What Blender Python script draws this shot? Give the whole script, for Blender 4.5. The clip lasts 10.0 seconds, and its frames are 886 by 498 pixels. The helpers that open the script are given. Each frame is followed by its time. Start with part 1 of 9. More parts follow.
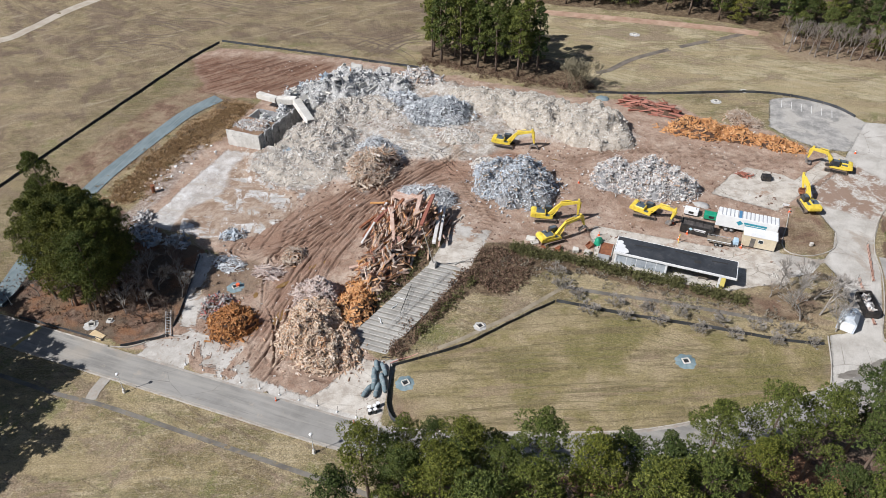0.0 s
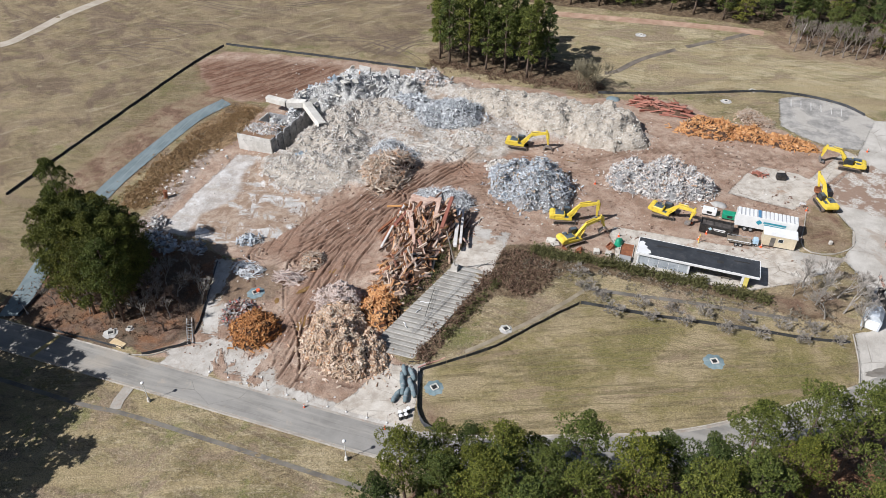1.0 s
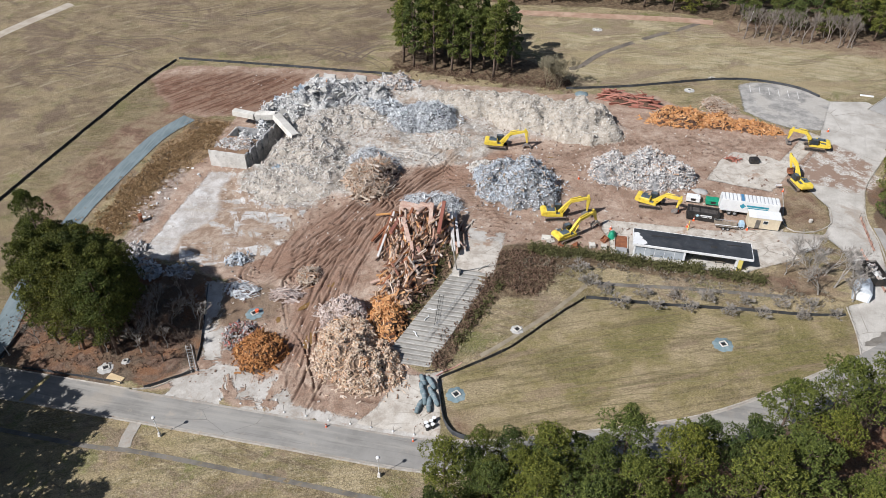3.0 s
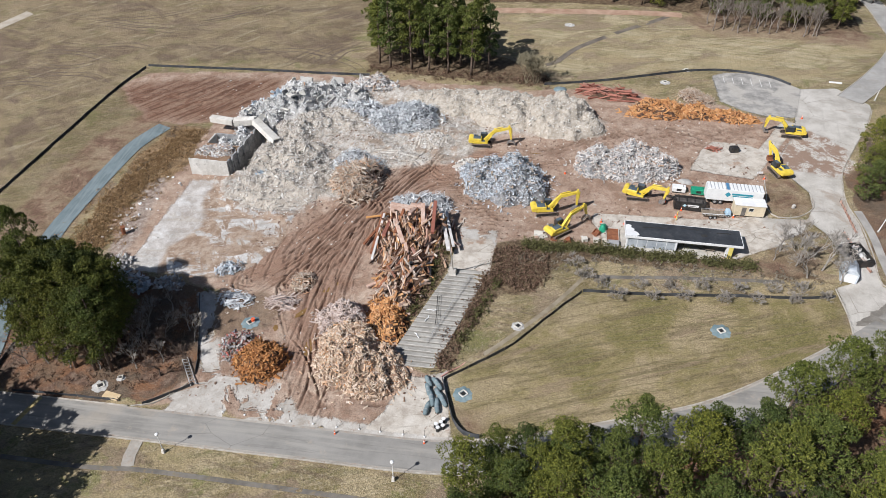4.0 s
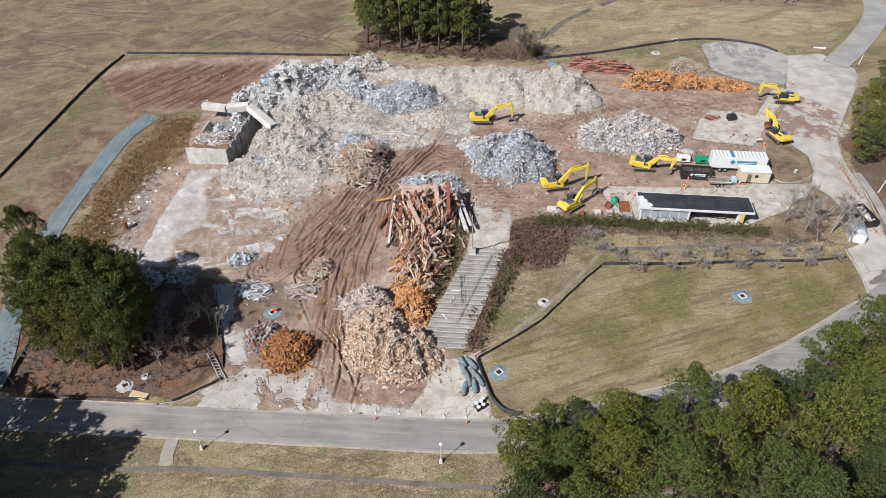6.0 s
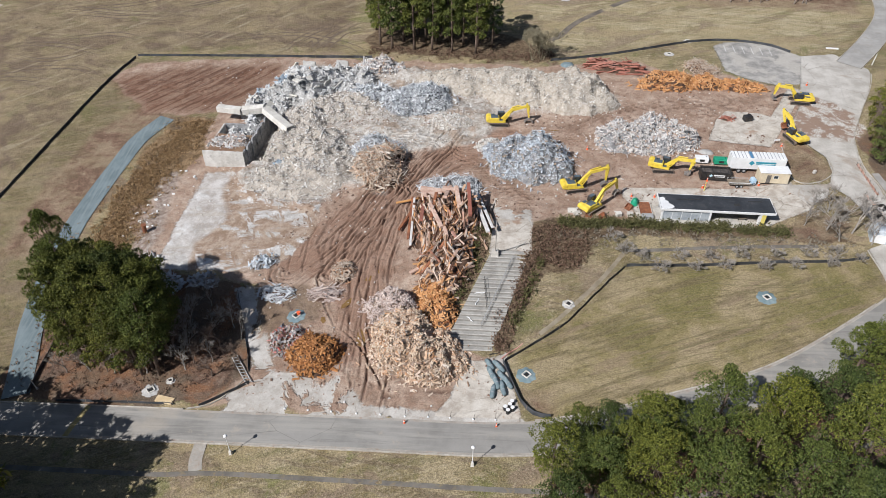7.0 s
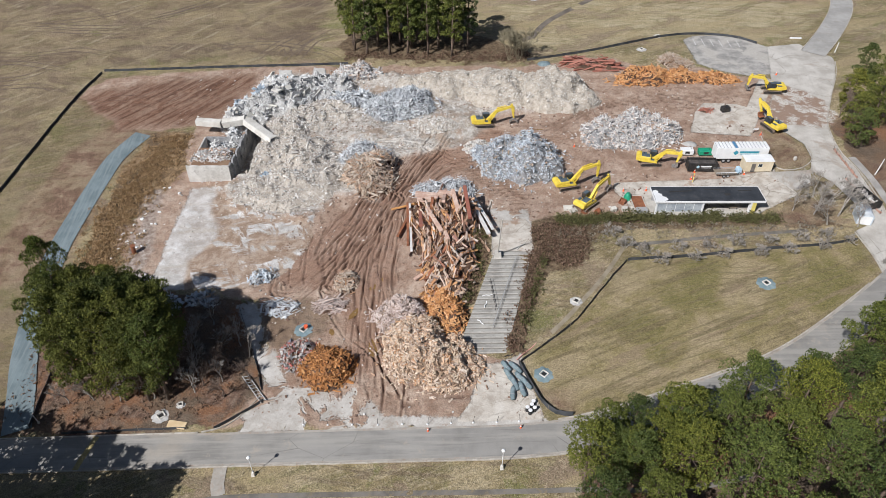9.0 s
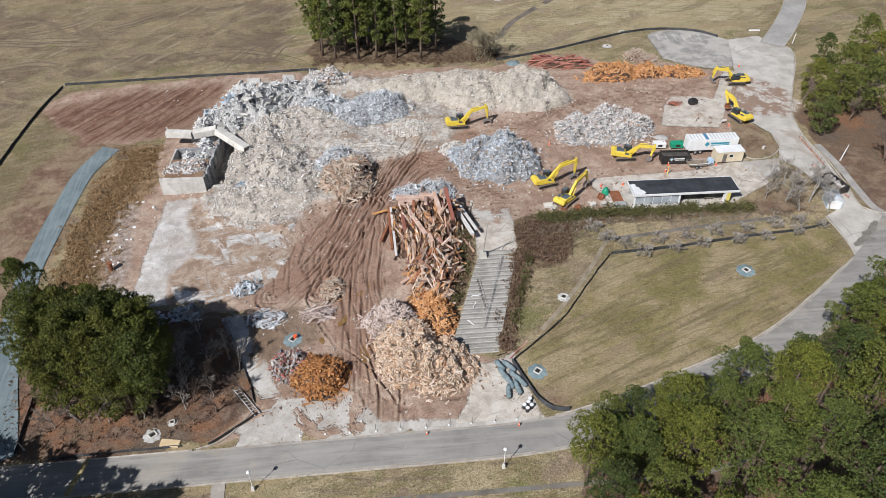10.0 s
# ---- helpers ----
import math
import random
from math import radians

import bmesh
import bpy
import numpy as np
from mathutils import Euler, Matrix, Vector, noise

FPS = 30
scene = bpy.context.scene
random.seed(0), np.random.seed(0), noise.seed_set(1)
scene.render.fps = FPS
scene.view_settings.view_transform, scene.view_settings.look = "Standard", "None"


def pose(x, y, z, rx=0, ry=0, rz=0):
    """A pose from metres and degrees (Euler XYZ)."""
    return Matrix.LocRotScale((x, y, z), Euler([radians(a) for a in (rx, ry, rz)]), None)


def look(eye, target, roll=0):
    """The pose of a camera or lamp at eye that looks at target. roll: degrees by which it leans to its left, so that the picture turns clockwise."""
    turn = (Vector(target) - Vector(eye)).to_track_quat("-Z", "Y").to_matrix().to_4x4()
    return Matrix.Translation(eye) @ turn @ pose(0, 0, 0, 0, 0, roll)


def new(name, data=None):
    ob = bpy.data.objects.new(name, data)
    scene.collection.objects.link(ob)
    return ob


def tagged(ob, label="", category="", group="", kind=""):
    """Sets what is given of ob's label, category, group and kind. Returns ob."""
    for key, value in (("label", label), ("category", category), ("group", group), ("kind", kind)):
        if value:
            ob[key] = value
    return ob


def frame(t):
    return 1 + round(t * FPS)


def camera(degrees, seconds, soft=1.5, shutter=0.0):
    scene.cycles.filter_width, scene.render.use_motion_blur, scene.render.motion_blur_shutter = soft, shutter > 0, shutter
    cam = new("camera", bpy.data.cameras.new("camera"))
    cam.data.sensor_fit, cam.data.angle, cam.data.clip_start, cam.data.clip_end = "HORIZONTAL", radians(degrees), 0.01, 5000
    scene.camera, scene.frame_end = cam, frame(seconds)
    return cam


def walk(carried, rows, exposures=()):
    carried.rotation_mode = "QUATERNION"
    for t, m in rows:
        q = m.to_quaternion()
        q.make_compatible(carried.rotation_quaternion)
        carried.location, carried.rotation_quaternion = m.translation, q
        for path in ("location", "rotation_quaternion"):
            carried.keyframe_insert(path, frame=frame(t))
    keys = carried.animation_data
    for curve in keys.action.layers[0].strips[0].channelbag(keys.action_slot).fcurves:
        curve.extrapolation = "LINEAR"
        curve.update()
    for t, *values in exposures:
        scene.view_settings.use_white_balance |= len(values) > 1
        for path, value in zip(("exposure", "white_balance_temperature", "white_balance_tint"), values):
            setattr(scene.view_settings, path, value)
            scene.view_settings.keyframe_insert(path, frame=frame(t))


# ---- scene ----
SUN, SKY = 5.0, 0.05
EXPOSURES = [(0.0, 0.15, 6220, 11.2), (4.5, 0.11, 6220, 11.2), (10.0, 0.03, 6220, 11.2)]

# camera and its flight: seconds, x, y, z, yaw, pitch, roll
cam = camera(63.68, 10.0, 0.4)
PATH = [
    (0.0, 0.00, 0.00, 90.40, 22.00, -38.72, -0.06),
    (0.5, -3.15, -0.86, 90.37, 21.61, -38.70, -0.08),
    (1.0, -6.31, -1.71, 90.36, 20.80, -38.65, 0.03),
    (1.5, -9.41, -2.48, 90.40, 19.26, -38.62, 0.03),
    (2.0, -12.45, -3.15, 90.49, 17.67, -38.62, 0.03),
    (2.5, -15.45, -3.70, 90.54, 15.85, -38.63, 0.03),
    (4.0, -24.42, -5.08, 90.42, 10.32, -38.70, -0.03),
    (4.5, -27.40, -5.46, 90.37, 7.92, -39.16, -0.05),
    (5.0, -30.33, -5.76, 90.35, 6.26, -39.98, -0.02),
    (5.5, -33.11, -5.93, 90.37, 6.05, -40.46, -0.06),
    (7.0, -40.89, -6.13, 90.38, 5.59, -40.38, 0.03),
    (7.5, -43.33, -6.09, 90.37, 4.97, -40.38, 0.01),
    (8.0, -45.67, -6.02, 90.35, 3.82, -40.35, 0.03),
    (8.5, -47.95, -5.97, 90.36, 2.50, -40.29, 0.04),
    (9.0, -50.19, -5.92, 90.41, 0.67, -40.23, 0.03),
    (9.5, -52.40, -5.85, 90.48, -1.34, -40.18, 0.01),
    (10.0, -54.60, -5.76, 90.54, -3.38, -40.11, 0.00),
]
walk(cam, [(t, pose(x, y, z, 90 + pitch, -roll, yaw)) for t, x, y, z, yaw, pitch, roll in PATH], EXPOSURES)

# sun and sky: shadows fall towards +x +y at 48 degrees, sun about 44 degrees high
SHADOW, ELEVATION = radians(48), radians(44)
world = bpy.data.worlds.new("sky")
scene.world = world
world.use_nodes = True
sky = world.node_tree.nodes.new("ShaderNodeTexSky")
sky.sky_type, sky.sun_disc = "NISHITA", False
sky.sun_elevation = ELEVATION
sky.sun_rotation = math.atan2(-math.cos(SHADOW), -math.sin(SHADOW))
background = world.node_tree.nodes["Background"]
background.inputs[1].default_value = SKY
world.node_tree.links.new(sky.outputs[0], background.inputs[0])
sun = new("sun", bpy.data.lights.new("sun", "SUN"))
sun.data.energy, sun.data.angle, sun.data.color = SUN, radians(0.53), (1.0, 0.975, 0.945)
sun.matrix_world = look((0, 0, 0), (math.cos(SHADOW), math.sin(SHADOW), -math.tan(ELEVATION)))

# ---- building helpers ----
rng = random.Random(7)


def height(x, y):
    """The smooth lie of the land."""
    u, v = min(max(x / 100, -2.8), 2.4), min(max((y - 100) / 100, -1.4), 2.6)
    terrace = 1.5 * math.exp(-((x + 38) ** 2 + (y - 101) ** 2) / 162)
    return 2.679 + 3.612 * u + 2.736 * v - 0.681 * u * u - 2.733 * u * v + 0.469 * v * v + terrace


def box(bm, size, m=None, bevel=0.0, taper=None):
    """A block of that size round the origin, moved by m; taper scales its top in x and y."""
    made = bmesh.ops.create_cube(bm, size=1.0)["verts"]
    for v in made:
        v.co = Vector((v.co.x * size[0], v.co.y * size[1], v.co.z * size[2]))
        if taper and v.co.z > 0:
            v.co.x, v.co.y = v.co.x * taper[0], v.co.y * taper[1]
    if bevel:
        edges = {e for v in made for e in v.link_edges}
        made = list({v for f in bmesh.ops.bevel(bm, geom=list(edges), offset=bevel, segments=1, affect="EDGES")["faces"] for v in f.verts} | {v for v in made if v.is_valid})
    if m is not None:
        bmesh.ops.transform(bm, matrix=m, verts=made)
    return made


def rod(bm, a, b, r1, r2=None, sides=8):
    """A tapered round bar from a to b."""
    a, b = Vector(a), Vector(b)
    way = b - a
    m = Matrix.Translation((a + b) / 2) @ way.to_track_quat("Z", "Y").to_matrix().to_4x4()
    bmesh.ops.create_cone(bm, cap_ends=True, segments=sides, radius1=r1, radius2=r1 if r2 is None else r2, depth=way.length, matrix=m)


def prism(bm, outline, width, m=None):
    """A side outline of (x, z) pairs, made width thick along y."""
    front = [bm.verts.new((x, -width / 2, z)) for x, z in outline]
    back = [bm.verts.new((x, width / 2, z)) for x, z in outline]
    bm.faces.new(front)
    bm.faces.new(back[::-1])
    for i in range(len(outline)):
        j = (i + 1) % len(outline)
        bm.faces.new((front[j], front[i], back[i], back[j]))
    if m is not None:
        bmesh.ops.transform(bm, matrix=m, verts=front + back)


def mesh_of(name, bm, material=None, smooth=False):
    bmesh.ops.recalc_face_normals(bm, faces=bm.faces[:])
    data = bpy.data.meshes.new(name)
    bm.to_mesh(data)
    bm.free()
    if material:
        data.materials.append(material)
    if smooth:
        for p in data.polygons:
            p.use_smooth = True
    return data


def part(name, bm, material, parent=None, label="", smooth=False, kind=""):
    """Links a bmesh as one mesh object under a thing or a part."""
    data = bm if isinstance(bm, bpy.types.Mesh) else mesh_of(name, bm, material, smooth)
    ob = new(name, data)
    ob.parent = parent
    return tagged(ob, label, kind=kind)


def thing(name, x, y, label, category, turn=0.0, group="", kind="", z=None, lift=0.0):
    """An Empty at a thing's base, on the ground."""
    ob = new(name)
    ob.empty_display_size = 0.3
    ob.matrix_basis = pose(x, y, (land(x, y) if z is None else z) + lift, 0, 0, turn)
    return tagged(ob, label, category, group, kind)


class Shader:
    """A small builder of node materials."""

    def __init__(self, name, object_space=True):
        self.material = bpy.data.materials.new(name)
        self.material.use_nodes = True
        self.tree = self.material.node_tree
        self.tree.nodes.clear()
        self.out = self.tree.nodes.new("ShaderNodeOutputMaterial")
        self.bsdf = self.tree.nodes.new("ShaderNodeBsdfPrincipled")
        self.tree.links.new(self.bsdf.outputs[0], self.out.inputs[0])
        self.space = self.tree.nodes.new("ShaderNodeTexCoord").outputs["Object"] if object_space else self.tree.nodes.new("ShaderNodeNewGeometry").outputs["Position"]

    def put(self, socket, value):
        if isinstance(value, bpy.types.NodeSocket):
            self.tree.links.new(value, socket)
        else:
            socket.default_value = (*value, 1.0) if isinstance(value, tuple) and len(value) == 3 and socket.type == "RGBA" else value

    def scaled(self, x, y, z, turn=0.0):
        n = self.tree.nodes.new("ShaderNodeMapping")
        n.vector_type = "TEXTURE"
        self.put(n.inputs["Vector"], self.space)
        n.inputs["Scale"].default_value = (1 / x, 1 / y, 1 / z)
        n.inputs["Rotation"].default_value = (0, 0, radians(turn))
        return n.outputs[0]

    def noise(self, scale, detail=4.0, rough=0.6, warp=0.0, vector=None):
        n = self.tree.nodes.new("ShaderNodeTexNoise")
        self.put(n.inputs["Vector"], vector or self.space)
        for key, value in (("Scale", scale), ("Detail", detail), ("Roughness", rough), ("Distortion", warp)):
            n.inputs[key].default_value = value
        return n.outputs[0]

    def cells(self, scale, feature="F1", out=0, vector=None):
        n = self.tree.nodes.new("ShaderNodeTexVoronoi")
        n.feature = feature
        self.put(n.inputs["Vector"], vector or self.space)
        n.inputs["Scale"].default_value = scale
        return n.outputs[out]

    def math(self, op, a, b=0.0, clamp=False):
        n = self.tree.nodes.new("ShaderNodeMath")
        n.operation, n.use_clamp = op, clamp
        self.put(n.inputs[0], a)
        self.put(n.inputs[1], b)
        return n.outputs[0]

    def span(self, value, low, high, to_low=0.0, to_high=1.0):
        n = self.tree.nodes.new("ShaderNodeMapRange")
        n.interpolation_type = "SMOOTHSTEP"
        for i, v in enumerate((value, low, high, to_low, to_high)):
            self.put(n.inputs[i], v)
        return n.outputs[0]

    def mix(self, factor, a, b, blend="MIX"):
        n = self.tree.nodes.new("ShaderNodeMix")
        n.data_type, n.blend_type = "RGBA", blend
        self.put(n.inputs[0], factor)
        self.put(n.inputs[6], a)
        self.put(n.inputs[7], b)
        return n.outputs[2]

    def ramp(self, factor, *colours, hard=False):
        n = self.tree.nodes.new("ShaderNodeValToRGB")
        self.put(n.inputs[0], factor)
        if hard:
            n.color_ramp.interpolation = "CONSTANT"
        steps = n.color_ramp.elements
        while len(steps) < len(colours):
            steps.new(0.5)
        for i, colour in enumerate(colours):
            steps[i].position = i / (len(colours) if hard else max(1, len(colours) - 1))
            steps[i].color = (*colour, 1)
        return n.outputs[0]

    def random(self, per_piece):
        if per_piece == "island":
            return self.tree.nodes.new("ShaderNodeNewGeometry").outputs["Random Per Island"]
        return self.tree.nodes.new("ShaderNodeObjectInfo").outputs["Random"]

    def value(self, name):
        n = self.tree.nodes.new("ShaderNodeAttribute")
        n.attribute_name = name
        return n.outputs["Fac"]

    def bump(self, value, strength, distance=0.1):
        n = self.tree.nodes.new("ShaderNodeBump")
        n.inputs["Strength"].default_value, n.inputs["Distance"].default_value = strength, distance
        self.put(n.inputs["Height"], value)
        return n.outputs[0]

    def done(self, colour, rough=0.8, metal=0.0, normal=None, spec=None):
        self.put(self.bsdf.inputs["Base Color"], colour)
        self.put(self.bsdf.inputs["Roughness"], rough)
        self.put(self.bsdf.inputs["Metallic"], metal)
        if normal:
            self.put(self.bsdf.inputs["Normal"], normal)
        if spec is not None:
            self.bsdf.inputs["Specular IOR Level"].default_value = spec
        return self.material


def surface(name, dark, light, scale=0.6, fine=9.0, rough=0.8, metal=0.0, relief=0.25, stain=None, amount=0.35, per_piece=None, spread=0.25, palette=None, hard=False):
    """A painted, mineral or wooden surface: colour at two scales, stains, relief; pieces differ from one another."""
    s = Shader(name)
    big, small = s.noise(scale, 5), s.noise(fine, 4)
    if palette:
        base = s.ramp(s.random(per_piece or "object"), *palette, hard=hard)
        base = s.mix(s.span(small, 0.3, 0.7), s.mix(0.18, base, dark), base)
    else:
        base = s.ramp(s.span(big, 0.3, 0.7), dark, light)
    base = s.mix(0.35, base, s.ramp(small, (0.25, 0.25, 0.25), (0.8, 0.8, 0.8)), "OVERLAY")
    if stain:
        base = s.mix(s.math("MULTIPLY", s.span(s.noise(scale * 2.3, 6, 0.7, 0.6), 0.5, 0.72), amount), base, stain)
    if per_piece and not palette:
        base = s.mix(1.0, base, s.ramp(s.random(per_piece), (1 - spread,) * 3, (1.0, 1.0, 1.0)), "MULTIPLY")
    return s.done(base, rough, metal, s.bump(small, relief, 0.05))

# ---- materials ----
ASPHALT = surface("asphalt", (0.185, 0.175, 0.158), (0.285, 0.270, 0.245), 0.25, 5.0, 0.92, relief=0.2, stain=(0.330, 0.290, 0.235), amount=0.6)
CONCRETE = surface("concrete", (0.400, 0.370, 0.325), (0.560, 0.530, 0.480), 0.5, 6.0, 0.9, relief=0.3, stain=(0.240, 0.210, 0.170), amount=0.45)
PALE_CONCRETE = surface("pale_concrete", (0.520, 0.490, 0.430), (0.690, 0.660, 0.600), 0.4, 5.0, 0.9, relief=0.3, stain=(0.300, 0.260, 0.210), amount=0.4)
STEP_CONCRETE = surface("weathered_step_concrete", (0.255, 0.243, 0.218), (0.400, 0.382, 0.345), 0.35, 5.0, 0.92, relief=0.35, stain=(0.170, 0.155, 0.130), amount=0.6)
FABRIC = surface("silt_fence_fabric", (0.022, 0.024, 0.027), (0.070, 0.073, 0.078), 0.4, 6.0, 0.85)
POST_WOOD = surface("grey_post_wood", (0.180, 0.140, 0.100), (0.300, 0.250, 0.190), 1.0, 9.0, 0.85)
YELLOW = surface("yellow_machine_paint", (0.660, 0.480, 0.040), (0.800, 0.610, 0.095), 0.8, 7.0, 0.42, stain=(0.330, 0.210, 0.070), amount=0.35, relief=0.05)
BLACK_STEEL = surface("black_steel", (0.020, 0.020, 0.021), (0.060, 0.056, 0.052), 1.2, 9.0, 0.6, 0.3, stain=(0.160, 0.100, 0.065), amount=0.4)
TRACK = surface("muddy_track_steel", (0.160, 0.125, 0.100), (0.330, 0.260, 0.205), 1.8, 8.0, 0.8, 0.3)
MACHINE_DECK = surface("grey_blue_machine_deck", (0.060, 0.085, 0.105), (0.120, 0.150, 0.170), 1.0, 8.0, 0.55, 0.1)
GLASS = surface("dark_cab_glass", (0.018, 0.026, 0.032), (0.040, 0.052, 0.060), 0.6, 3.0, 0.08, relief=0.0)
CHROME = surface("polished_rod", (0.550, 0.550, 0.540), (0.700, 0.700, 0.690), 1.0, 5.0, 0.2, 1.0, relief=0.0)
TOOL_STEEL = surface("worn_tool_steel", (0.230, 0.210, 0.190), (0.430, 0.400, 0.370), 1.5, 9.0, 0.5, 0.5, stain=(0.220, 0.120, 0.070), amount=0.5)
WHITE = surface("white_paint", (0.700, 0.700, 0.690), (0.830, 0.830, 0.810), 0.4, 4.0, 0.55, stain=(0.520, 0.490, 0.430), amount=0.3, relief=0.05)
GREY_PAINT = surface("grey_paint", (0.280, 0.280, 0.280), (0.420, 0.420, 0.410), 0.4, 4.0, 0.6)
BEIGE = surface("beige_cladding", (0.560, 0.470, 0.330), (0.690, 0.600, 0.440), 0.4, 5.0, 0.6, stain=(0.420, 0.340, 0.230), amount=0.3)
ROOFING = surface("black_roofing_membrane", (0.020, 0.023, 0.028), (0.045, 0.049, 0.056), 0.3, 5.0, 0.75, stain=(0.110, 0.105, 0.100), amount=0.4)
YELLOW_WALL = surface("yellow_wall_paint", (0.700, 0.560, 0.120), (0.800, 0.670, 0.200), 0.6, 6.0, 0.7)
BLUE_PAINT = surface("blue_paint", (0.060, 0.180, 0.320), (0.110, 0.260, 0.420), 0.6, 6.0, 0.5)
TEAL = surface("teal_sign_paint", (0.030, 0.240, 0.330), (0.050, 0.310, 0.400), 0.8, 6.0, 0.5)
GREEN_PAINT = surface("green_paint", (0.010, 0.240, 0.130), (0.025, 0.330, 0.190), 0.8, 6.0, 0.5)
ORANGE = surface("traffic_orange", (0.800, 0.110, 0.030), (0.880, 0.170, 0.060), 1.0, 8.0, 0.6)
RUBBER = surface("black_rubber", (0.018, 0.018, 0.018), (0.040, 0.038, 0.036), 1.0, 8.0, 0.8)
BLUE_MAT = surface("blue_grey_erosion_fabric", (0.120, 0.180, 0.200), (0.230, 0.300, 0.315), 0.35, 2.2, 0.9, stain=(0.300, 0.260, 0.200), amount=0.3, relief=0.5)
ROLL = surface("blue_green_rolled_fabric", (0.120, 0.165, 0.180), (0.230, 0.290, 0.305), 0.8, 7.0, 0.8, relief=0.5)
STONE = surface("pale_gravel", (0.450, 0.435, 0.410), (0.620, 0.600, 0.570), 1.2, 8.0, 0.9, per_piece="island", spread=0.4)
PLYWOOD = surface("plywood", (0.560, 0.410, 0.230), (0.680, 0.530, 0.330), 0.8, 9.0, 0.75)
RUST = surface("rusty_steel", (0.170, 0.062, 0.030), (0.310, 0.120, 0.055), 1.2, 9.0, 0.8, stain=(0.100, 0.050, 0.035), amount=0.5)
BARK = surface("pine_bark", (0.090, 0.062, 0.045), (0.190, 0.140, 0.105), 1.5, 8.0, 0.95, relief=0.8)
GREY_BARK = surface("grey_bare_bark", (0.220, 0.198, 0.172), (0.390, 0.355, 0.315), 1.2, 8.0, 0.95, relief=0.5)
BROWN_BARK = surface("brown_twigs", (0.120, 0.085, 0.065), (0.225, 0.170, 0.135), 1.2, 8.0, 0.95)
WATER = Shader("muddy_puddle_water")
WATER = WATER.done(WATER.mix(WATER.span(WATER.noise(1.2), 0.3, 0.7), (0.180, 0.100, 0.035), (0.270, 0.165, 0.065)), 0.12, 0.0, WATER.bump(WATER.noise(6.0), 0.03, 0.02))


def leaf_material(name, dark, mid, light, varied=True):
    s = Shader(name)
    base = s.ramp(s.random("island"), dark, mid, light)
    tint = s.ramp(s.random("object"), (0.50, 0.62, 0.70), (0.80, 0.92, 0.95), (0.95, 1.0, 0.85), (1.1, 1.08, 0.85), (1.3, 1.22, 0.8))
    if varied:
        base = s.mix(1.0, base, tint, "MULTIPLY")
    base = s.mix(s.span(s.noise(0.5, 3), 0.4, 0.7, 0.0, 0.25), base, light)
    s.done(base, 0.65, 0.0, None, 0.25)
    thin = s.tree.nodes.new("ShaderNodeBsdfTranslucent")
    s.put(thin.inputs["Color"], base)
    both = s.tree.nodes.new("ShaderNodeMixShader")
    both.inputs[0].default_value = 0.14
    s.tree.links.new(s.bsdf.outputs[0], both.inputs[1])
    s.tree.links.new(thin.outputs[0], both.inputs[2])
    s.tree.links.new(both.outputs[0], s.out.inputs[0])
    return s.material


PINE = leaf_material("pine_needles", (0.030, 0.042, 0.010), (0.092, 0.110, 0.025), (0.190, 0.198, 0.048))
GROVE_PINE = leaf_material("dark_grove_needles", (0.028, 0.037, 0.009), (0.096, 0.106, 0.024), (0.220, 0.210, 0.050))
FAR_PINE = leaf_material("far_pine_needles", (0.048, 0.066, 0.018), (0.110, 0.132, 0.035), (0.195, 0.205, 0.056))
HEDGE = leaf_material("hedge_leaves", (0.050, 0.054, 0.019), (0.108, 0.106, 0.038), (0.172, 0.158, 0.066), False)
DRY_LEAF = leaf_material("dry_bramble_leaves", (0.085, 0.050, 0.035), (0.175, 0.105, 0.070), (0.270, 0.190, 0.130), False)
WEEDS = leaf_material("pale_dry_weeds", (0.150, 0.125, 0.090), (0.220, 0.188, 0.140), (0.300, 0.260, 0.200), False)
DRY_GRASS = leaf_material("dry_tall_grass", (0.200, 0.122, 0.056), (0.335, 0.215, 0.106), (0.430, 0.305, 0.168), False)
OLIVE_PINE = leaf_material("olive_pine_needles", (0.046, 0.058, 0.015), (0.125, 0.138, 0.036), (0.215, 0.215, 0.058))


def debris(name, palette, rough=0.85, metal=0.0):
    """The same scrap for single pieces and for the joined rest."""
    return (surface(name, (0.10, 0.08, 0.06), (0.3, 0.3, 0.3), 0.8, 6.0, rough, metal, 0.4, palette=palette, per_piece="object"),
            surface(name + "_small", (0.10, 0.08, 0.06), (0.3, 0.3, 0.3), 0.8, 6.0, rough, metal, 0.4, palette=palette, per_piece="island"))


GREY_SCRAP = debris("blue_grey_scrap_metal", ((0.22, 0.24, 0.27), (0.48, 0.53, 0.58), (0.40, 0.29, 0.19), (0.60, 0.63, 0.66), (0.44, 0.50, 0.56), (0.70, 0.72, 0.74), (0.34, 0.38, 0.43), (0.62, 0.67, 0.71)), 0.6, 0.0)
WHITE_SCRAP = debris("white_grey_scrap", ((0.30, 0.28, 0.27), (0.56, 0.53, 0.50), (0.44, 0.30, 0.21), (0.68, 0.66, 0.63), (0.54, 0.52, 0.51), (0.74, 0.73, 0.71), (0.42, 0.40, 0.39)), 0.6, 0.0)
DARK_SCRAP = debris("twisted_grey_metal", ((0.22, 0.23, 0.25), (0.54, 0.56, 0.58), (0.66, 0.68, 0.69), (0.38, 0.40, 0.42), (0.74, 0.75, 0.75), (0.58, 0.61, 0.64), (0.70, 0.71, 0.72)), 0.55, 0.05)
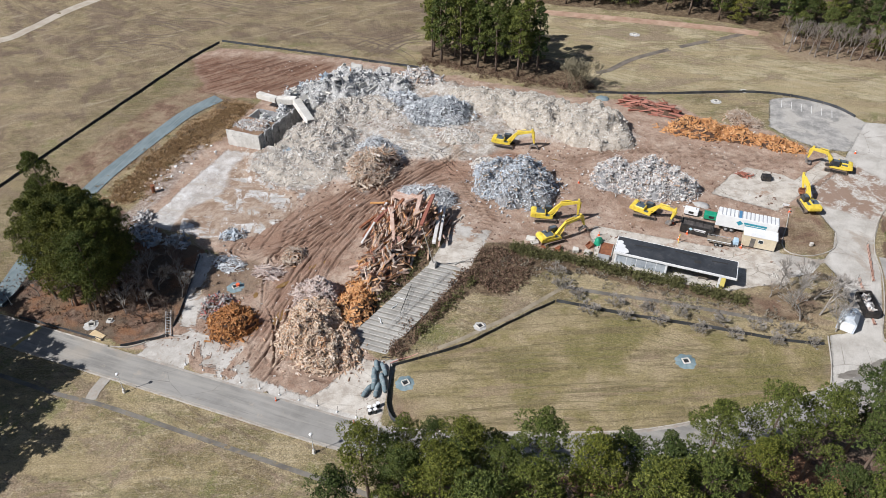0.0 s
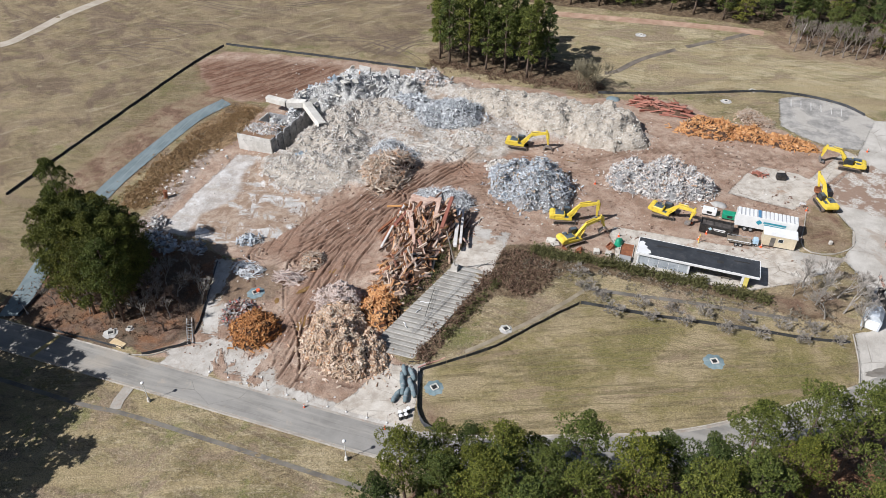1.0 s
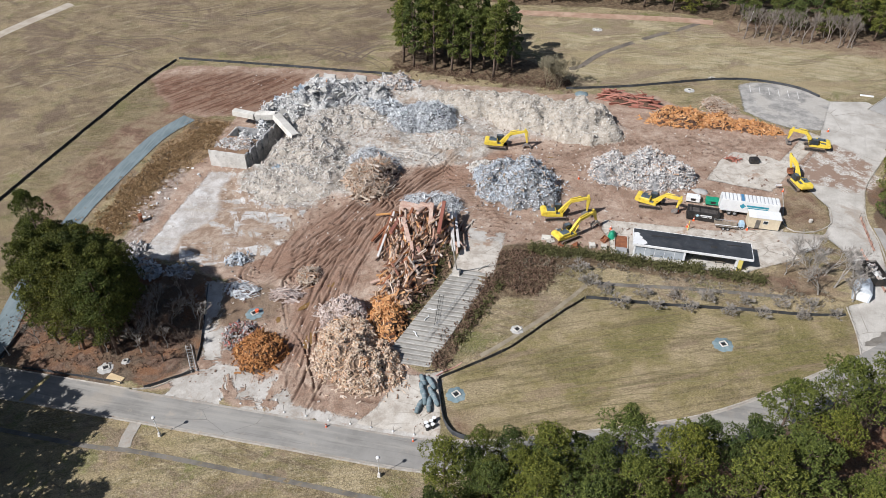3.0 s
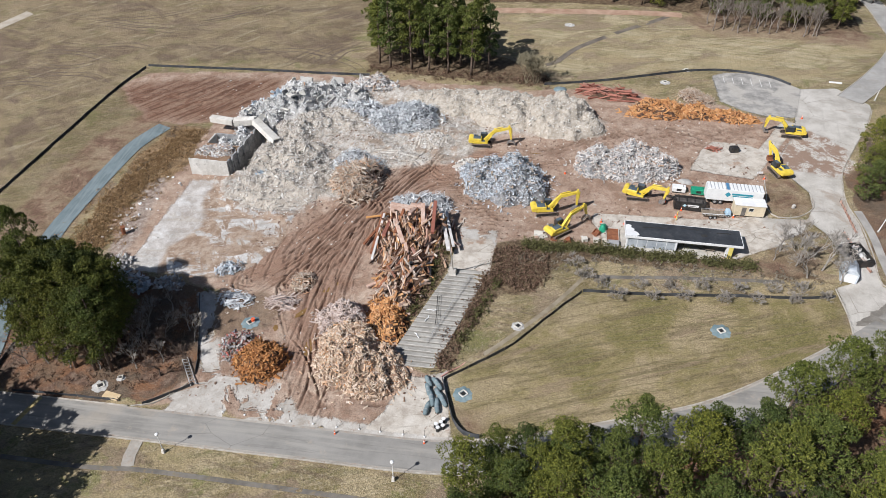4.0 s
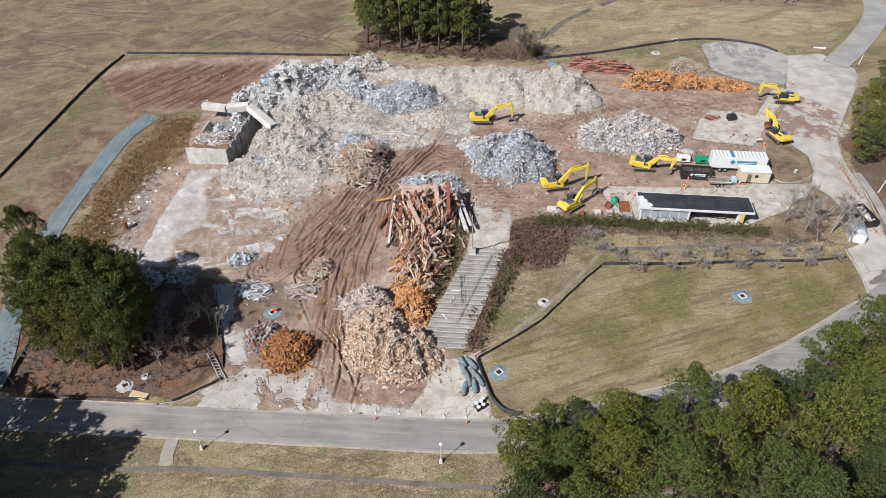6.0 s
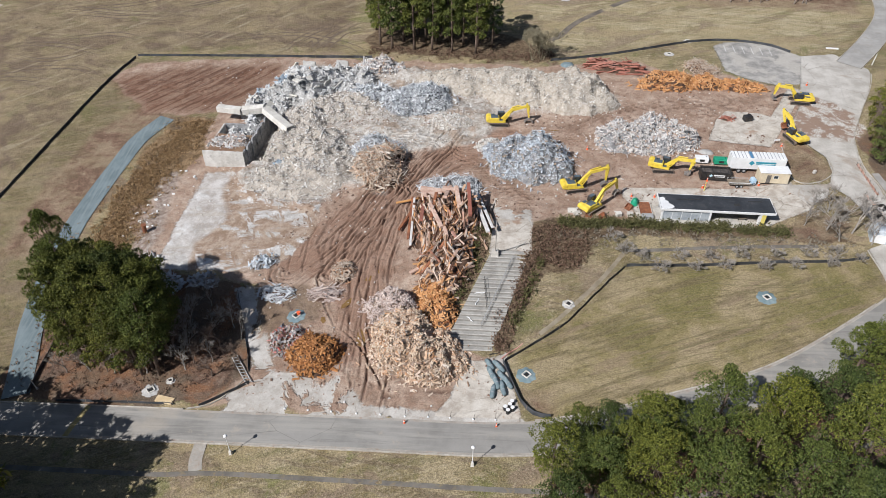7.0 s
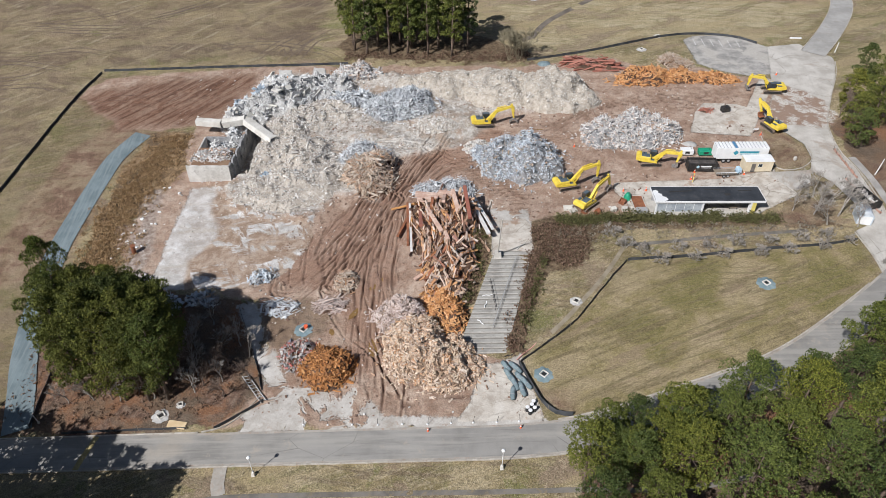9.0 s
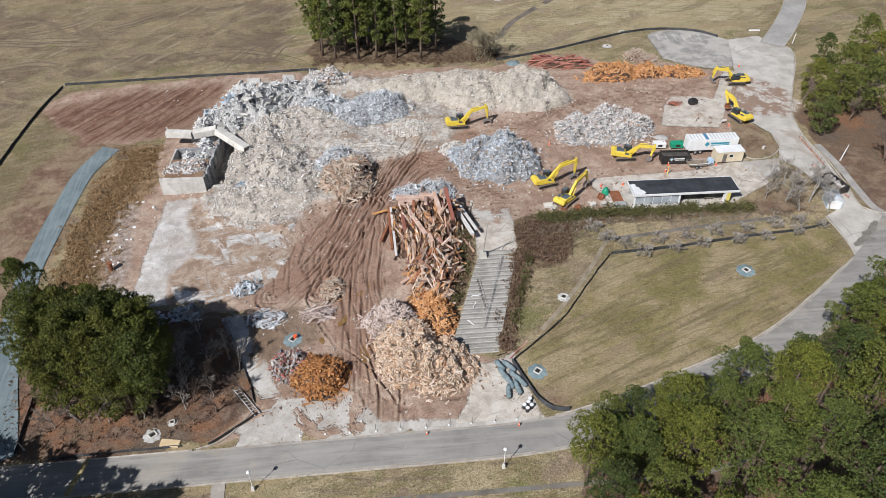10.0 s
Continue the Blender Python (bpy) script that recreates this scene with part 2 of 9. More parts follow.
STICKS = debris("splintered_brown_timber", ((0.26, 0.15, 0.09), (0.52, 0.42, 0.32), (0.64, 0.57, 0.48), (0.48, 0.24, 0.11), (0.68, 0.62, 0.54), (0.38, 0.27, 0.19), (0.58, 0.49, 0.40)))
TIMBER = debris("rusty_beams_and_timber", ((0.34, 0.135, 0.060), (0.56, 0.300, 0.140), (0.150, 0.075, 0.052), (0.62, 0.430, 0.290), (0.32, 0.140, 0.090), (0.68, 0.540, 0.440), (0.22, 0.150, 0.120), (0.60, 0.300, 0.100), (0.55, 0.490, 0.430), (0.64, 0.440, 0.340)))
LUMBER = debris("pale_broken_lumber", ((0.38, 0.26, 0.175), (0.66, 0.525, 0.39), (0.24, 0.15, 0.10), (0.73, 0.62, 0.50), (0.50, 0.345, 0.225), (0.60, 0.515, 0.44), (0.50, 0.265, 0.125), (0.70, 0.57, 0.445)))
PINK_LUMBER = debris("pinkish_grey_lumber", ((0.42, 0.33, 0.29), (0.60, 0.50, 0.45), (0.34, 0.25, 0.21), (0.64, 0.56, 0.52), (0.50, 0.38, 0.31)))
ORANGE_WOOD = debris("orange_broken_lumber", ((0.44, 0.190, 0.055), (0.60, 0.320, 0.130), (0.30, 0.120, 0.045), (0.56, 0.270, 0.095), (0.66, 0.420, 0.230)))
BROWN_WOOD = debris("curled_orange_brown_wood", ((0.30, 0.120, 0.034), (0.46, 0.205, 0.062), (0.17, 0.070, 0.026), (0.38, 0.160, 0.045), (0.54, 0.290, 0.115)))
MIXED = debris("mixed_white_and_coloured_trash", ((0.10, 0.09, 0.09), (0.60, 0.58, 0.56), (0.30, 0.20, 0.13), (0.45, 0.10, 0.08), (0.50, 0.47, 0.44), (0.16, 0.17, 0.20)))
CHUNKS = debris("broken_concrete", ((0.32, 0.28, 0.235), (0.58, 0.545, 0.50), (0.46, 0.41, 0.345), (0.74, 0.725, 0.70), (0.48, 0.42, 0.355), (0.60, 0.59, 0.575)), 0.92)
RED_BEAM = debris("red_brown_steel_beams", ((0.26, 0.085, 0.055), (0.38, 0.150, 0.105), (0.30, 0.110, 0.075), (0.46, 0.250, 0.190)), 0.7)

# ---- ground: one sheet to the horizon, with zones, ruts and small relief ----
def inside_distance(px, py, outline):
    """Signed distance in metres to a closed outline, positive inside."""
    best = np.full(px.shape, 1e9)
    within = np.zeros(px.shape, bool)
    for (x1, y1), (x2, y2) in zip(outline, outline[1:] + outline[:1]):
        ex, ey = x2 - x1, y2 - y1
        k = np.clip(((px - x1) * ex + (py - y1) * ey) / (ex * ex + ey * ey), 0, 1)
        best = np.minimum(best, np.hypot(px - x1 - k * ex, py - y1 - k * ey))
        if y1 != y2:
            within ^= ((y1 > py) != (y2 > py)) & (px < ex * (py - y1) / ey + x1)
    return np.where(within, best, -best)


def line_offset(px, py, line):
    """Distance to an open line, and on which side of it."""
    best, side = np.full(px.shape, 1e9), np.zeros(px.shape)
    for (x1, y1), (x2, y2) in zip(line, line[1:]):
        ex, ey = x2 - x1, y2 - y1
        k = np.clip(((px - x1) * ex + (py - y1) * ey) / (ex * ex + ey * ey), 0, 1)
        d = np.hypot(px - x1 - k * ex, py - y1 - k * ey)
        near = d < best
        best = np.where(near, d, best)
        side = np.where(near, np.sign(ex * (py - y1) - ey * (px - x1)), side)
    return best, side


def smooth_line(points, step=1.5):
    """A Catmull-Rom curve through a few points."""
    out, n = [], len(points)
    for i in range(n - 1):
        p = [Vector(points[min(max(j, 0), n - 1)]) for j in (i - 1, i, i + 1, i + 2)]
        count = max(2, int((p[2] - p[1]).length / step))
        for k in range(count):
            t = k / count
            out.append(tuple(0.5 * (2 * p[1] + (p[2] - p[0]) * t + (2 * p[0] - 5 * p[1] + 4 * p[2] - p[3]) * t * t + (3 * p[1] - p[0] - 3 * p[2] + p[3]) * t ** 3)))
    return out + [tuple(points[-1])]


_lattice = np.random.RandomState(3).rand(256, 256)


def value_noise(x, y, size, octaves=4):
    total, weight = 0.0, 1.0
    for o in range(octaves):
        u, v = x / size + 17.3 * o, y / size + 9.1 * o
        i, j = np.floor(u).astype(int), np.floor(v).astype(int)
        a, b = u - i, v - j
        a, b = a * a * (3 - 2 * a), b * b * (3 - 2 * b)
        q = _lattice
        total = total + weight * ((q[i % 256, j % 256] * (1 - a) + q[(i + 1) % 256, j % 256] * a) * (1 - b) + (q[i % 256, (j + 1) % 256] * (1 - a) + q[(i + 1) % 256, (j + 1) % 256] * a) * b - 0.5)
        weight, size = weight * 0.5, size * 0.5
    return total


DIRT = [(-86, 61), (-80, 67), (-80.5, 77), (-85.5, 87), (-92, 90), (-108, 94), (-114, 97), (-119, 108), (-112, 120), (-110, 128), (-113, 146), (-121, 144.5), (-131, 146), (-147, 161), (-143, 170), (-110, 173.5), (-60, 173), (-30, 172), (-14, 176), (-6, 176), (0, 172), (14, 170), (22, 167), (33, 163), (34, 155), (29, 146), (22, 140), (20, 132), (20, 119), (-12, 113), (-14, 110), (-29, 109), (-34, 107), (-44, 106), (-47, 98), (-49, 84), (-47, 74), (-39, 73), (-36, 61)]
SLAB = [(-106.9, 121.5), (-107, 107), (-107, 91), (-99.8, 91), (-85.6, 90.9), (-81.1, 95.5), (-77.9, 102.7), (-78, 112), (-86.8, 112.2), (-97.8, 117.3), (-101, 122.7)]
GRAVEL = [(-113.5, 121), (-111, 107), (-109.6, 96), (-110.3, 88), (-114, 89), (-114.2, 102), (-115.5, 113), (-116, 121)]
FORECOURT = [(-44.2, 72), (-37.6, 71.5), (-36.6, 66.6), (-35.2, 60.8), (-49, 60.8), (-46.6, 64.5), (-45.6, 68)]
BARE_CORNER = [(-36.6, 66.6), (-31.2, 66.4), (-30.4, 62), (-33.4, 61.6), (-36, 63.9)]
WEEDY = [(-85.5, 87), (-78, 88), (-71.5, 84.5), (-71, 79.5), (-74, 77), (-79, 76.5), (-81, 78)]
CHURN = [(-83, 93), (-79, 103), (-73, 112), (-66, 120), (-58, 133), (-50, 141), (-40, 141), (-30, 138), (-42, 131), (-55, 122), (-58, 108), (-59.5, 92), (-61, 72), (-66, 70), (-69, 84), (-73, 90)]
LAWN = [(-33, 60.5), (-24, 62.5), (-12, 67), (4, 73.5), (18, 82.5), (28, 91.5), (28, 100), (9, 97), (-14, 95.5), (-24, 86), (-36, 73)]
FENCED_FIELD = [(-152, 88), (-149.5, 126), (-147, 161), (-145, 172), (-112, 172), (-120, 147), (-124, 140), (-127, 120), (-127, 94), (-124, 80), (-121, 62), (-150, 62)]
WOOD_EDGE = [(8, 225), (14, 218), (20, 213), (34, 214.5), (46, 213.5), (62, 211), (64, 222), (45, 226), (28, 229), (16, 230)]
APRON = [(-87.5, 59.5), (-80, 65.8), (-78, 67.8), (-65, 67.8), (-60, 62), (-47, 61.6), (-46, 70), (-38, 74), (-36.5, 62), (-33, 59.5)]
CLEAN = [(-107, 121.5), (-107.5, 107), (-107, 91), (-100.9, 91), (-101.4, 98.8), (-97.4, 105.5), (-98.4, 110), (-100.4, 114), (-101.7, 121.5)]
STRIP = [(-89.5, 87.5), (-85.6, 87.5), (-76, 67.5), (-79.5, 67.5)]
PLAZA = [(-15, 120), (-8, 120.3), (0, 120.5), (7, 120.7), (20, 124), (20.5, 119), (22, 115), (10, 107.5), (-13, 109.4), (-13.6, 113), (-15.5, 117)]
LANDING = [(-42.2, 96.8), (-34.2, 96.8), (-34.2, 105), (-35, 107.5), (-38, 106.8), (-41.7, 107.5)]
LANDING_EDGE = [(-41.7, 105), (-34.2, 105), (-34.4, 112), (-37, 110.5), (-41.9, 111.5)]
PAD = [(5.8, 139), (9, 148), (12, 152), (19.8, 151.5), (22, 150), (30, 165), (33, 163), (24, 146), (19, 137)]
DRIVE = [(28.6, 103), (31.5, 104.5), (32, 112), (30.5, 119), (27.5, 123.5), (21, 123), (17, 123), (22, 116), (26, 119), (29.5, 128), (29.8, 133.5), (27, 139), (25, 146), (31, 157), (33, 166), (37, 182), (43.5, 183.3), (46.5, 184), (48, 182), (52.7, 176), (52.4, 173), (49.6, 165.5), (38.5, 142.5), (36.6, 131), (37.5, 123), (36.8, 104.5), (40.5, 102.4), (37, 95.8), (28.8, 90.6), (28.9, 96)]
PARKING = [(15.2, 186.5), (15.8, 172.4), (20.3, 168.5), (27, 165.5), (33.4, 166.5), (37.4, 182), (31, 187.5), (25, 189.2), (19, 189)]
RUBBLE = [(-99, 121.5), (-96, 115.5), (-89, 111), (-79, 109.5), (-74, 118), (-66, 117), (-61, 131), (-50, 135), (-44, 140), (-40, 148), (-15, 151), (-13, 158), (-30, 167), (-65, 168), (-93, 170), (-98, 150), (-99, 138)]
SWALE_BANK = [(-122.5, 97), (-117, 95), (-113.5, 96), (-119, 107), (-113.5, 119), (-109.5, 129), (-108, 135), (-112, 144.5), (-122, 144), (-125.5, 128), (-124, 118), (-123.5, 108)]
SOIL = [(-127, 146.5), (-134, 147), (-139.5, 139), (-141.5, 129), (-142.6, 118), (-142, 106), (-141, 93), (-131, 94), (-125.5, 96), (-125.8, 110), (-126.8, 126), (-123, 143.5)]
WOODS = [(-122, 61), (-92, 60.5), (-86.5, 61), (-80, 67), (-81.5, 76), (-87, 87), (-100, 90), (-114, 94), (-124, 96), (-124, 80)]
BANK = [(-34.5, 105), (-30, 108.5), (-13, 108.4), (22, 108.8), (29, 104), (27.8, 103.4), (10, 104.8), (-12, 104.9), (-19, 104), (-23, 99), (-26, 93.5), (-31.5, 92.5), (-35, 84), (-37.2, 77), (-38.5, 73), (-40.5, 76), (-38, 84), (-34.6, 97)]
BANK_WEST = [(-46.5, 106), (-42.2, 106), (-42, 97), (-48, 78), (-51, 80), (-49, 88), (-45.5, 95)]
RED = [(-147, 160.5), (-128, 168), (-111, 171), (-100, 171.5), (-103, 160), (-106.5, 149), (-110, 145.5), (-121, 145.5), (-131, 146)]
EAST = [(38.5, 104), (38.6, 123), (37.8, 131), (39.5, 142), (60, 150), (90, 130), (80, 95), (46, 99)]
FAR_WOODS = [(-70, 228), (-50, 229), (-28, 231.5), (2, 232), (20, 228), (28, 224.5), (45, 219), (62, 216), (64, 240), (200, 420), (-300, 420), (-200, 300)]
FOREST = [(-31, 52), (-24, 54.5), (-12, 58.5), (2, 64.5), (14, 71.5), (26, 80), (40, 91), (60, 108), (100, 110), (80, 40), (0, 10), (-34, 20)]
SPILL = [(23, 146), (28, 153), (34, 158.5), (38.5, 156), (41.5, 150), (38.5, 143.5), (31, 140), (27.5, 143)]
ISLAND = [(21, 123.5), (26, 124.3), (29.6, 128), (29.9, 133), (27, 138), (21.4, 137.5), (20.6, 131)]
TREE_BED = [(15, 104.8), (28, 104.6), (28.4, 111), (23, 114.5), (14, 108.6)]
RED_BED = [(39.8, 104), (39.8, 128), (46, 126), (51, 112), (46, 99)]
STRAW = [(-32, 179), (-10, 183), (14, 191), (33, 187), (46, 186), (64, 212), (58, 219), (28, 223), (-70, 225), (-40, 196)]
FALLOW = [(-330, 60), (-156, 80), (-149, 176), (-90, 178), (-86, 230), (-110, 420), (-330, 420)]
CLUMP = [(-82, 184), (-74, 177.5), (-45, 175), (-30, 175), (-28, 179), (-42, 190), (-60, 195), (-80, 192)]
MAIN_ROAD = smooth_line([(-420, 40), (-260, 52), (-160, 56.2), (-110, 56.7), (-60, 57), (-38, 57.3), (-26, 59.3), (-12, 64.0), (4, 70.3), (18, 79.4), (33, 91.3), (46, 104.5), (90, 150), (170, 200)])
FAR_ROAD = smooth_line([(48.5, 178), (58, 191), (67, 205.5), (71.5, 217), (72.6, 229), (70, 262), (50, 330)])
YARD_WAY = [(-66, 60), (-65, 80), (-67, 95), (-64.5, 110), (-59, 124), (-52, 135), (-42, 140), (-28, 142)]
RUTS = [
    ([(-60.5, 60), (-60.5, 67), (-63, 78), (-63.5, 90), (-63, 104), (-61.5, 116), (-58, 127), (-51, 135), (-42, 138), (-31, 137), (-21, 146), (-8, 153), (12, 157)], (-3.0, -2.1, -0.9, 0.2, 1.1, 2.3)),
    ([(-80, 91), (-74, 98), (-69, 107), (-65, 117), (-59, 127), (-55, 136), (-52, 142), (-46, 146)], (-4.2, -3.2, -2.3, -1.3, -0.4, 0.7, 1.6, 2.6, 3.6)),
    ([(-72, 91), (-69.5, 98), (-66.5, 106), (-63, 116)], (-3.2, -2.2, -1.0, 0.0, 1.0, 2.0)),
    ([(-57.5, 112), (-55, 122), (-48, 129), (-42, 123), (-37, 116)], (-2.2, -1.2, 0.2, 1.2)),
    ([(-66, 136), (-57, 135.5), (-49, 131), (-43, 124), (-36, 115)], (-2.1, -1.1, 0.2, 1.1)),
    ([(-56, 62), (-57.5, 65), (-62, 72), (-68, 80), (-73, 90)], (-1.1, 0.1, 1.1)),
    ([(-46, 63.5), (-56, 63), (-62, 66), (-64, 74)], (-1.8, -0.8, 0.6, 1.5)),
    ([(-40, 140), (-26, 140), (-16, 146), (2, 152), (28, 158)], (-4.0, -3.0, -1.1, 1.1, 3.0)),
    ([(-141, 160), (-127, 157.5), (-110, 161)], (-3.0, -1.5, 0, 1.5, 3.0)),
    ([(-134, 149), (-124, 151), (-112, 156)], (-2.0, 0, 2.0)),
]


def grid_lines(fine_from, fine_to, step, mid_from, mid_to, reach):
    """Grid lines: close in the tracked yard, wider over the site, and ever wider to the horizon."""
    lines = list(np.arange(fine_from, fine_to + step / 2, step))
    low, high = [], []
    at, gap = lines[0], step
    while at > -reach:
        gap = 0.66 if at > mid_from else min(gap * 1.1, 2.2) if at > mid_from - 130 else min(gap * 1.18, 260.0)
        at -= gap
        low.append(at)
    at, gap = lines[-1], step
    while at < reach:
        gap = 0.66 if at < mid_to else min(gap * 1.1, 2.2) if at < mid_to + 130 else min(gap * 1.18, 260.0)
        at += gap
        high.append(at)
    return np.array(low[::-1] + lines + high)


def road_gap(px, py):
    return np.minimum(line_offset(px, py, MAIN_ROAD)[0] - 3.4, line_offset(px, py, FAR_ROAD)[0] - 3.6)


LAND = {}


def land(x, y):
    """The height of the built ground, with its ruts and bumps."""
    i, j = int(np.searchsorted(LAND["x"], x)), int(np.searchsorted(LAND["y"], y))
    a = (x - LAND["x"][i - 1]) / (LAND["x"][i] - LAND["x"][i - 1])
    b = (y - LAND["y"][j - 1]) / (LAND["y"][j] - LAND["y"][j - 1])
    z = LAND["z"]
    return float((z[j - 1, i - 1] * (1 - a) + z[j - 1, i] * a) * (1 - b) + (z[j, i - 1] * (1 - a) + z[j, i] * a) * b)


def build_ground(material):
    gx, gy = grid_lines(-84, -50, 0.19, -118, 40, 2600), grid_lines(66, 139, 0.19, 59, 178, 2600)
    px, py = (a.ravel() for a in np.meshgrid(gx, gy))
    u, v = np.clip(px / 100, -2.8, 2.4), np.clip((py - 100) / 100, -1.4, 2.6)
    pz = 2.679 + 3.612 * u + 2.736 * v - 0.681 * u * u - 2.733 * u * v + 0.469 * v * v
    pz = pz + 1.5 * np.exp(-((px + 38) ** 2 + (py - 101) ** 2) / 162)
    near = (np.abs(px) < 300) & (py > -20) & (py < 400)
    layers = {}
    jag = value_noise(px, py, 5.0, 4)

    def zone(*outlines, wobble=0.6):
        d = np.full(px.shape, -9.0)
        for outline in outlines:
            d[near] = np.maximum(d[near], inside_distance(px[near], py[near], outline))
        return np.clip(d + jag * wobble, -4, 4)

    layers["dirt"] = zone(DIRT, wobble=2.0)
    layers["slab"] = zone(SLAB, wobble=0.8)
    layers["clean"] = zone(CLEAN, wobble=1.2)
    layers["apron"] = zone(APRON, STRIP, LANDING_EDGE, wobble=0.5)
    layers["paving"] = zone(PLAZA, LANDING, PAD, FORECOURT, wobble=0.25)
    layers["drive"] = zone(DRIVE, wobble=0.1)
    layers["parking"] = zone(PARKING, wobble=0.1)
    layers["rubble"] = zone(RUBBLE, wobble=3.0)
    layers["brush"] = zone(BANK, BANK_WEST, FAR_WOODS, CLUMP, wobble=1.5)
    layers["dry"] = zone(SWALE_BANK, wobble=2.2)
    layers["soil"] = zone(SOIL, ISLAND, TREE_BED, RED_BED, WOOD_EDGE, BARE_CORNER, wobble=2.0)
    layers["gravel"] = zone(GRAVEL, wobble=1.5)
    layers["churn"] = zone(CHURN, wobble=2.5)
    layers["lawn"] = zone(LAWN, wobble=1.0)
    layers["fenced"] = zone(FENCED_FIELD, wobble=3.0)
    layers["spill"] = zone(SPILL, wobble=5.0)
    layers["litter"] = zone(WOODS, EAST, FOREST, wobble=2.0)
    layers["weedy"] = zone(WEEDY, wobble=2.5)
    layers["red"] = zone(RED, wobble=3.0)
    layers["straw"] = zone(STRAW, wobble=3.0)
    layers["fallow"] = zone(FALLOW, wobble=4.0)
    gap = np.full(px.shape, 9.0)
    gap[near] = road_gap(px[near], py[near])
    soft = np.clip(gap / 1.5, 0, 1)
    hard = np.clip(np.maximum.reduce([layers["paving"], layers["drive"], layers["parking"]]) + 0.6, 0, 1)
    calm = soft * (1 - hard)
    in_dirt = np.clip(layers["dirt"] + 0.5, 0, 1) * calm * (1 - 0.85 * np.clip(np.maximum(layers["slab"], layers["apron"]) + 0.5, 0, 1))
    # ruts of tracked machines, pressed in and pushed up at their rims
    rut = np.zeros(px.shape)
    box_ = near & (layers["dirt"] > -1)
    qx, qy = px[box_], py[box_]
    wander = value_noise(qx, qy, 8.0, 3) * 1.0
    cut = np.zeros(qx.shape)
    for line, offsets in RUTS:
        d, side = line_offset(qx, qy, smooth_line(line))
        across = d * side + wander
        for k in offsets:
            e = np.abs(across - k)
            fade = np.clip(0.55 + 2.0 * value_noise(qx + 31 * k, qy, 8.0, 3), 0.0, 1.25)
            cut += fade * (-0.33 * np.exp(-(e / 0.17) ** 2) + 0.15 * np.exp(-((e - 0.36) / 0.15) ** 2)) * np.where(d < 6, 1, 0)
    d, side = line_offset(qx, qy, smooth_line(YARD_WAY))
    ridge = value_noise(d * side + 0.6 * wander, qy * 0.09, 1.15, 2)
    cut += np.clip(layers["churn"][box_] * 0.7 + 0.5, 0, 1) * (0.07 - 0.30 * np.clip(1 - np.abs(ridge) * 8, 0, 1))
    rut[box_] = np.clip(cut, -0.55, 0.5)
    pz = pz + rut * in_dirt
    pz = pz + in_dirt * ((0.22 - 0.12 * np.clip(layers["churn"] + 0.5, 0, 1)) * value_noise(px, py, 3.0, 3) + 0.10 * value_noise(px, py, 1.1, 2))
    in_rubble = np.clip(layers["rubble"] * 0.6 + 0.4, 0, 1) * calm
    # sunken bay behind the broken basement wall
    bay = np.clip(1 - np.maximum(np.abs(px + 96.9) / 2.1, np.abs(py - 136) / 10.5) ** 4, 0, 1)
    in_rubble = in_rubble * (1 - bay)
    pz = pz - 2.4 * bay
    pz = pz + in_rubble * (0.5 + 1.3 * value_noise(px, py, 9.0, 4) + 0.35 * value_noise(px, py, 1.3, 2))
    in_brush = np.clip(np.maximum(layers["brush"], layers["dry"]) + 0.3, 0, 1) * soft
    pz = pz + in_brush * (0.3 * value_noise(px, py, 2.5, 3) + 0.12)
    pz = pz + calm * (1 - in_dirt) * 0.10 * value_noise(px, py, 7.0, 3) - 0.10 * np.clip(1 - gap / 0.8, 0, 1)
    LAND.update(x=gx, y=gy, z=pz.reshape(len(gy), len(gx)))
    nx, ny = len(gx), len(gy)
    index = np.arange(nx * ny).reshape(ny, nx)
    quads = np.stack([index[:-1, :-1], index[:-1, 1:], index[1:, 1:], index[1:, :-1]], -1).reshape(-1, 4)
    data = bpy.data.meshes.new("ground")
    data.vertices.add(len(px))
    data.vertices.foreach_set("co", np.stack([px, py, pz], -1).astype(np.float32).ravel())
    data.loops.add(quads.size)
    data.loops.foreach_set("vertex_index", quads.ravel().astype(np.int32))
    data.polygons.add(len(quads))
    data.polygons.foreach_set("loop_start", np.arange(0, quads.size, 4, dtype=np.int32))
    data.polygons.foreach_set("use_smooth", np.ones(len(quads), bool))
    # rut depth, which the ground colour uses to darken the tracks
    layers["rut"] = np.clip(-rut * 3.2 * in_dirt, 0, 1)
    for key, values in layers.items():
        data.attributes.new(key, "FLOAT", "POINT").data.foreach_set("value", values.astype(np.float32))
    data.update(calc_edges=True)
    data.validate()
    data.materials.append(material)
    return tagged(new("ground", data), "dry winter grass and churned red-brown dirt of a demolition site", "ground", kind="structure")


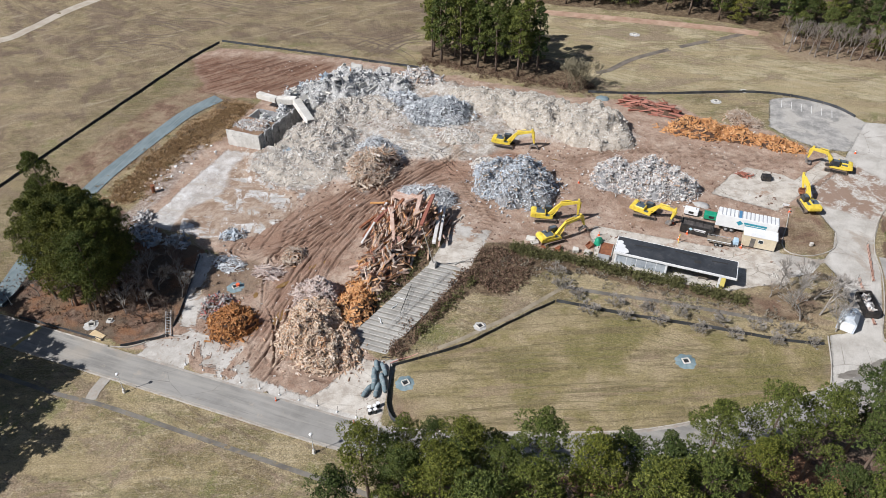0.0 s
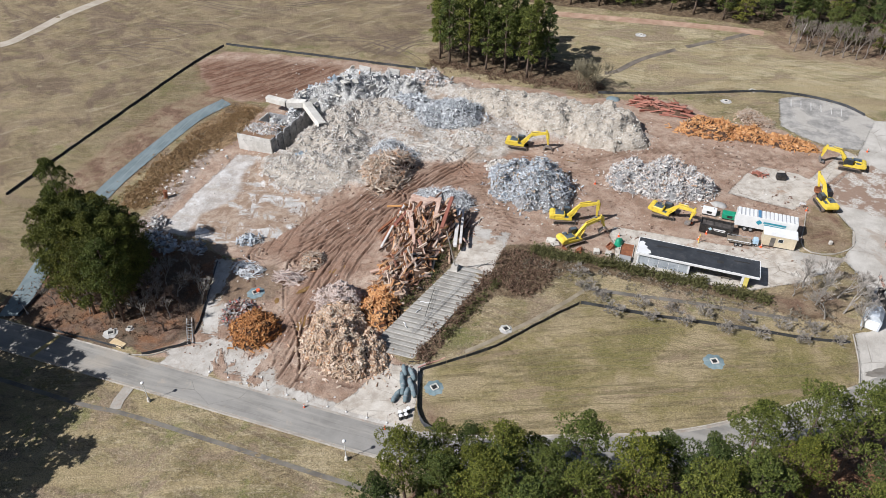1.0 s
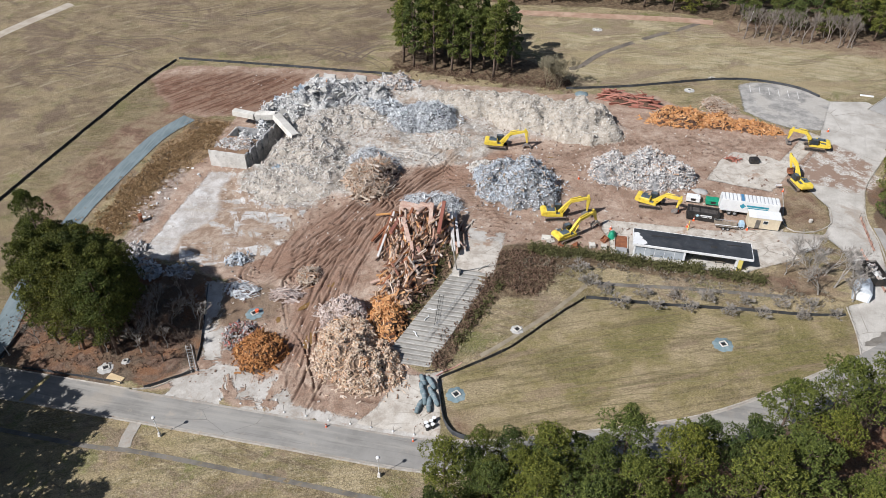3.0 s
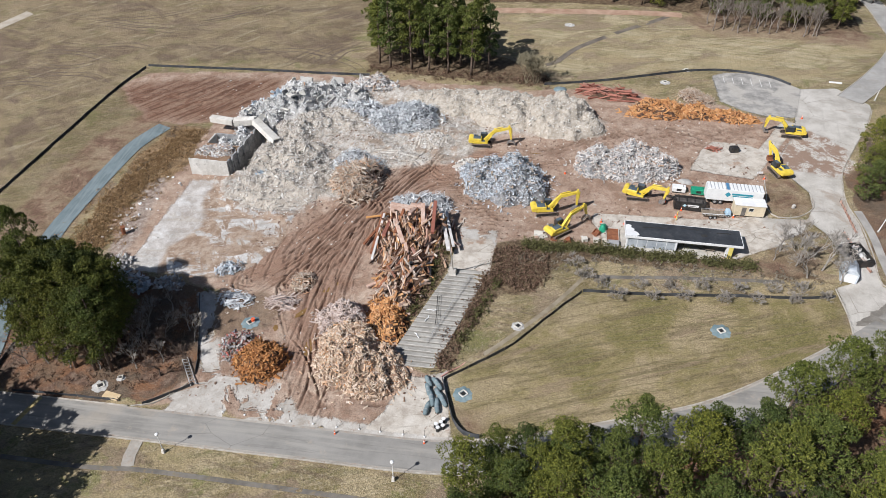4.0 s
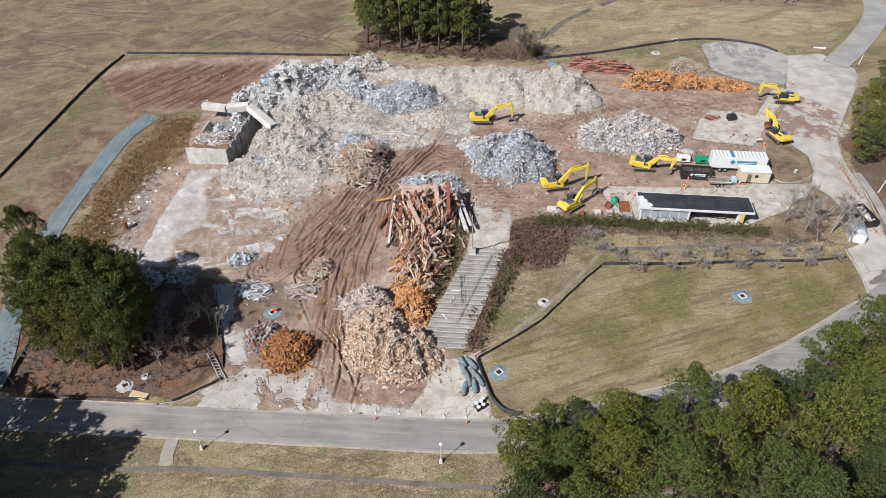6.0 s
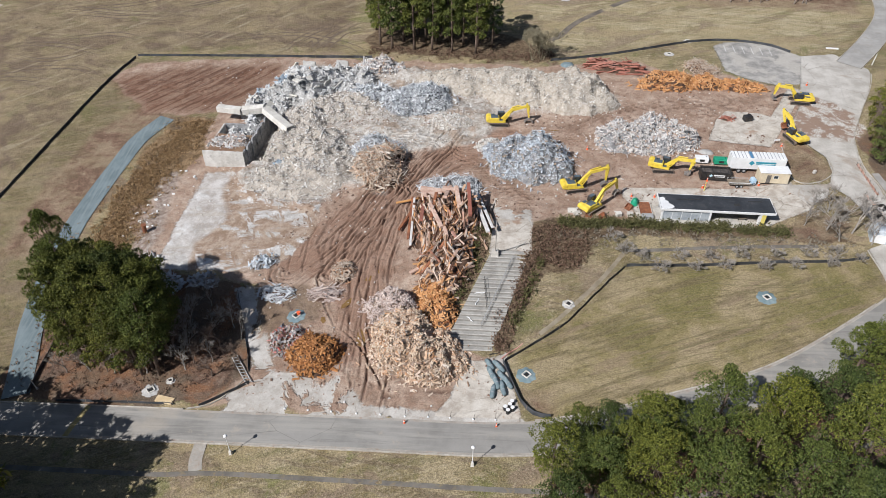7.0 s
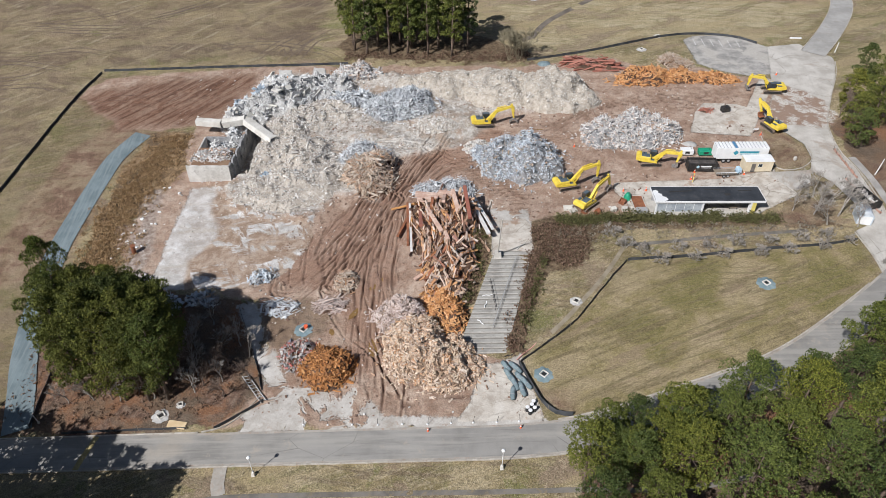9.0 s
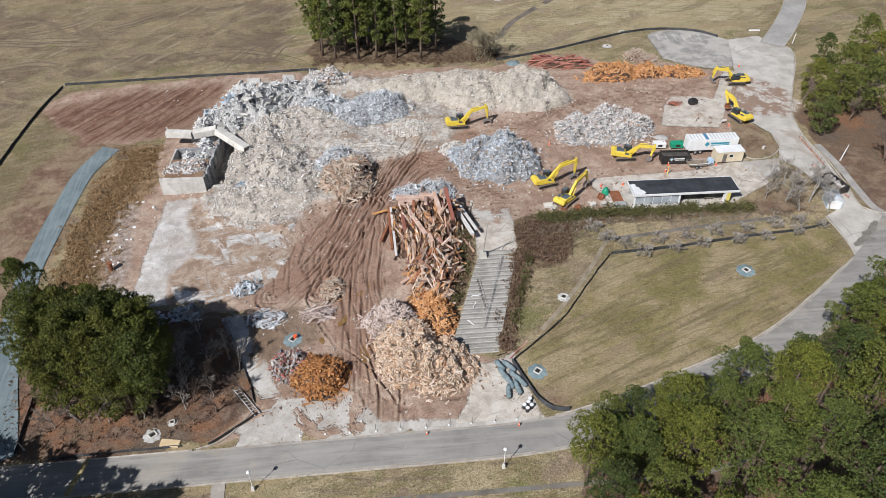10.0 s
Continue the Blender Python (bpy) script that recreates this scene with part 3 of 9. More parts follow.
def ground_material():
    s = Shader("ground_soil_and_grass")
    fine, mid, wide, huge = s.noise(7.0, 5, 0.7), s.noise(0.9, 5, 0.65), s.noise(0.12, 4, 0.6), s.noise(0.025, 4, 0.55)
    edge = s.math("MULTIPLY", s.math("SUBTRACT", s.noise(1.6, 5, 0.7), 0.5), 2.2)
    crisp = s.math("MULTIPLY", s.math("SUBTRACT", s.noise(2.5, 4, 0.6), 0.5), 0.35)

    def cover(name, low=-0.3, high=0.3, wobble=edge):
        return s.span(s.math("ADD", s.value(name), wobble), low, high)

    # dormant grass: straw, olive and bare earth, with mown lines and worn patches
    streaks = s.noise(1.0, 5, 0.65, 0.4, vector=s.scaled(0.14, 1.5, 1.0, 20))
    streaks2 = s.noise(1.0, 5, 0.65, 0.3, vector=s.scaled(0.05, 0.7, 1.0, -8))
    swath = s.noise(1.0, 5, 0.65, 0.5, vector=s.scaled(0.07, 0.45, 1.0, 24))
    patch = s.noise(1.0, 6, 0.66, 0.9, vector=s.scaled(0.024, 0.050, 1.0, 35))
    patch2 = s.noise(1.0, 6, 0.7, 0.7, vector=s.scaled(0.045, 0.11, 1.0, 25))
    grass = s.ramp(s.span(wide, 0.36, 0.64), (0.172, 0.134, 0.064), (0.256, 0.202, 0.108), (0.340, 0.274, 0.164))
    grass = s.mix(s.span(swath, 0.46, 0.58, 0.0, 0.6), grass, (0.150, 0.134, 0.060))
    grass = s.mix(s.span(streaks, 0.52, 0.64, 0.0, 0.65), grass, (0.400, 0.330, 0.215))
    grass = s.mix(s.span(streaks2, 0.53, 0.64, 0.0, 0.7), grass, (0.150, 0.108, 0.074))
    grass = s.mix(s.span(patch2, 0.53, 0.60, 0.0, 0.75), grass, (0.235, 0.170, 0.122))
    grass = s.mix(s.span(s.noise(0.16, 5, 0.68, 0.5), 0.55, 0.64, 0.0, 0.7), grass, (0.142, 0.148, 0.045))
    grass = s.mix(s.span(s.noise(2.4, 6, 0.75), 0.47, 0.62, 0.0, 0.7), grass, (0.118, 0.094, 0.054))
    grass = s.mix(s.span(s.noise(1.1, 6, 0.75), 0.53, 0.66, 0.0, 0.55), grass, (0.390, 0.330, 0.225))
    grass = s.mix(s.span(fine, 0.52, 0.66, 0.0, 0.6), grass, (0.440, 0.380, 0.270))
    grass = s.mix(s.math("MULTIPLY", s.span(s.value("straw"), -3.0, 3.0), s.span(patch2, 0.44, 0.56, 0.65, 0.1)), grass, s.mix(s.span(streaks2, 0.42, 0.58), (0.345, 0.288, 0.170), (0.485, 0.412, 0.278)))
    plough = s.noise(1.0, 6, 0.68, 0.6, vector=s.scaled(0.03, 0.13, 1.0, 40))
    grass = s.mix(s.span(s.noise(1.0, 5, 0.65, 0.5, vector=s.scaled(0.035, 0.16, 1.0, 26)), 0.52, 0.60, 0.0, 0.6), grass, (0.330, 0.262, 0.150))
    field = s.span(s.value("fallow"), -3.0, 3.0)
    grass = s.mix(s.math("MULTIPLY", field, s.span(plough, 0.42, 0.58, 0.35, 0.75)), grass, s.mix(s.span(patch2, 0.44, 0.56), (0.145, 0.104, 0.070), (0.225, 0.172, 0.108)))
    grass = s.mix(s.math("MULTIPLY", field, s.span(patch, 0.49, 0.60, 0.0, 0.6)), grass, (0.120, 0.084, 0.064))
    grass = s.mix(s.math("MULTIPLY", field, s.span(s.noise(1.0, 5, 0.7, 0.5, vector=s.scaled(0.06, 0.5, 1.0, 46)), 0.56, 0.66, 0.0, 0.6)), grass, (0.330, 0.280, 0.190))
    grass = s.mix(s.math("MULTIPLY", s.span(s.value("fenced"), -2.5, 2.5), 0.42), grass, (0.120, 0.092, 0.052))
    mow = s.noise(1.0, 5, 0.68, 0.3, vector=s.scaled(0.045, 0.85, 1.0, 24))
    turf = s.ramp(s.span(s.noise(0.09, 5, 0.65, 0.4), 0.36, 0.64), (0.162, 0.142, 0.052), (0.240, 0.194, 0.092), (0.330, 0.262, 0.160))
    turf = s.mix(s.span(mow, 0.49, 0.60, 0.0, 0.75), turf, (0.140, 0.108, 0.060))
    turf = s.mix(s.span(s.noise(1.0, 5, 0.7, 0.6, vector=s.scaled(0.04, 0.28, 1.0, 26)), 0.55, 0.64, 0.0, 0.6), turf, (0.260, 0.188, 0.132))
    turf = s.mix(s.span(s.noise(1.8, 6, 0.75), 0.50, 0.66, 0.0, 0.45), turf, (0.350, 0.296, 0.176))
    turf = s.mix(s.span(s.noise(4.5, 5, 0.75), 0.50, 0.64, 0.0, 0.4), turf, (0.110, 0.100, 0.040))
    grass = s.mix(s.math("MULTIPLY", s.span(s.value("lawn"), -1.5, 1.5), 0.92), grass, turf)
    # leaf litter and brambles
    brush = s.ramp(s.span(mid, 0.3, 0.7), (0.070, 0.046, 0.028), (0.150, 0.102, 0.062), (0.215, 0.165, 0.105))
    brush = s.mix(s.span(fine, 0.4, 0.65, 0.0, 0.6), brush, (0.065, 0.052, 0.034))
    dry = s.ramp(s.span(mid, 0.34, 0.66), (0.100, 0.062, 0.034), (0.215, 0.138, 0.074), (0.295, 0.205, 0.120))
    dry = s.mix(s.span(s.noise(0.16, 5, 0.7), 0.52, 0.60, 0.0, 0.75), dry, (0.115, 0.078, 0.052))
    litter = s.ramp(s.span(mid, 0.3, 0.72), (0.066, 0.042, 0.032), (0.140, 0.086, 0.060), (0.205, 0.150, 0.112))
    litter = s.mix(s.span(s.noise(0.11, 5, 0.65, 0.4), 0.45, 0.56, 0.0, 0.8), litter, (0.215, 0.108, 0.056))
    litter = s.mix(s.span(s.noise(3.0, 6, 0.75), 0.54, 0.66, 0.0, 0.7), litter, (0.260, 0.205, 0.160))
    litter = s.mix(s.span(wide, 0.44, 0.58, 0.0, 0.6), litter, (0.120, 0.098, 0.070))
    soil = s.ramp(s.span(s.noise(0.25, 6, 0.7, 0.4), 0.36, 0.62), (0.138, 0.084, 0.058), (0.205, 0.134, 0.092), (0.270, 0.203, 0.138))
    # churned clay
    dirt = s.ramp(s.span(s.noise(0.22, 5, 0.65), 0.3, 0.7), (0.245, 0.168, 0.122), (0.345, 0.250, 0.188), (0.432, 0.338, 0.266))
    dirt = s.mix(s.span(mid, 0.46, 0.62, 0.0, 0.5), dirt, (0.240, 0.140, 0.096))
    dirt = s.mix(s.span(s.noise(0.5, 6, 0.7), 0.6, 0.74, 0.0, 0.7), dirt, (0.440, 0.350, 0.270))
    # ruts coloured darker with depth, for damp clay and their inner shade
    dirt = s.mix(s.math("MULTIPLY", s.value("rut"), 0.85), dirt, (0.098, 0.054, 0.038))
    dirt = s.mix(s.span(fine, 0.45, 0.75, 0.0, 0.3), dirt, (0.370, 0.260, 0.190))
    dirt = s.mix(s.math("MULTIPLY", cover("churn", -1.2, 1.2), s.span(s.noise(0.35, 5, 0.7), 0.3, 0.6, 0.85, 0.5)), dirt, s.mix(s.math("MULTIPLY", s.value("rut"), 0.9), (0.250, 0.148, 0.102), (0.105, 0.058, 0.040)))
    scrape = s.noise(1.0, 6, 0.7, 0.3, vector=s.scaled(0.05, 0.8, 1.0, 52))
    red = s.ramp(s.span(scrape, 0.38, 0.62), (0.108, 0.054, 0.034), (0.168, 0.090, 0.058), (0.225, 0.142, 0.098))
    # crushed concrete and plaster dust
    rubble = s.ramp(s.span(s.noise(0.6, 6, 0.75), 0.3, 0.7), (0.250, 0.215, 0.178), (0.400, 0.362, 0.315), (0.560, 0.535, 0.495))
    rubble = s.mix(s.span(s.cells(2.6), 0.05, 0.4, 0.55, 0.0), rubble, (0.640, 0.620, 0.590))
    rubble = s.mix(s.span(s.noise(0.16, 4), 0.52, 0.66, 0.0, 0.7), rubble, (0.300, 0.215, 0.150))
    # bare floor slab, part buried in mud
    slab = s.ramp(s.span(s.noise(0.35, 5, 0.65), 0.3, 0.7), (0.350, 0.325, 0.295), (0.480, 0.460, 0.435), (0.620, 0.610, 0.590))
    slab = s.mix(s.span(s.cells(0.22, "DISTANCE_TO_EDGE"), 0.0, 0.012, 0.22, 0.0), slab, (0.260, 0.220, 0.175))
    slab = s.mix(s.span(s.noise(1.0, 4, 0.6, vector=s.scaled(0.05, 0.6, 1.0)), 0.52, 0.62, 0.0, 0.45), slab, (0.400, 0.360, 0.300))
    swept = s.math("MAXIMUM", s.noise(1.0, 6, 0.7, 0.5, vector=s.scaled(0.10, 0.34, 1.0, 12)), s.noise(1.0, 6, 0.7, 0.4, vector=s.scaled(0.36, 0.10, 1.0, 30)))
    mud = s.math("MULTIPLY", s.span(swept, 0.47, 0.55), s.span(s.value("clean"), -0.8, 0.6, 0.96, 0.22))
    smear = s.ramp(s.span(s.noise(0.5, 6, 0.7), 0.35, 0.65), (0.230, 0.155, 0.105), (0.300, 0.215, 0.155), (0.390, 0.310, 0.240))
    apron = s.ramp(s.span(s.noise(0.3, 6, 0.7), 0.3, 0.7), (0.330, 0.300, 0.260), (0.420, 0.390, 0.350), (0.520, 0.495, 0.455))
    apron = s.mix(s.span(s.noise(0.9, 5, 0.7), 0.55, 0.7, 0.0, 0.6), apron, (0.270, 0.190, 0.140))
    silt = s.span(s.noise(0.10, 6, 0.62, 0.6), 0.53, 0.56)
    paving = s.ramp(s.span(s.noise(0.5, 5, 0.65), 0.3, 0.7), (0.360, 0.315, 0.265), (0.480, 0.435, 0.375), (0.560, 0.520, 0.460))
    cracks = s.span(s.cells(0.30, "DISTANCE_TO_EDGE", vector=s.scaled(0.62, 1.5, 1, 8)), 0.0, 0.026, 0.7, 0.0)
    paving = s.mix(s.math("MULTIPLY", cracks, s.span(s.noise(0.12, 4, 0.6), 0.40, 0.54, 0.15, 0.85)), paving, (0.130, 0.110, 0.080))
    paving = s.mix(s.span(s.noise(0.2, 5, 0.7), 0.56, 0.66, 0.0, 0.7), paving, (0.300, 0.185, 0.120))
    drive = s.ramp(s.span(s.noise(0.25, 5, 0.6), 0.3, 0.7), (0.365, 0.338, 0.298), (0.450, 0.420, 0.376), (0.525, 0.496, 0.450))
    drive = s.mix(s.span(s.noise(0.1, 5, 0.68, 0.6), 0.55, 0.66, 0.0, 0.65), drive, (0.300, 0.240, 0.185))
    drive = s.mix(s.span(s.noise(1.0, 5, 0.65, 0.3, vector=s.scaled(0.5, 0.03, 1.0, -8)), 0.52, 0.66, 0.0, 0.4), drive, (0.350, 0.325, 0.290))
    drive = s.mix(s.math("MULTIPLY", s.span(s.cells(0.11, "DISTANCE_TO_EDGE", vector=s.scaled(1.0, 0.7, 1, 30)), 0.0, 0.007, 0.7, 0.0), s.span(s.noise(0.08, 4), 0.46, 0.56)), drive, (0.180, 0.160, 0.135))
    asphalt = s.ramp(s.span(s.noise(0.4, 5, 0.7), 0.3, 0.7), (0.220, 0.212, 0.196), (0.315, 0.300, 0.278), (0.420, 0.398, 0.362))
    asphalt = s.mix(s.span(s.noise(0.16, 5, 0.68, 0.5), 0.48, 0.58, 0.0, 0.75), asphalt, (0.440, 0.410, 0.365))
    colour = s.mix(cover("brush"), grass, brush)
    colour = s.mix(cover("litter"), colour, litter)
    colour = s.mix(s.math("MULTIPLY", cover("soil", -1.5, 1.5), s.span(patch2, 0.42, 0.55, 0.97, 0.6)), colour, soil)
    colour = s.mix(s.math("MULTIPLY", cover("dry", -0.8, 0.8), 0.9), colour, dry)
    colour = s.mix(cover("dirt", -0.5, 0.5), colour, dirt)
    colour = s.mix(s.math("MULTIPLY", s.span(s.math("ADD", s.value("red"), s.math("MULTIPLY", edge, 1.8)), -3.0, 3.5), s.span(scrape, 0.40, 0.62, 0.97, 0.8)), colour, red)
    colour = s.mix(s.math("MULTIPLY", cover("rubble", -1.2, 1.2), s.span(s.noise(0.45, 5, 0.7), 0.30, 0.45)), colour, rubble)
    colour = s.mix(s.math("MULTIPLY", cover("weedy", -1.0, 1.0), 0.6), colour, brush)
    path = s.ramp(s.span(s.noise(1.2, 6, 0.75), 0.32, 0.66), (0.190, 0.135, 0.104), (0.270, 0.212, 0.175), (0.420, 0.375, 0.330))
    colour = s.mix(s.math("MULTIPLY", cover("gravel", -1.0, 1.0), 0.9), colour, path)
    colour = s.mix(cover("slab"), colour, s.mix(mud, slab, smear))
    colour = s.mix(s.math("MULTIPLY", cover("apron"), s.math("SUBTRACT", 1.0, silt)), colour, apron)
    colour = s.mix(cover("paving", -0.1, 0.1, crisp), colour, paving)
    colour = s.mix(cover("drive", -0.06, 0.06, crisp), colour, drive)
    colour = s.mix(cover("parking", -0.3, 0.3), colour, asphalt)
    gravel = s.mix(s.span(s.noise(0.35, 6, 0.7), 0.48, 0.56), (0.250, 0.165, 0.118), s.mix(s.span(s.noise(3.0, 4), 0.4, 0.6), (0.330, 0.280, 0.230), (0.560, 0.530, 0.490)))
    colour = s.mix(s.math("MULTIPLY", cover("spill", -0.8, 0.8), 0.9), colour, gravel)
    made = s.math("MAXIMUM", s.math("MAXIMUM", cover("paving"), s.math("MAXIMUM", cover("drive"), cover("parking"))), s.math("MAXIMUM", s.math("MULTIPLY", cover("apron"), s.math("SUBTRACT", 1.0, silt)), s.math("MULTIPLY", cover("slab"), 0.7)))
    even = s.math("MAXIMUM", made, s.math("MULTIPLY", cover("dirt", -0.5, 0.5), 0.55))
    colour = s.mix(s.math("SUBTRACT", 0.75, s.math("MULTIPLY", even, 0.58)), colour, s.ramp(s.span(s.noise(5.0, 4, 0.75), 0.3, 0.7), (0.20, 0.20, 0.20), (0.80, 0.80, 0.80)), "OVERLAY")
    relief = s.math("MULTIPLY", s.math("ADD", s.math("MULTIPLY", fine, 0.35), mid), s.math("SUBTRACT", 1.0, s.math("MULTIPLY", made, 0.94)))
    return s.done(colour, 0.95, 0.0, s.bump(relief, 0.8, 0.3), 0.2)


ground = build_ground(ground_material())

# ---- loose pieces: small shapes shared by many objects, or joined by the thousand ----
class Soup:
    """Vertices and faces gathered into one mesh."""

    def __init__(self):
        self.v, self.f = [], []

    def tube(self, points, radii, sides=4, caps=True):
        start = len(self.v)
        up = Vector((0.13, 0.21, 0.97))
        for i, p in enumerate(points):
            way = (Vector(points[min(i + 1, len(points) - 1)]) - Vector(points[max(i - 1, 0)])).normalized()
            a = way.cross(up if abs(way.dot(up)) < 0.95 else Vector((1, 0, 0))).normalized()
            b = way.cross(a)
            for k in range(sides):
                c = 2 * math.pi * k / sides
                self.v.append(tuple(Vector(p) + (a * math.cos(c) + b * math.sin(c)) * radii[i]))
        for i in range(len(points) - 1):
            for k in range(sides):
                n = (k + 1) % sides
                self.f.append((start + i * sides + k, start + i * sides + n, start + (i + 1) * sides + n, start + (i + 1) * sides + k))
        if not caps:
            return
        self.f.append(tuple(start + k for k in range(sides))[::-1])
        self.f.append(tuple(start + (len(points) - 1) * sides + k for k in range(sides)))

    def mesh(self, name, material, smooth=False):
        data = bpy.data.meshes.new(name)
        data.from_pydata(self.v, [], self.f)
        data.materials.append(material)
        if smooth:
            for p in data.polygons:
                p.use_smooth = True
        data.update()
        return data


def shape_plank(r):
    """A board with a slight bow and splintered ends; 1 long, 1 wide, 1 thick."""
    bow = r.uniform(-0.03, 0.03)
    v, f = [], []
    for i in range(3):
        x = (-0.5, r.uniform(-0.1, 0.1), 0.5)[i]
        for y, z in ((-0.5, -0.5), (0.5, -0.5), (0.5, 0.5), (-0.5, 0.5)):
            v.append((x + (r.uniform(-0.05, 0.05) if i != 1 else 0), y + (bow * 20 if i == 1 else 0), z))
    for i in range(2):
        for k in range(4):
            n = (k + 1) % 4
            f.append((i * 4 + k, i * 4 + n, i * 4 + 4 + n, i * 4 + 4 + k))
    f += [(3, 2, 1, 0), (8, 9, 10, 11)]
    return v, f


def shape_beam(r):
    """An I-section, 1 long, 1 wide, 1 deep."""
    section = [(-0.5, -0.5), (0.5, -0.5), (0.5, -0.38), (0.08, -0.38), (0.08, 0.38), (0.5, 0.38), (0.5, 0.5), (-0.5, 0.5), (-0.5, 0.38), (-0.08, 0.38), (-0.08, -0.38), (-0.5, -0.38)]
    v = [(x, y, z) for x in (-0.5, 0.5) for y, z in section]
    f = [tuple(range(11, -1, -1)), tuple(range(12, 24))] + [(k, (k + 1) % 12, 12 + (k + 1) % 12, 12 + k) for k in range(12)]
    return v, f


def shape_sheet(r):
    """A crumpled plate, 1 long, 1 wide, bent."""
    v, f = [], []
    bend, skew = r.uniform(-1.1, 1.1), r.uniform(-0.7, 0.7)
    lift = [[r.uniform(-0.17, 0.17) + bend * (i / 3 - 0.5) ** 2 + skew * (i / 3 - 0.5) * (j / 2 - 0.5) for j in range(3)] for i in range(4)]
    for side in (0.02, -0.02):
        for i in range(4):
            for j in range(3):
                v.append((i / 3 - 0.5 + 0.08 * math.sin(7.1 * lift[i][j]), j / 2 - 0.5 + 0.1 * math.cos(9 * lift[i][j]), lift[i][j] + side))
    for i in range(3):
        for j in range(2):
            a = i * 3 + j
            f += [(a, a + 3, a + 4, a + 1), (a + 13, a + 16, a + 15, a + 12)]
    ring = [0, 3, 6, 9, 10, 11, 8, 5, 2, 1]
    f += [(ring[k], ring[(k + 1) % 10], ring[(k + 1) % 10] + 12, ring[k] + 12)[::-1] for k in range(10)]
    return v, f


def shape_chunk(r):
    """A broken lump, about 1 across, with flat breaks."""
    bm = bmesh.new()
    bmesh.ops.create_icosphere(bm, subdivisions=1, radius=0.5)
    sx, sy, sz = r.uniform(0.7, 1.2), r.uniform(0.6, 1.0), r.uniform(0.35, 0.75)
    for p in bm.verts:
        p.co = Vector((p.co.x * sx, p.co.y * sy, max(-0.3, min(0.3, p.co.z * sz * 1.3)))) * r.uniform(0.75, 1.15)
    bm.verts.index_update()
    v, f = [tuple(p.co) for p in bm.verts], [tuple(p.index for p in q.verts) for q in bm.faces]
    bm.free()
    return v, f


def shape_crumb(r):
    """A small broken lump."""
    v = [(x * r.uniform(0.25, 0.6), y * r.uniform(0.2, 0.5), z * r.uniform(0.15, 0.4)) for z in (-1, 1) for x, y in ((-1, -1), (1, -1), (1, 1), (-1, 1))]
    return v, [(3, 2, 1, 0), (4, 5, 6, 7), (0, 1, 5, 4), (1, 2, 6, 5), (2, 3, 7, 6), (3, 0, 4, 7)]


def shape_rod(r):
    """A bent bar or pipe, 1 long, 1 thick."""
    s = Soup()
    a, b = r.uniform(-0.12, 0.12), r.uniform(-0.12, 0.12)
    s.tube([(-0.5, 0, 0), (-0.15, a, b), (0.2, -a * 0.5, b), (0.5, a, 0)], [0.02] * 4, 4)
    return s.v, s.f


SHAPES = {}
for key, maker in (("plank", shape_plank), ("beam", shape_beam), ("sheet", shape_sheet), ("chunk", shape_chunk), ("crumb", shape_crumb), ("rod", shape_rod)):
    SHAPES[key] = [maker(rng) for _ in range(5)]
_piece_meshes = {}


def piece_mesh(kind, variant, material):
    key = (kind, variant, material.name)
    if key not in _piece_meshes:
        v, f = SHAPES[kind][variant]
        data = bpy.data.meshes.new(kind)
        data.from_pydata(v, [], f)
        data.materials.append(material)
        _piece_meshes[key] = data
    return _piece_meshes[key]


def joined(name, placed, material, parent, label=""):
    """Many pieces as one mesh; placed: (kind, variant, matrix)."""
    vs, fs, start = [], [], 0
    for kind, variant, m in placed:
        v, f = SHAPES[kind][variant]
        a = np.array(m)
        vs.append(np.array(v) @ a[:3, :3].T + a[:3, 3])
        fs += [tuple(i + start for i in q) for q in f]
        start += len(v)
    data = bpy.data.meshes.new(name)
    data.from_pydata(np.concatenate(vs).tolist(), [], fs)
    data.materials.append(material)
    ob = new(name, data)
    ob.parent = parent
    return tagged(ob, label, kind="stuff")


NAMES = {"plank": "plank", "beam": "beam", "sheet": "metal_sheet", "chunk": "concrete_chunk", "crumb": "concrete_chunk", "rod": "bent_rod"}


def size_of(kind, r, low, high):
    """Length, width and thickness in metres of one piece."""
    n = r.uniform(low, high)
    if kind == "plank":
        return n, min(r.uniform(0.14, 0.40), n * 0.3), min(r.uniform(0.06, 0.2), n * 0.16)
    if kind == "beam":
        return n, r.uniform(0.22, 0.4), r.uniform(0.25, 0.45)
    if kind == "sheet":
        return n, n * r.uniform(0.16, 0.42), n * r.uniform(0.7, 1.3)
    if kind == "rod":
        return n, n * 0.6, max(n * 0.6, 1.6)
    return n, n * r.uniform(0.7, 1.0), n * r.uniform(0.6, 1.0)


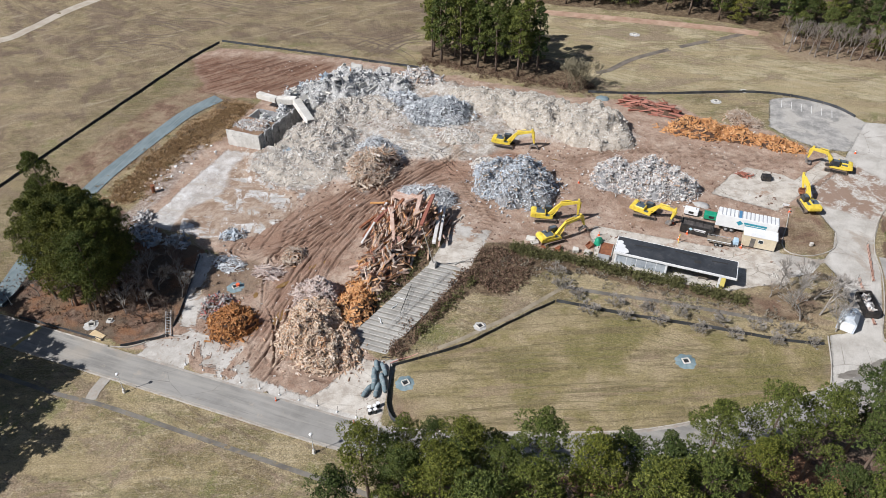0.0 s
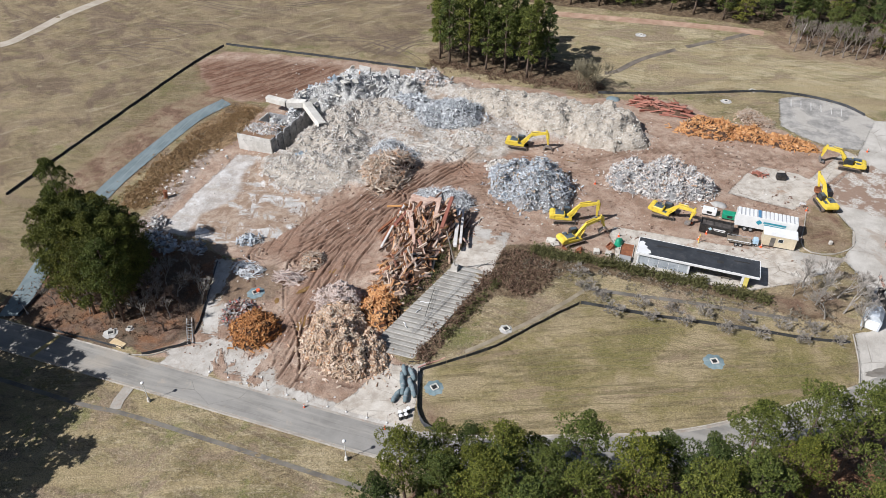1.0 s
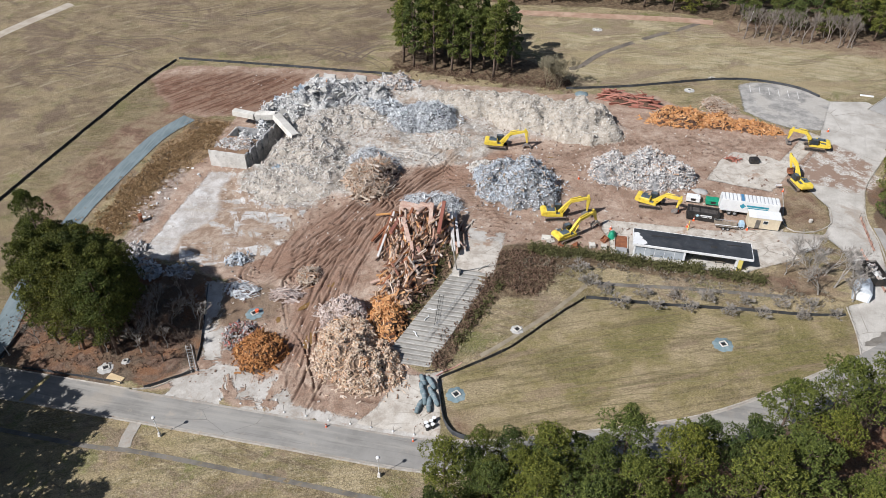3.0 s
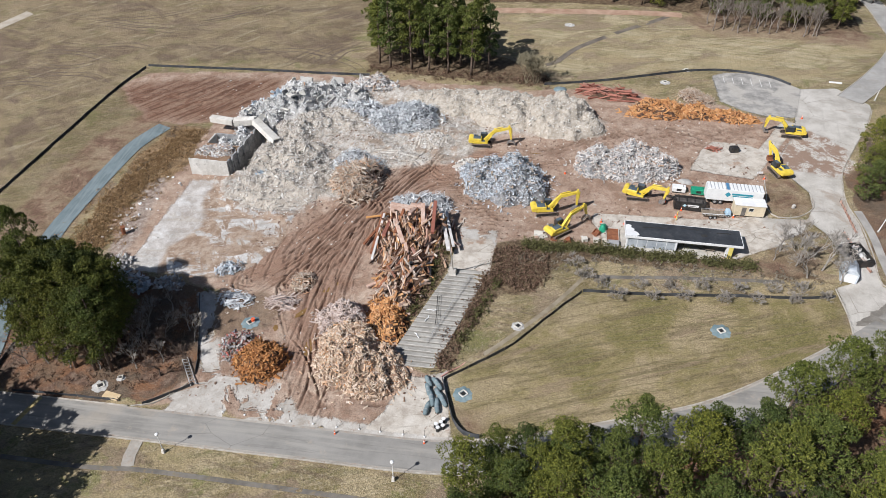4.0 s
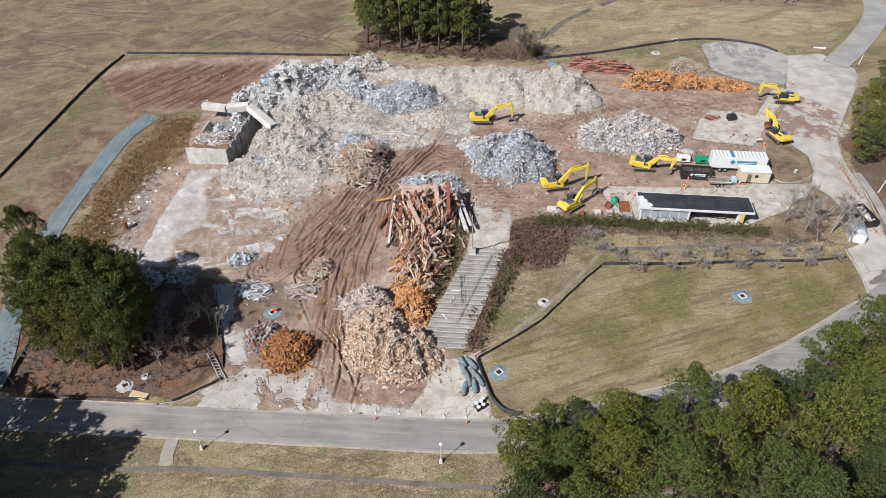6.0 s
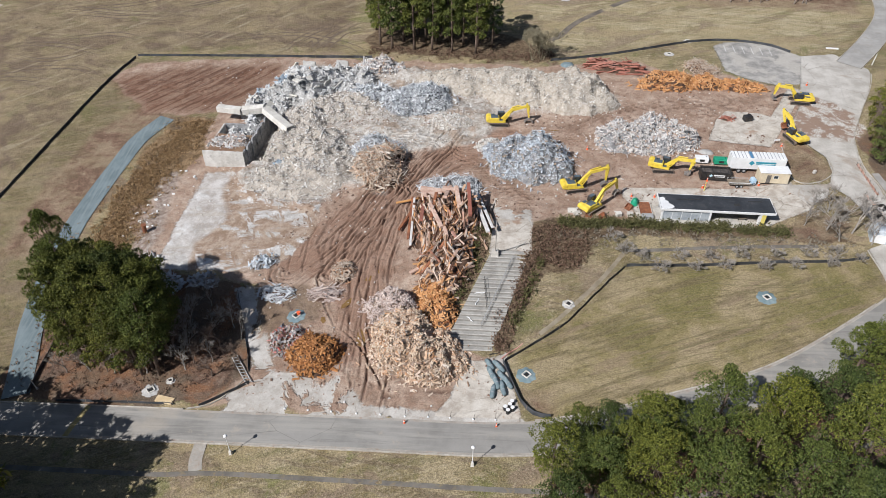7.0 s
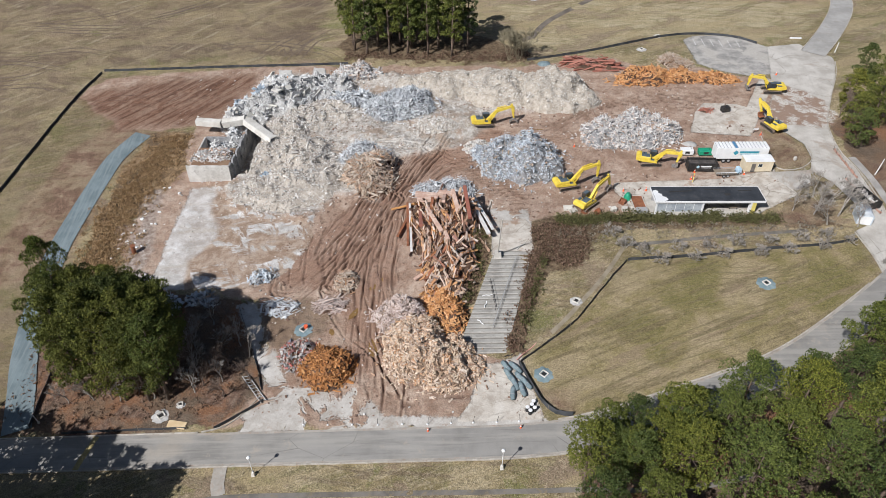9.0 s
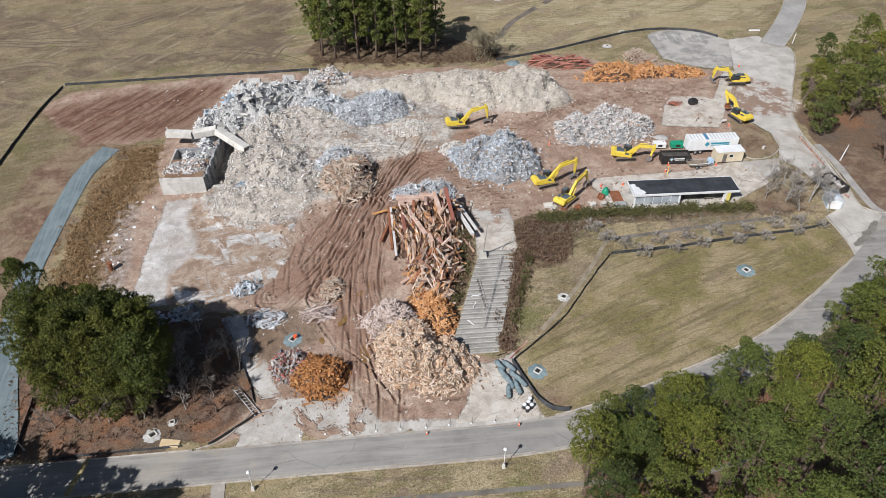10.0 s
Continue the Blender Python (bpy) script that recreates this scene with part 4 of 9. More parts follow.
class Pile:
    """A heap on the ground: lobes of (x, y, length, width, turn, height)."""

    def __init__(self, lobes, rough=0.35, power=0.9, seed=1):
        self.lobes, self.rough, self.power, self.r, self.seed = lobes, rough, power, random.Random(seed), seed

    def lift(self, x, y):
        best = 0.0
        for cx, cy, rx, ry, turn, h in self.lobes:
            c, s = math.cos(radians(turn)), math.sin(radians(turn))
            u, v = ((x - cx) * c + (y - cy) * s) / rx, (-(x - cx) * s + (y - cy) * c) / ry
            d = u * u + v * v + 0.42 * noise.noise((x * 0.2, y * 0.2, self.seed)) + 0.22 * noise.noise((x * 0.6, y * 0.6, self.seed + 5)) + 0.1
            if d < 1:
                best = max(best, h * (1 - max(d, 0)) ** self.power)
        if best > 0:
            best = max(0.02, best + min(best, 2.0) * self.rough * noise.fractal((x * 0.5, y * 0.5, self.seed * 3.1), 0.8, 2.0, 4))
        return best

    def spot(self):
        for _ in range(12):
            x, y = self.throw()
            if self.lift(x, y) > 0 or self.r.random() < 0.06:
                break
        return x, y

    def throw(self):
        areas = [a[2] * a[3] for a in self.lobes]
        cx, cy, rx, ry, turn, h = self.r.choices(self.lobes, areas)[0]
        a, q = self.r.uniform(0, 2 * math.pi), math.sqrt(self.r.random()) * 1.25
        c, s = math.cos(radians(turn)), math.sin(radians(turn))
        u, v = math.cos(a) * q * rx, math.sin(a) * q * ry
        return cx + u * c - v * s, cy + u * s + v * c

    def core(self, material, parent, step=0.6):
        x1 = min(a[0] - max(a[2], a[3]) for a in self.lobes) - 1
        x2 = max(a[0] + max(a[2], a[3]) for a in self.lobes) + 1
        y1 = min(a[1] - max(a[2], a[3]) for a in self.lobes) - 1
        y2 = max(a[1] + max(a[2], a[3]) for a in self.lobes) + 1
        nx, ny = int((x2 - x1) / step) + 1, int((y2 - y1) / step) + 1
        ox, oy, oz = parent.matrix_basis.translation
        v, f, high = [], [], []
        for j in range(ny):
            for i in range(nx):
                x, y = x1 + i * step, y1 + j * step
                h = self.lift(x, y)
                high.append(h)
                v.append((x - ox, y - oy, land(x, y) - oz + (h if h > 0 else -0.6)))
        for j in range(ny - 1):
            for i in range(nx - 1):
                a = j * nx + i
                if max(high[a], high[a + 1], high[a + nx], high[a + nx + 1]) > 0:
                    f.append((a, a + 1, a + nx + 1, a + nx))
        used = sorted({i for q in f for i in q})
        where = {i: k for k, i in enumerate(used)}
        data = bpy.data.meshes.new("mound")
        data.from_pydata([v[i] for i in used], [], [tuple(where[i] for i in q) for q in f])
        data.materials.append(material)
        for p in data.polygons:
            p.use_smooth = True
        return part("mound", data, None, parent)

    def matrix(self, kind, low, high, parent, lay=0.55, along=None, sink=0.0):
        x, y = self.spot()
        r, e = self.r, 0.5
        h = self.lift(x, y)
        gx, gy = (self.lift(x + e, y) - self.lift(x - e, y)) / (2 * e), (self.lift(x, y + e) - self.lift(x, y - e)) / (2 * e)
        normal = Vector((-gx, -gy, 1)).normalized()
        normal = (normal + Vector((r.gauss(0, lay), r.gauss(0, lay), r.gauss(0, lay * 0.5)))).normalized()
        turn = r.gauss(radians(along[0]), radians(along[1])) if along else r.uniform(0, 2 * math.pi)
        way = Vector((math.cos(turn), math.sin(turn), 0))
        way = (way - normal * way.dot(normal)).normalized()
        side = normal.cross(way)
        a, b, c = size_of(kind, r, low, high)
        ox, oy, oz = parent.matrix_basis.translation
        place = Vector((x - ox, y - oy, land(x, y) + h - oz)) + normal * (c * 0.35 - sink)
        m = Matrix((way * a, side * b, normal * c)).transposed().to_4x4()
        return Matrix.Translation(place) @ m

    def pieces(self, parent, materials, recipe, single, rest, lay=0.55, along=None, label=""):
        """recipe: rows of (kind, share, shortest, longest)."""
        kinds = [a[0] for a in recipe]
        placed = []
        for i in range(single + rest):
            row = self.r.choices(recipe, [a[1] for a in recipe])[0]
            m = self.matrix(row[0], row[2], row[3], parent, lay, along)
            variant = self.r.randrange(5)
            if i < single:
                ob = new(NAMES[row[0]], piece_mesh(row[0], variant, materials[0]))
                ob.parent, ob.matrix_basis = parent, m
            else:
                placed.append((row[0], variant, m))
        if placed:
            joined("rubble", placed, materials[1], parent, label)

# ---- roads, kerbs, mats, puddles ----
def ribbon(name, line, across, material, label, category, lift=0.03, parts=1, thick=0.0):
    """A strip of the given offsets to either side of a line, draped over the land."""
    v, f = [], []
    n = len(across)
    for i, (x, y) in enumerate(line):
        x1, y1 = line[max(i - 1, 0)]
        x2, y2 = line[min(i + 1, len(line) - 1)]
        d = math.hypot(x2 - x1, y2 - y1)
        nx, ny = -(y2 - y1) / d, (x2 - x1) / d
        for k in across:
            ax, ay = x + nx * k, y + ny * k
            v.append((ax, ay, height(ax, ay) + lift))
    for i in range(len(line) - 1):
        for k in range(n - 1):
            a = i * n + k
            f.append((a, a + n, a + n + 1, a + 1))
    data = bpy.data.meshes.new(name)
    data.from_pydata(v, [], f)
    data.materials.append(material)
    for p in data.polygons:
        p.use_smooth = True
    return tagged(new(name, data), label, category, kind="structure")


def road_surface():
    s = Shader("worn_asphalt_road")
    base = s.ramp(s.span(s.noise(0.12, 5, 0.65), 0.3, 0.7), (0.205, 0.195, 0.178), (0.252, 0.240, 0.220), (0.290, 0.276, 0.254))
    lanes = s.noise(1.0, 4, 0.6, vector=s.scaled(0.02, 0.8, 1.0))
    base = s.mix(s.span(lanes, 0.45, 0.65, 0.0, 0.6), base, (0.345, 0.325, 0.290))
    base = s.mix(s.span(s.noise(1.0, 5, 0.7, vector=s.scaled(0.03, 1.4, 1.0)), 0.55, 0.68, 0.0, 0.6), base, (0.165, 0.155, 0.140))
    base = s.mix(s.span(s.noise(0.07, 5, 0.65, 0.5), 0.54, 0.64, 0.0, 0.5), base, (0.370, 0.325, 0.268))
    base = s.mix(s.span(s.noise(0.5, 6, 0.7), 0.58, 0.7, 0.0, 0.5), base, (0.380, 0.330, 0.268))
    cracks = s.span(s.cells(0.16, "DISTANCE_TO_EDGE", vector=s.scaled(0.7, 1.2, 1, 8)), 0.0, 0.008, 0.65, 0.0)
    base = s.mix(s.math("MULTIPLY", cracks, s.span(s.noise(0.06, 3), 0.5, 0.6)), base, (0.120, 0.110, 0.095))
    base = s.mix(0.3, base, s.ramp(s.noise(18.0, 3), (0.2, 0.2, 0.2), (0.8, 0.8, 0.8)), "OVERLAY")
    return s.done(base, 0.9, 0.0, s.bump(s.noise(22.0, 2), 0.25, 0.02), 0.3)


ROAD = road_surface()
ribbon("road", MAIN_ROAD, (-2.9, -1.4, 0, 1.4, 2.9), ROAD, "worn sun-bleached asphalt road with cracks", "road")
PALE_ROAD = surface("bleached_asphalt_lane", (0.270, 0.258, 0.238), (0.375, 0.360, 0.335), 0.2, 6.0, 0.92, relief=0.2, stain=(0.235, 0.205, 0.170), amount=0.5)
ribbon("road", FAR_ROAD, (-3.1, -1.5, 0, 1.5, 3.1), PALE_ROAD, "narrow grey asphalt lane through dry grass", "road")


KERB = surface("stained_kerb_concrete", (0.310, 0.280, 0.235), (0.500, 0.465, 0.410), 0.7, 5.0, 0.92, stain=(0.190, 0.110, 0.070), amount=0.6)


def kerb(line, side, x_from, x_to, half=2.9):
    """A raised concrete kerb along one side of a line, between two x."""
    runs = [p for p in line if x_from <= p[0] <= x_to]
    section = [(0.0, -0.1), (0.0, 0.15), (0.03, 0.17), (0.17, 0.17), (0.17, -0.1)]
    v, f = [], []
    for i, (x, y) in enumerate(runs):
        x1, y1 = runs[max(i - 1, 0)]
        x2, y2 = runs[min(i + 1, len(runs) - 1)]
        d = math.hypot(x2 - x1, y2 - y1)
        nx, ny = -(y2 - y1) / d * side, (x2 - x1) / d * side
        for o, z in section:
            ax, ay = x + nx * (half + o), y + ny * (half + o)
            v.append((ax, ay, height(ax, ay) + 0.03 + z))
    n = len(section)
    for i in range(len(runs) - 1):
        for k in range(n - 1):
            a = i * n + k
            f.append((a, a + 1, a + n + 1, a + n) if side > 0 else (a, a + n, a + n + 1, a + 1))
    data = bpy.data.meshes.new("kerb")
    data.from_pydata(v, [], f)
    data.materials.append(KERB)
    return tagged(new("kerb", data), "weathered concrete kerb along the road", "kerb", kind="structure")


kerb(MAIN_ROAD, 1, -200, -88)
kerb(MAIN_ROAD, 1, -33, 28)
kerb(MAIN_ROAD, -1, -200, 80)
kerb(FAR_ROAD, 1, 40, 80, 3.1)
kerb(FAR_ROAD, -1, 40, 80, 3.1)
for line in ([(28.7, 91), (28.9, 96), (28.4, 102.6)], [(40.6, 102.6), (37.0, 105), (37.6, 114), (37.7, 123), (36.8, 131), (38.7, 142.5), (44, 154), (49.8, 165.5), (52.6, 173)],
             [(29.9, 133), (29.6, 128), (26, 124.3), (22, 123.6), (20.4, 126), (21, 132), (21.4, 137.5)], [(-80.6, 66.5), (-82.5, 63.5), (-85, 61), (-88.5, 60)]):
    kerb(smooth_line(line), 1, -300, 300, 0.0)
# gutter strips of paler concrete along the road
GUTTER = surface("gutter_concrete", (0.270, 0.245, 0.210), (0.380, 0.350, 0.305), 0.4, 6.0, 0.9, stain=(0.300, 0.180, 0.120), amount=0.6)
ribbon("gutter", [p for p in MAIN_ROAD if -89 < p[0] < 30], (2.5, 2.9), GUTTER, "stained concrete gutter at the road edge", "gutter", 0.038)
ribbon("gutter", [p for p in MAIN_ROAD if -200 < p[0] < 40], (-2.9, -2.5), GUTTER, "stained concrete gutter at the road edge", "gutter", 0.038)

# asphalt footpaths
PATH_OLD = surface("old_footpath_asphalt", (0.110, 0.098, 0.084), (0.190, 0.172, 0.148), 0.4, 5.0, 0.95, stain=(0.230, 0.180, 0.100), amount=0.95)
ribbon("footpath", smooth_line([(-200, 47.5), (-120, 48.2), (-91, 48.3), (-80, 49.0), (-58, 49.0), (-35, 49.0), (-10, 50), (20, 62)]), (-0.4, 0, 0.4), PATH_OLD, "old overgrown asphalt footpath in dry grass", "footpath", 0.05)
ribbon("footpath", [(-83.2, 49.2), (-83.8, 51), (-84, 53.9)], (-1.0, 0, 1.0), GUTTER, "short concrete ramp from footpath to road", "footpath", 0.03)
ribbon("footpath", smooth_line([(-30, 187), (-27, 189.2), (-21.4, 199), (-9, 212), (1, 221), (6, 226)]), (-0.9, 0.9), surface("brown_field_path", (0.100, 0.082, 0.066), (0.185, 0.155, 0.125), 0.3, 5.0, 0.95), "grey footpath crossing the far field", "footpath", 0.03)
ribbon("footpath", smooth_line([(-36, 75), (-31, 79.8), (-26.3, 85.5), (-22, 91), (-17.5, 98), (-15.8, 101.5)]), (-0.4, 0.4), surface("pale_worn_path", (0.200, 0.165, 0.112), (0.300, 0.255, 0.185), 0.5, 6.0, 0.95), "pale worn gravel path beside the silt fence", "footpath", 0.03)
ribbon("footpath", smooth_line([(-260, 140), (-224, 155), (-218, 166), (-215, 182), (-205, 205)]), (-2.2, 2.2), surface("bare_track", (0.330, 0.280, 0.220), (0.430, 0.380, 0.310), 0.3, 5.0, 0.95), "bare pale dirt track in the far field", "track", 0.05)

ribbon("dirt_track", smooth_line([(-62, 221.2), (-49, 222.5), (-30, 224.3), (-13, 226), (0, 227.2), (10, 227.2)]), (-1.9, 0, 1.9), surface("red_clay_track", (0.300, 0.180, 0.120), (0.450, 0.310, 0.225), 0.3, 4.0, 0.95, stain=(0.240, 0.190, 0.110), amount=0.7), "red clay track along the edge of the far wood", "track", 0.06)

# erosion blanket in the swale
MAT_LINE = smooth_line([(-124.5, 143.2), (-128, 134), (-128.8, 124), (-129.2, 113), (-129.2, 104), (-128.3, 96), (-126.5, 86), (-124, 76), (-121, 68), (-118.5, 60.8)])


def erosion_mat():
    s = Shader("blue_grey_erosion_blanket")
    lines = s.noise(1.0, 3, 0.6, vector=s.scaled(2.2, 0.12, 1.0, 3))
    base = s.ramp(s.span(s.noise(0.3, 5), 0.3, 0.7), (0.112, 0.146, 0.156), (0.168, 0.210, 0.220))
    base = s.mix(s.span(lines, 0.4, 0.7, 0.0, 0.5), base, (0.235, 0.272, 0.275))
    base = s.mix(s.span(s.noise(2.0, 5, 0.7), 0.55, 0.75, 0.0, 0.5), base, (0.115, 0.140, 0.145))
    return s.done(base, 0.9, 0.0, s.bump(lines, 0.5, 0.06))


ribbon("erosion_blanket", MAT_LINE, (-2.3, -1.2, 0, 1.2, 2.3), erosion_mat(), "blue-grey erosion control blanket laid along a swale", "ground cover", 0.16)
ribbon("footpath", smooth_line([(41.2, 101.2), (39.2, 104.5), (38.9, 112), (39.0, 120), (38.2, 128)]), (-0.8, 0.8), surface("grey_side_path", (0.270, 0.255, 0.235), (0.380, 0.360, 0.330), 0.4, 6.0, 0.95), "grey footpath beside the drive", "footpath", 0.05)
# bare red soil, also on the deck of the ruin
BARE = surface("bare_red_soil", (0.185, 0.105, 0.062), (0.300, 0.200, 0.125), 0.25, 3.0, 0.95, relief=0.5, stain=(0.270, 0.225, 0.140), amount=0.7)


def wheel_tracks(line, gauge, material, label, wide=0.34):
    """A pair of faint wheel marks, thinning out at their ends, pressed along a line."""
    run = smooth_line(line, 1.2)
    v, f = [], []
    for side in (-gauge / 2, gauge / 2):
        start = len(v)
        for i, (x, y) in enumerate(run):
            x1, y1 = run[max(i - 1, 0)]
            x2, y2 = run[min(i + 1, len(run) - 1)]
            d = math.hypot(x2 - x1, y2 - y1)
            nx, ny = -(y2 - y1) / d, (x2 - x1) / d
            w = wide * (0.25 + 0.75 * math.sin(math.pi * i / (len(run) - 1))) * (1 + 0.7 * noise.noise((x * 0.4, y * 0.4, side)))
            o = side + 0.25 * noise.noise((x * 0.15, y * 0.15, 3 + side))
            for k in (o - w / 2, o + w / 2):
                v.append((x + nx * k, y + ny * k, land(x + nx * k, y + ny * k) + 0.07))
        for i in range(len(run) - 1):
            a = start + 2 * i
            f.append((a, a + 2, a + 3, a + 1))
    data = bpy.data.meshes.new("wheel_track")
    data.from_pydata(v, [], f)
    data.materials.append(material)
    return tagged(new("wheel_track", data), label, "wheel track", "wheel tracks", "structure")


EARTH_TRACK = surface("pressed_brown_earth", (0.100, 0.070, 0.052), (0.165, 0.124, 0.086), 0.5, 4.0, 0.95, relief=0.4, stain=(0.200, 0.160, 0.105), amount=0.9)
LAWN_TRACK = surface("flattened_lawn_grass", (0.130, 0.110, 0.050), (0.200, 0.168, 0.088), 0.4, 4.0, 0.95, relief=0.3, stain=(0.225, 0.190, 0.108), amount=0.9)
for line in ([(-187, 177), (-183, 179.9), (-170, 179.2), (-155.5, 174.6)], [(-183, 173.3), (-174.3, 171), (-166, 172.3), (-160.8, 177.2)], [(-179.5, 199.5), (-162, 197), (-145.6, 195.9)], [(-181, 203), (-163, 200), (-147, 199)],
             [(-141, 205), (-132.5, 210), (-125.2, 216.3)], [(-142, 203), (-133, 208), (-124, 214)], [(-100, 180.7), (-97, 184.8), (-95, 179.2)], [(-96.3, 177.3), (-92, 188), (-85.7, 195.7)], [(-92.4, 178.5), (-89, 188.3), (-83.3, 191.8)],
             [(-104, 178), (-100, 186), (-92, 195)], [(-175, 202), (-160.5, 205), (-146.5, 212.5)], [(-81, 176.5), (-85.2, 181), (-102, 187.4), (-120.5, 184.2)], [(-190, 160), (-175, 166), (-160, 167), (-152, 162)], [(-192, 156), (-178, 161), (-165, 160)],
             [(-172, 183), (-158, 186), (-147, 183)]):
    wheel_tracks(line, 1.9, EARTH_TRACK, "dark wheel marks pressed into a dry field", 0.5)
for line in ([(-143.8, 158), (-136.5, 160), (-127, 158.8)], [(-144, 155), (-137, 156.6), (-129, 155)], [(-135.7, 158.3), (-120.4, 169.4)], [(-128.4, 152.3), (-114.3, 168)], [(-122.7, 149.6), (-110, 166.5)], [(-115.3, 148.5), (-107, 163.3)], [(-131, 154), (-117, 169.6)]):
    wheel_tracks(line, 2.2, surface("scraped_red_clay", (0.110, 0.062, 0.044), (0.200, 0.122, 0.086), 0.6, 4.0, 0.95, relief=0.4) if "scraped_red_clay" not in bpy.data.materials else bpy.data.materials["scraped_red_clay"], "dark scraped track marks in red clay", 0.2)
for line in [[(-27.8, 69.3), (-24.1, 75.5), (-16.3, 80.9), (-7.7, 83.9), (2.0, 85.0)], [(-27.1, 75.3), (-22.4, 80.4), (-15.0, 84.3), (-4.9, 88.0)], [(-23.5, 70.4), (-14.8, 74.7), (-3.4, 79.3), (6.2, 81.6), (15.7, 85.6)], [(-26.3, 67.3), (-16.7, 70.8), (-6.2, 74.5), (3.2, 77.4)], [(-15.3, 92.3), (-4.3, 94.0), (1.8, 92.5), (14.2, 92.4)], [(-7.1, 91.9), (1.6, 91.1), (11.5, 91.4), (21.3, 93.9)]]:
    wheel_tracks(line, 1.6, LAWN_TRACK, "curved mowing marks in a dormant lawn", 0.16)
ribbon("footpath", smooth_line([(-16.1, 100.0), (-9.0, 100.7), (-0.9, 101.7), (8.4, 102.5), (19.7, 103.3)]), (-0.45, 0.45), PATH_OLD, "narrow grey footpath below the hedge", "footpath", 0.05)


def puddle(x, y, rx, ry, turn, ragged=0.3):
    n, v = 44, []
    for k in range(n):
        a = 2 * math.pi * k / n
        q = 0.85 + ragged * noise.noise((x + 2 * math.cos(a), y + 2 * math.sin(a), 2.0)) + 0.5 * ragged * noise.noise((x + 5 * math.cos(a), y + 5 * math.sin(a), 4.0))
        u, w = math.cos(a) * rx * q, math.sin(a) * ry * q
        c, s = math.cos(radians(turn)), math.sin(radians(turn))
        v.append((u * c - w * s, u * s + w * c, 0.0))
    data = bpy.data.meshes.new("puddle")
    data.from_pydata(v, [], [tuple(range(n))])
    data.materials.append(WATER)
    ob = new("puddle", data)
    ob.matrix_basis = pose(x, y, height(x, y) + 0.07)
    return tagged(ob, "shallow brown rain puddle in tracked mud", "puddle", "puddles in the ruts", "structure")


for x, y, rx, ry, turn in ((-64.1, 90.3, 0.6, 1.3, -25), (-62.3, 92.3, 0.5, 0.9, -30), (-67.0, 83.8, 0.6, 2.0, -30), (-62.9, 75.6, 1.0, 2.4, 10), (-70.5, 79.5, 0.5, 0.9, 20), (-29, 141.5, 1.6, 0.5, 10)):
    puddle(x, y, rx, ry, turn)


for x, y, rx, ry, turn in ((33.4, 96.4, 3.0, 1.0, 40), (36.2, 99.0, 2.6, 0.9, 50), (31.2, 94.4, 2.0, 0.7, 25), (34.4, 95.0, 2.0, 0.6, -30)):
    wet = puddle(x, y, rx, ry, turn, 0.5)
    wet.data.materials[0] = bpy.data.materials.get("wet_asphalt") or surface("wet_asphalt", (0.170, 0.152, 0.128), (0.260, 0.238, 0.205), 0.6, 5.0, 0.45)
    wet.name = "wet_patch"
    wet.matrix_basis.translation.z -= 0.03
    tagged(wet, "dark wet stain on the drive paving", "stain", "wet stains on the drive")
hump = ribbon("speed_hump", [(-106.3, 53.9), (-105.9, 56), (-105.0, 59.6)], (-0.45, -0.2, 0.2, 0.45), surface("worn_yellow_marking", (0.250, 0.200, 0.085), (0.420, 0.340, 0.150), 1.2, 5.0, 0.9, stain=(0.17, 0.15, 0.12), amount=0.7), "worn yellow speed hump across the road", "speed hump", 0.06)

# ---- silt fences ----
def silt_fence(points, label, tall=0.75, gap=3.2, lean=0.1):
    line = smooth_line(points, 1.6)
    x0, y0 = line[len(line) // 2]
    fence = thing("silt_fence", x0, y0, label, "fence")
    base = fence.matrix_basis.translation
    v, f = [], []
    for i, (x, y) in enumerate(line):
        x1, y1 = line[max(i - 1, 0)]
        x2, y2 = line[min(i + 1, len(line) - 1)]
        d = math.hypot(x2 - x1, y2 - y1)
        nx, ny = -(y2 - y1) / d, (x2 - x1) / d
        z = height(x, y)
        wave = 0.06 * math.sin(i * 2.1) + lean * noise.noise((x * 0.2, y * 0.2, 1))
        high = tall * (0.92 + 0.12 * noise.noise((x * 0.6, y * 0.6, 5)))
        for o, h in ((0.02, -0.1), (0.02 + wave, high), (-0.02 + wave, high), (-0.02, -0.1)):
            v.append((x + nx * o - base.x, y + ny * o - base.y, z + h - base.z))
    for i in range(len(line) - 1):
        for k in range(3):
            f.append((i * 4 + k, i * 4 + k + 1, i * 4 + k + 5, i * 4 + k + 4))
    data = bpy.data.meshes.new("fabric")
    data.from_pydata(v, [], f)
    data.materials.append(FABRIC)
    part("fabric", data, None, fence)
    bm = bmesh.new()
    box(bm, (0.06, 0.06, 1.25), pose(0, 0, 0.5))
    stake = mesh_of("post", bm, POST_WOOD)
    run = 0.0
    for (x1, y1), (x2, y2) in zip(line, line[1:]):
        run += math.hypot(x2 - x1, y2 - y1)
        if run > gap:
            run = 0.0
            ob = part("post", stake, None, fence)
            ob.matrix_basis = pose(x2 - base.x, y2 - base.y, height(x2, y2) - base.z, rng.uniform(-6, 6), rng.uniform(-6, 6), 0)
    return fence


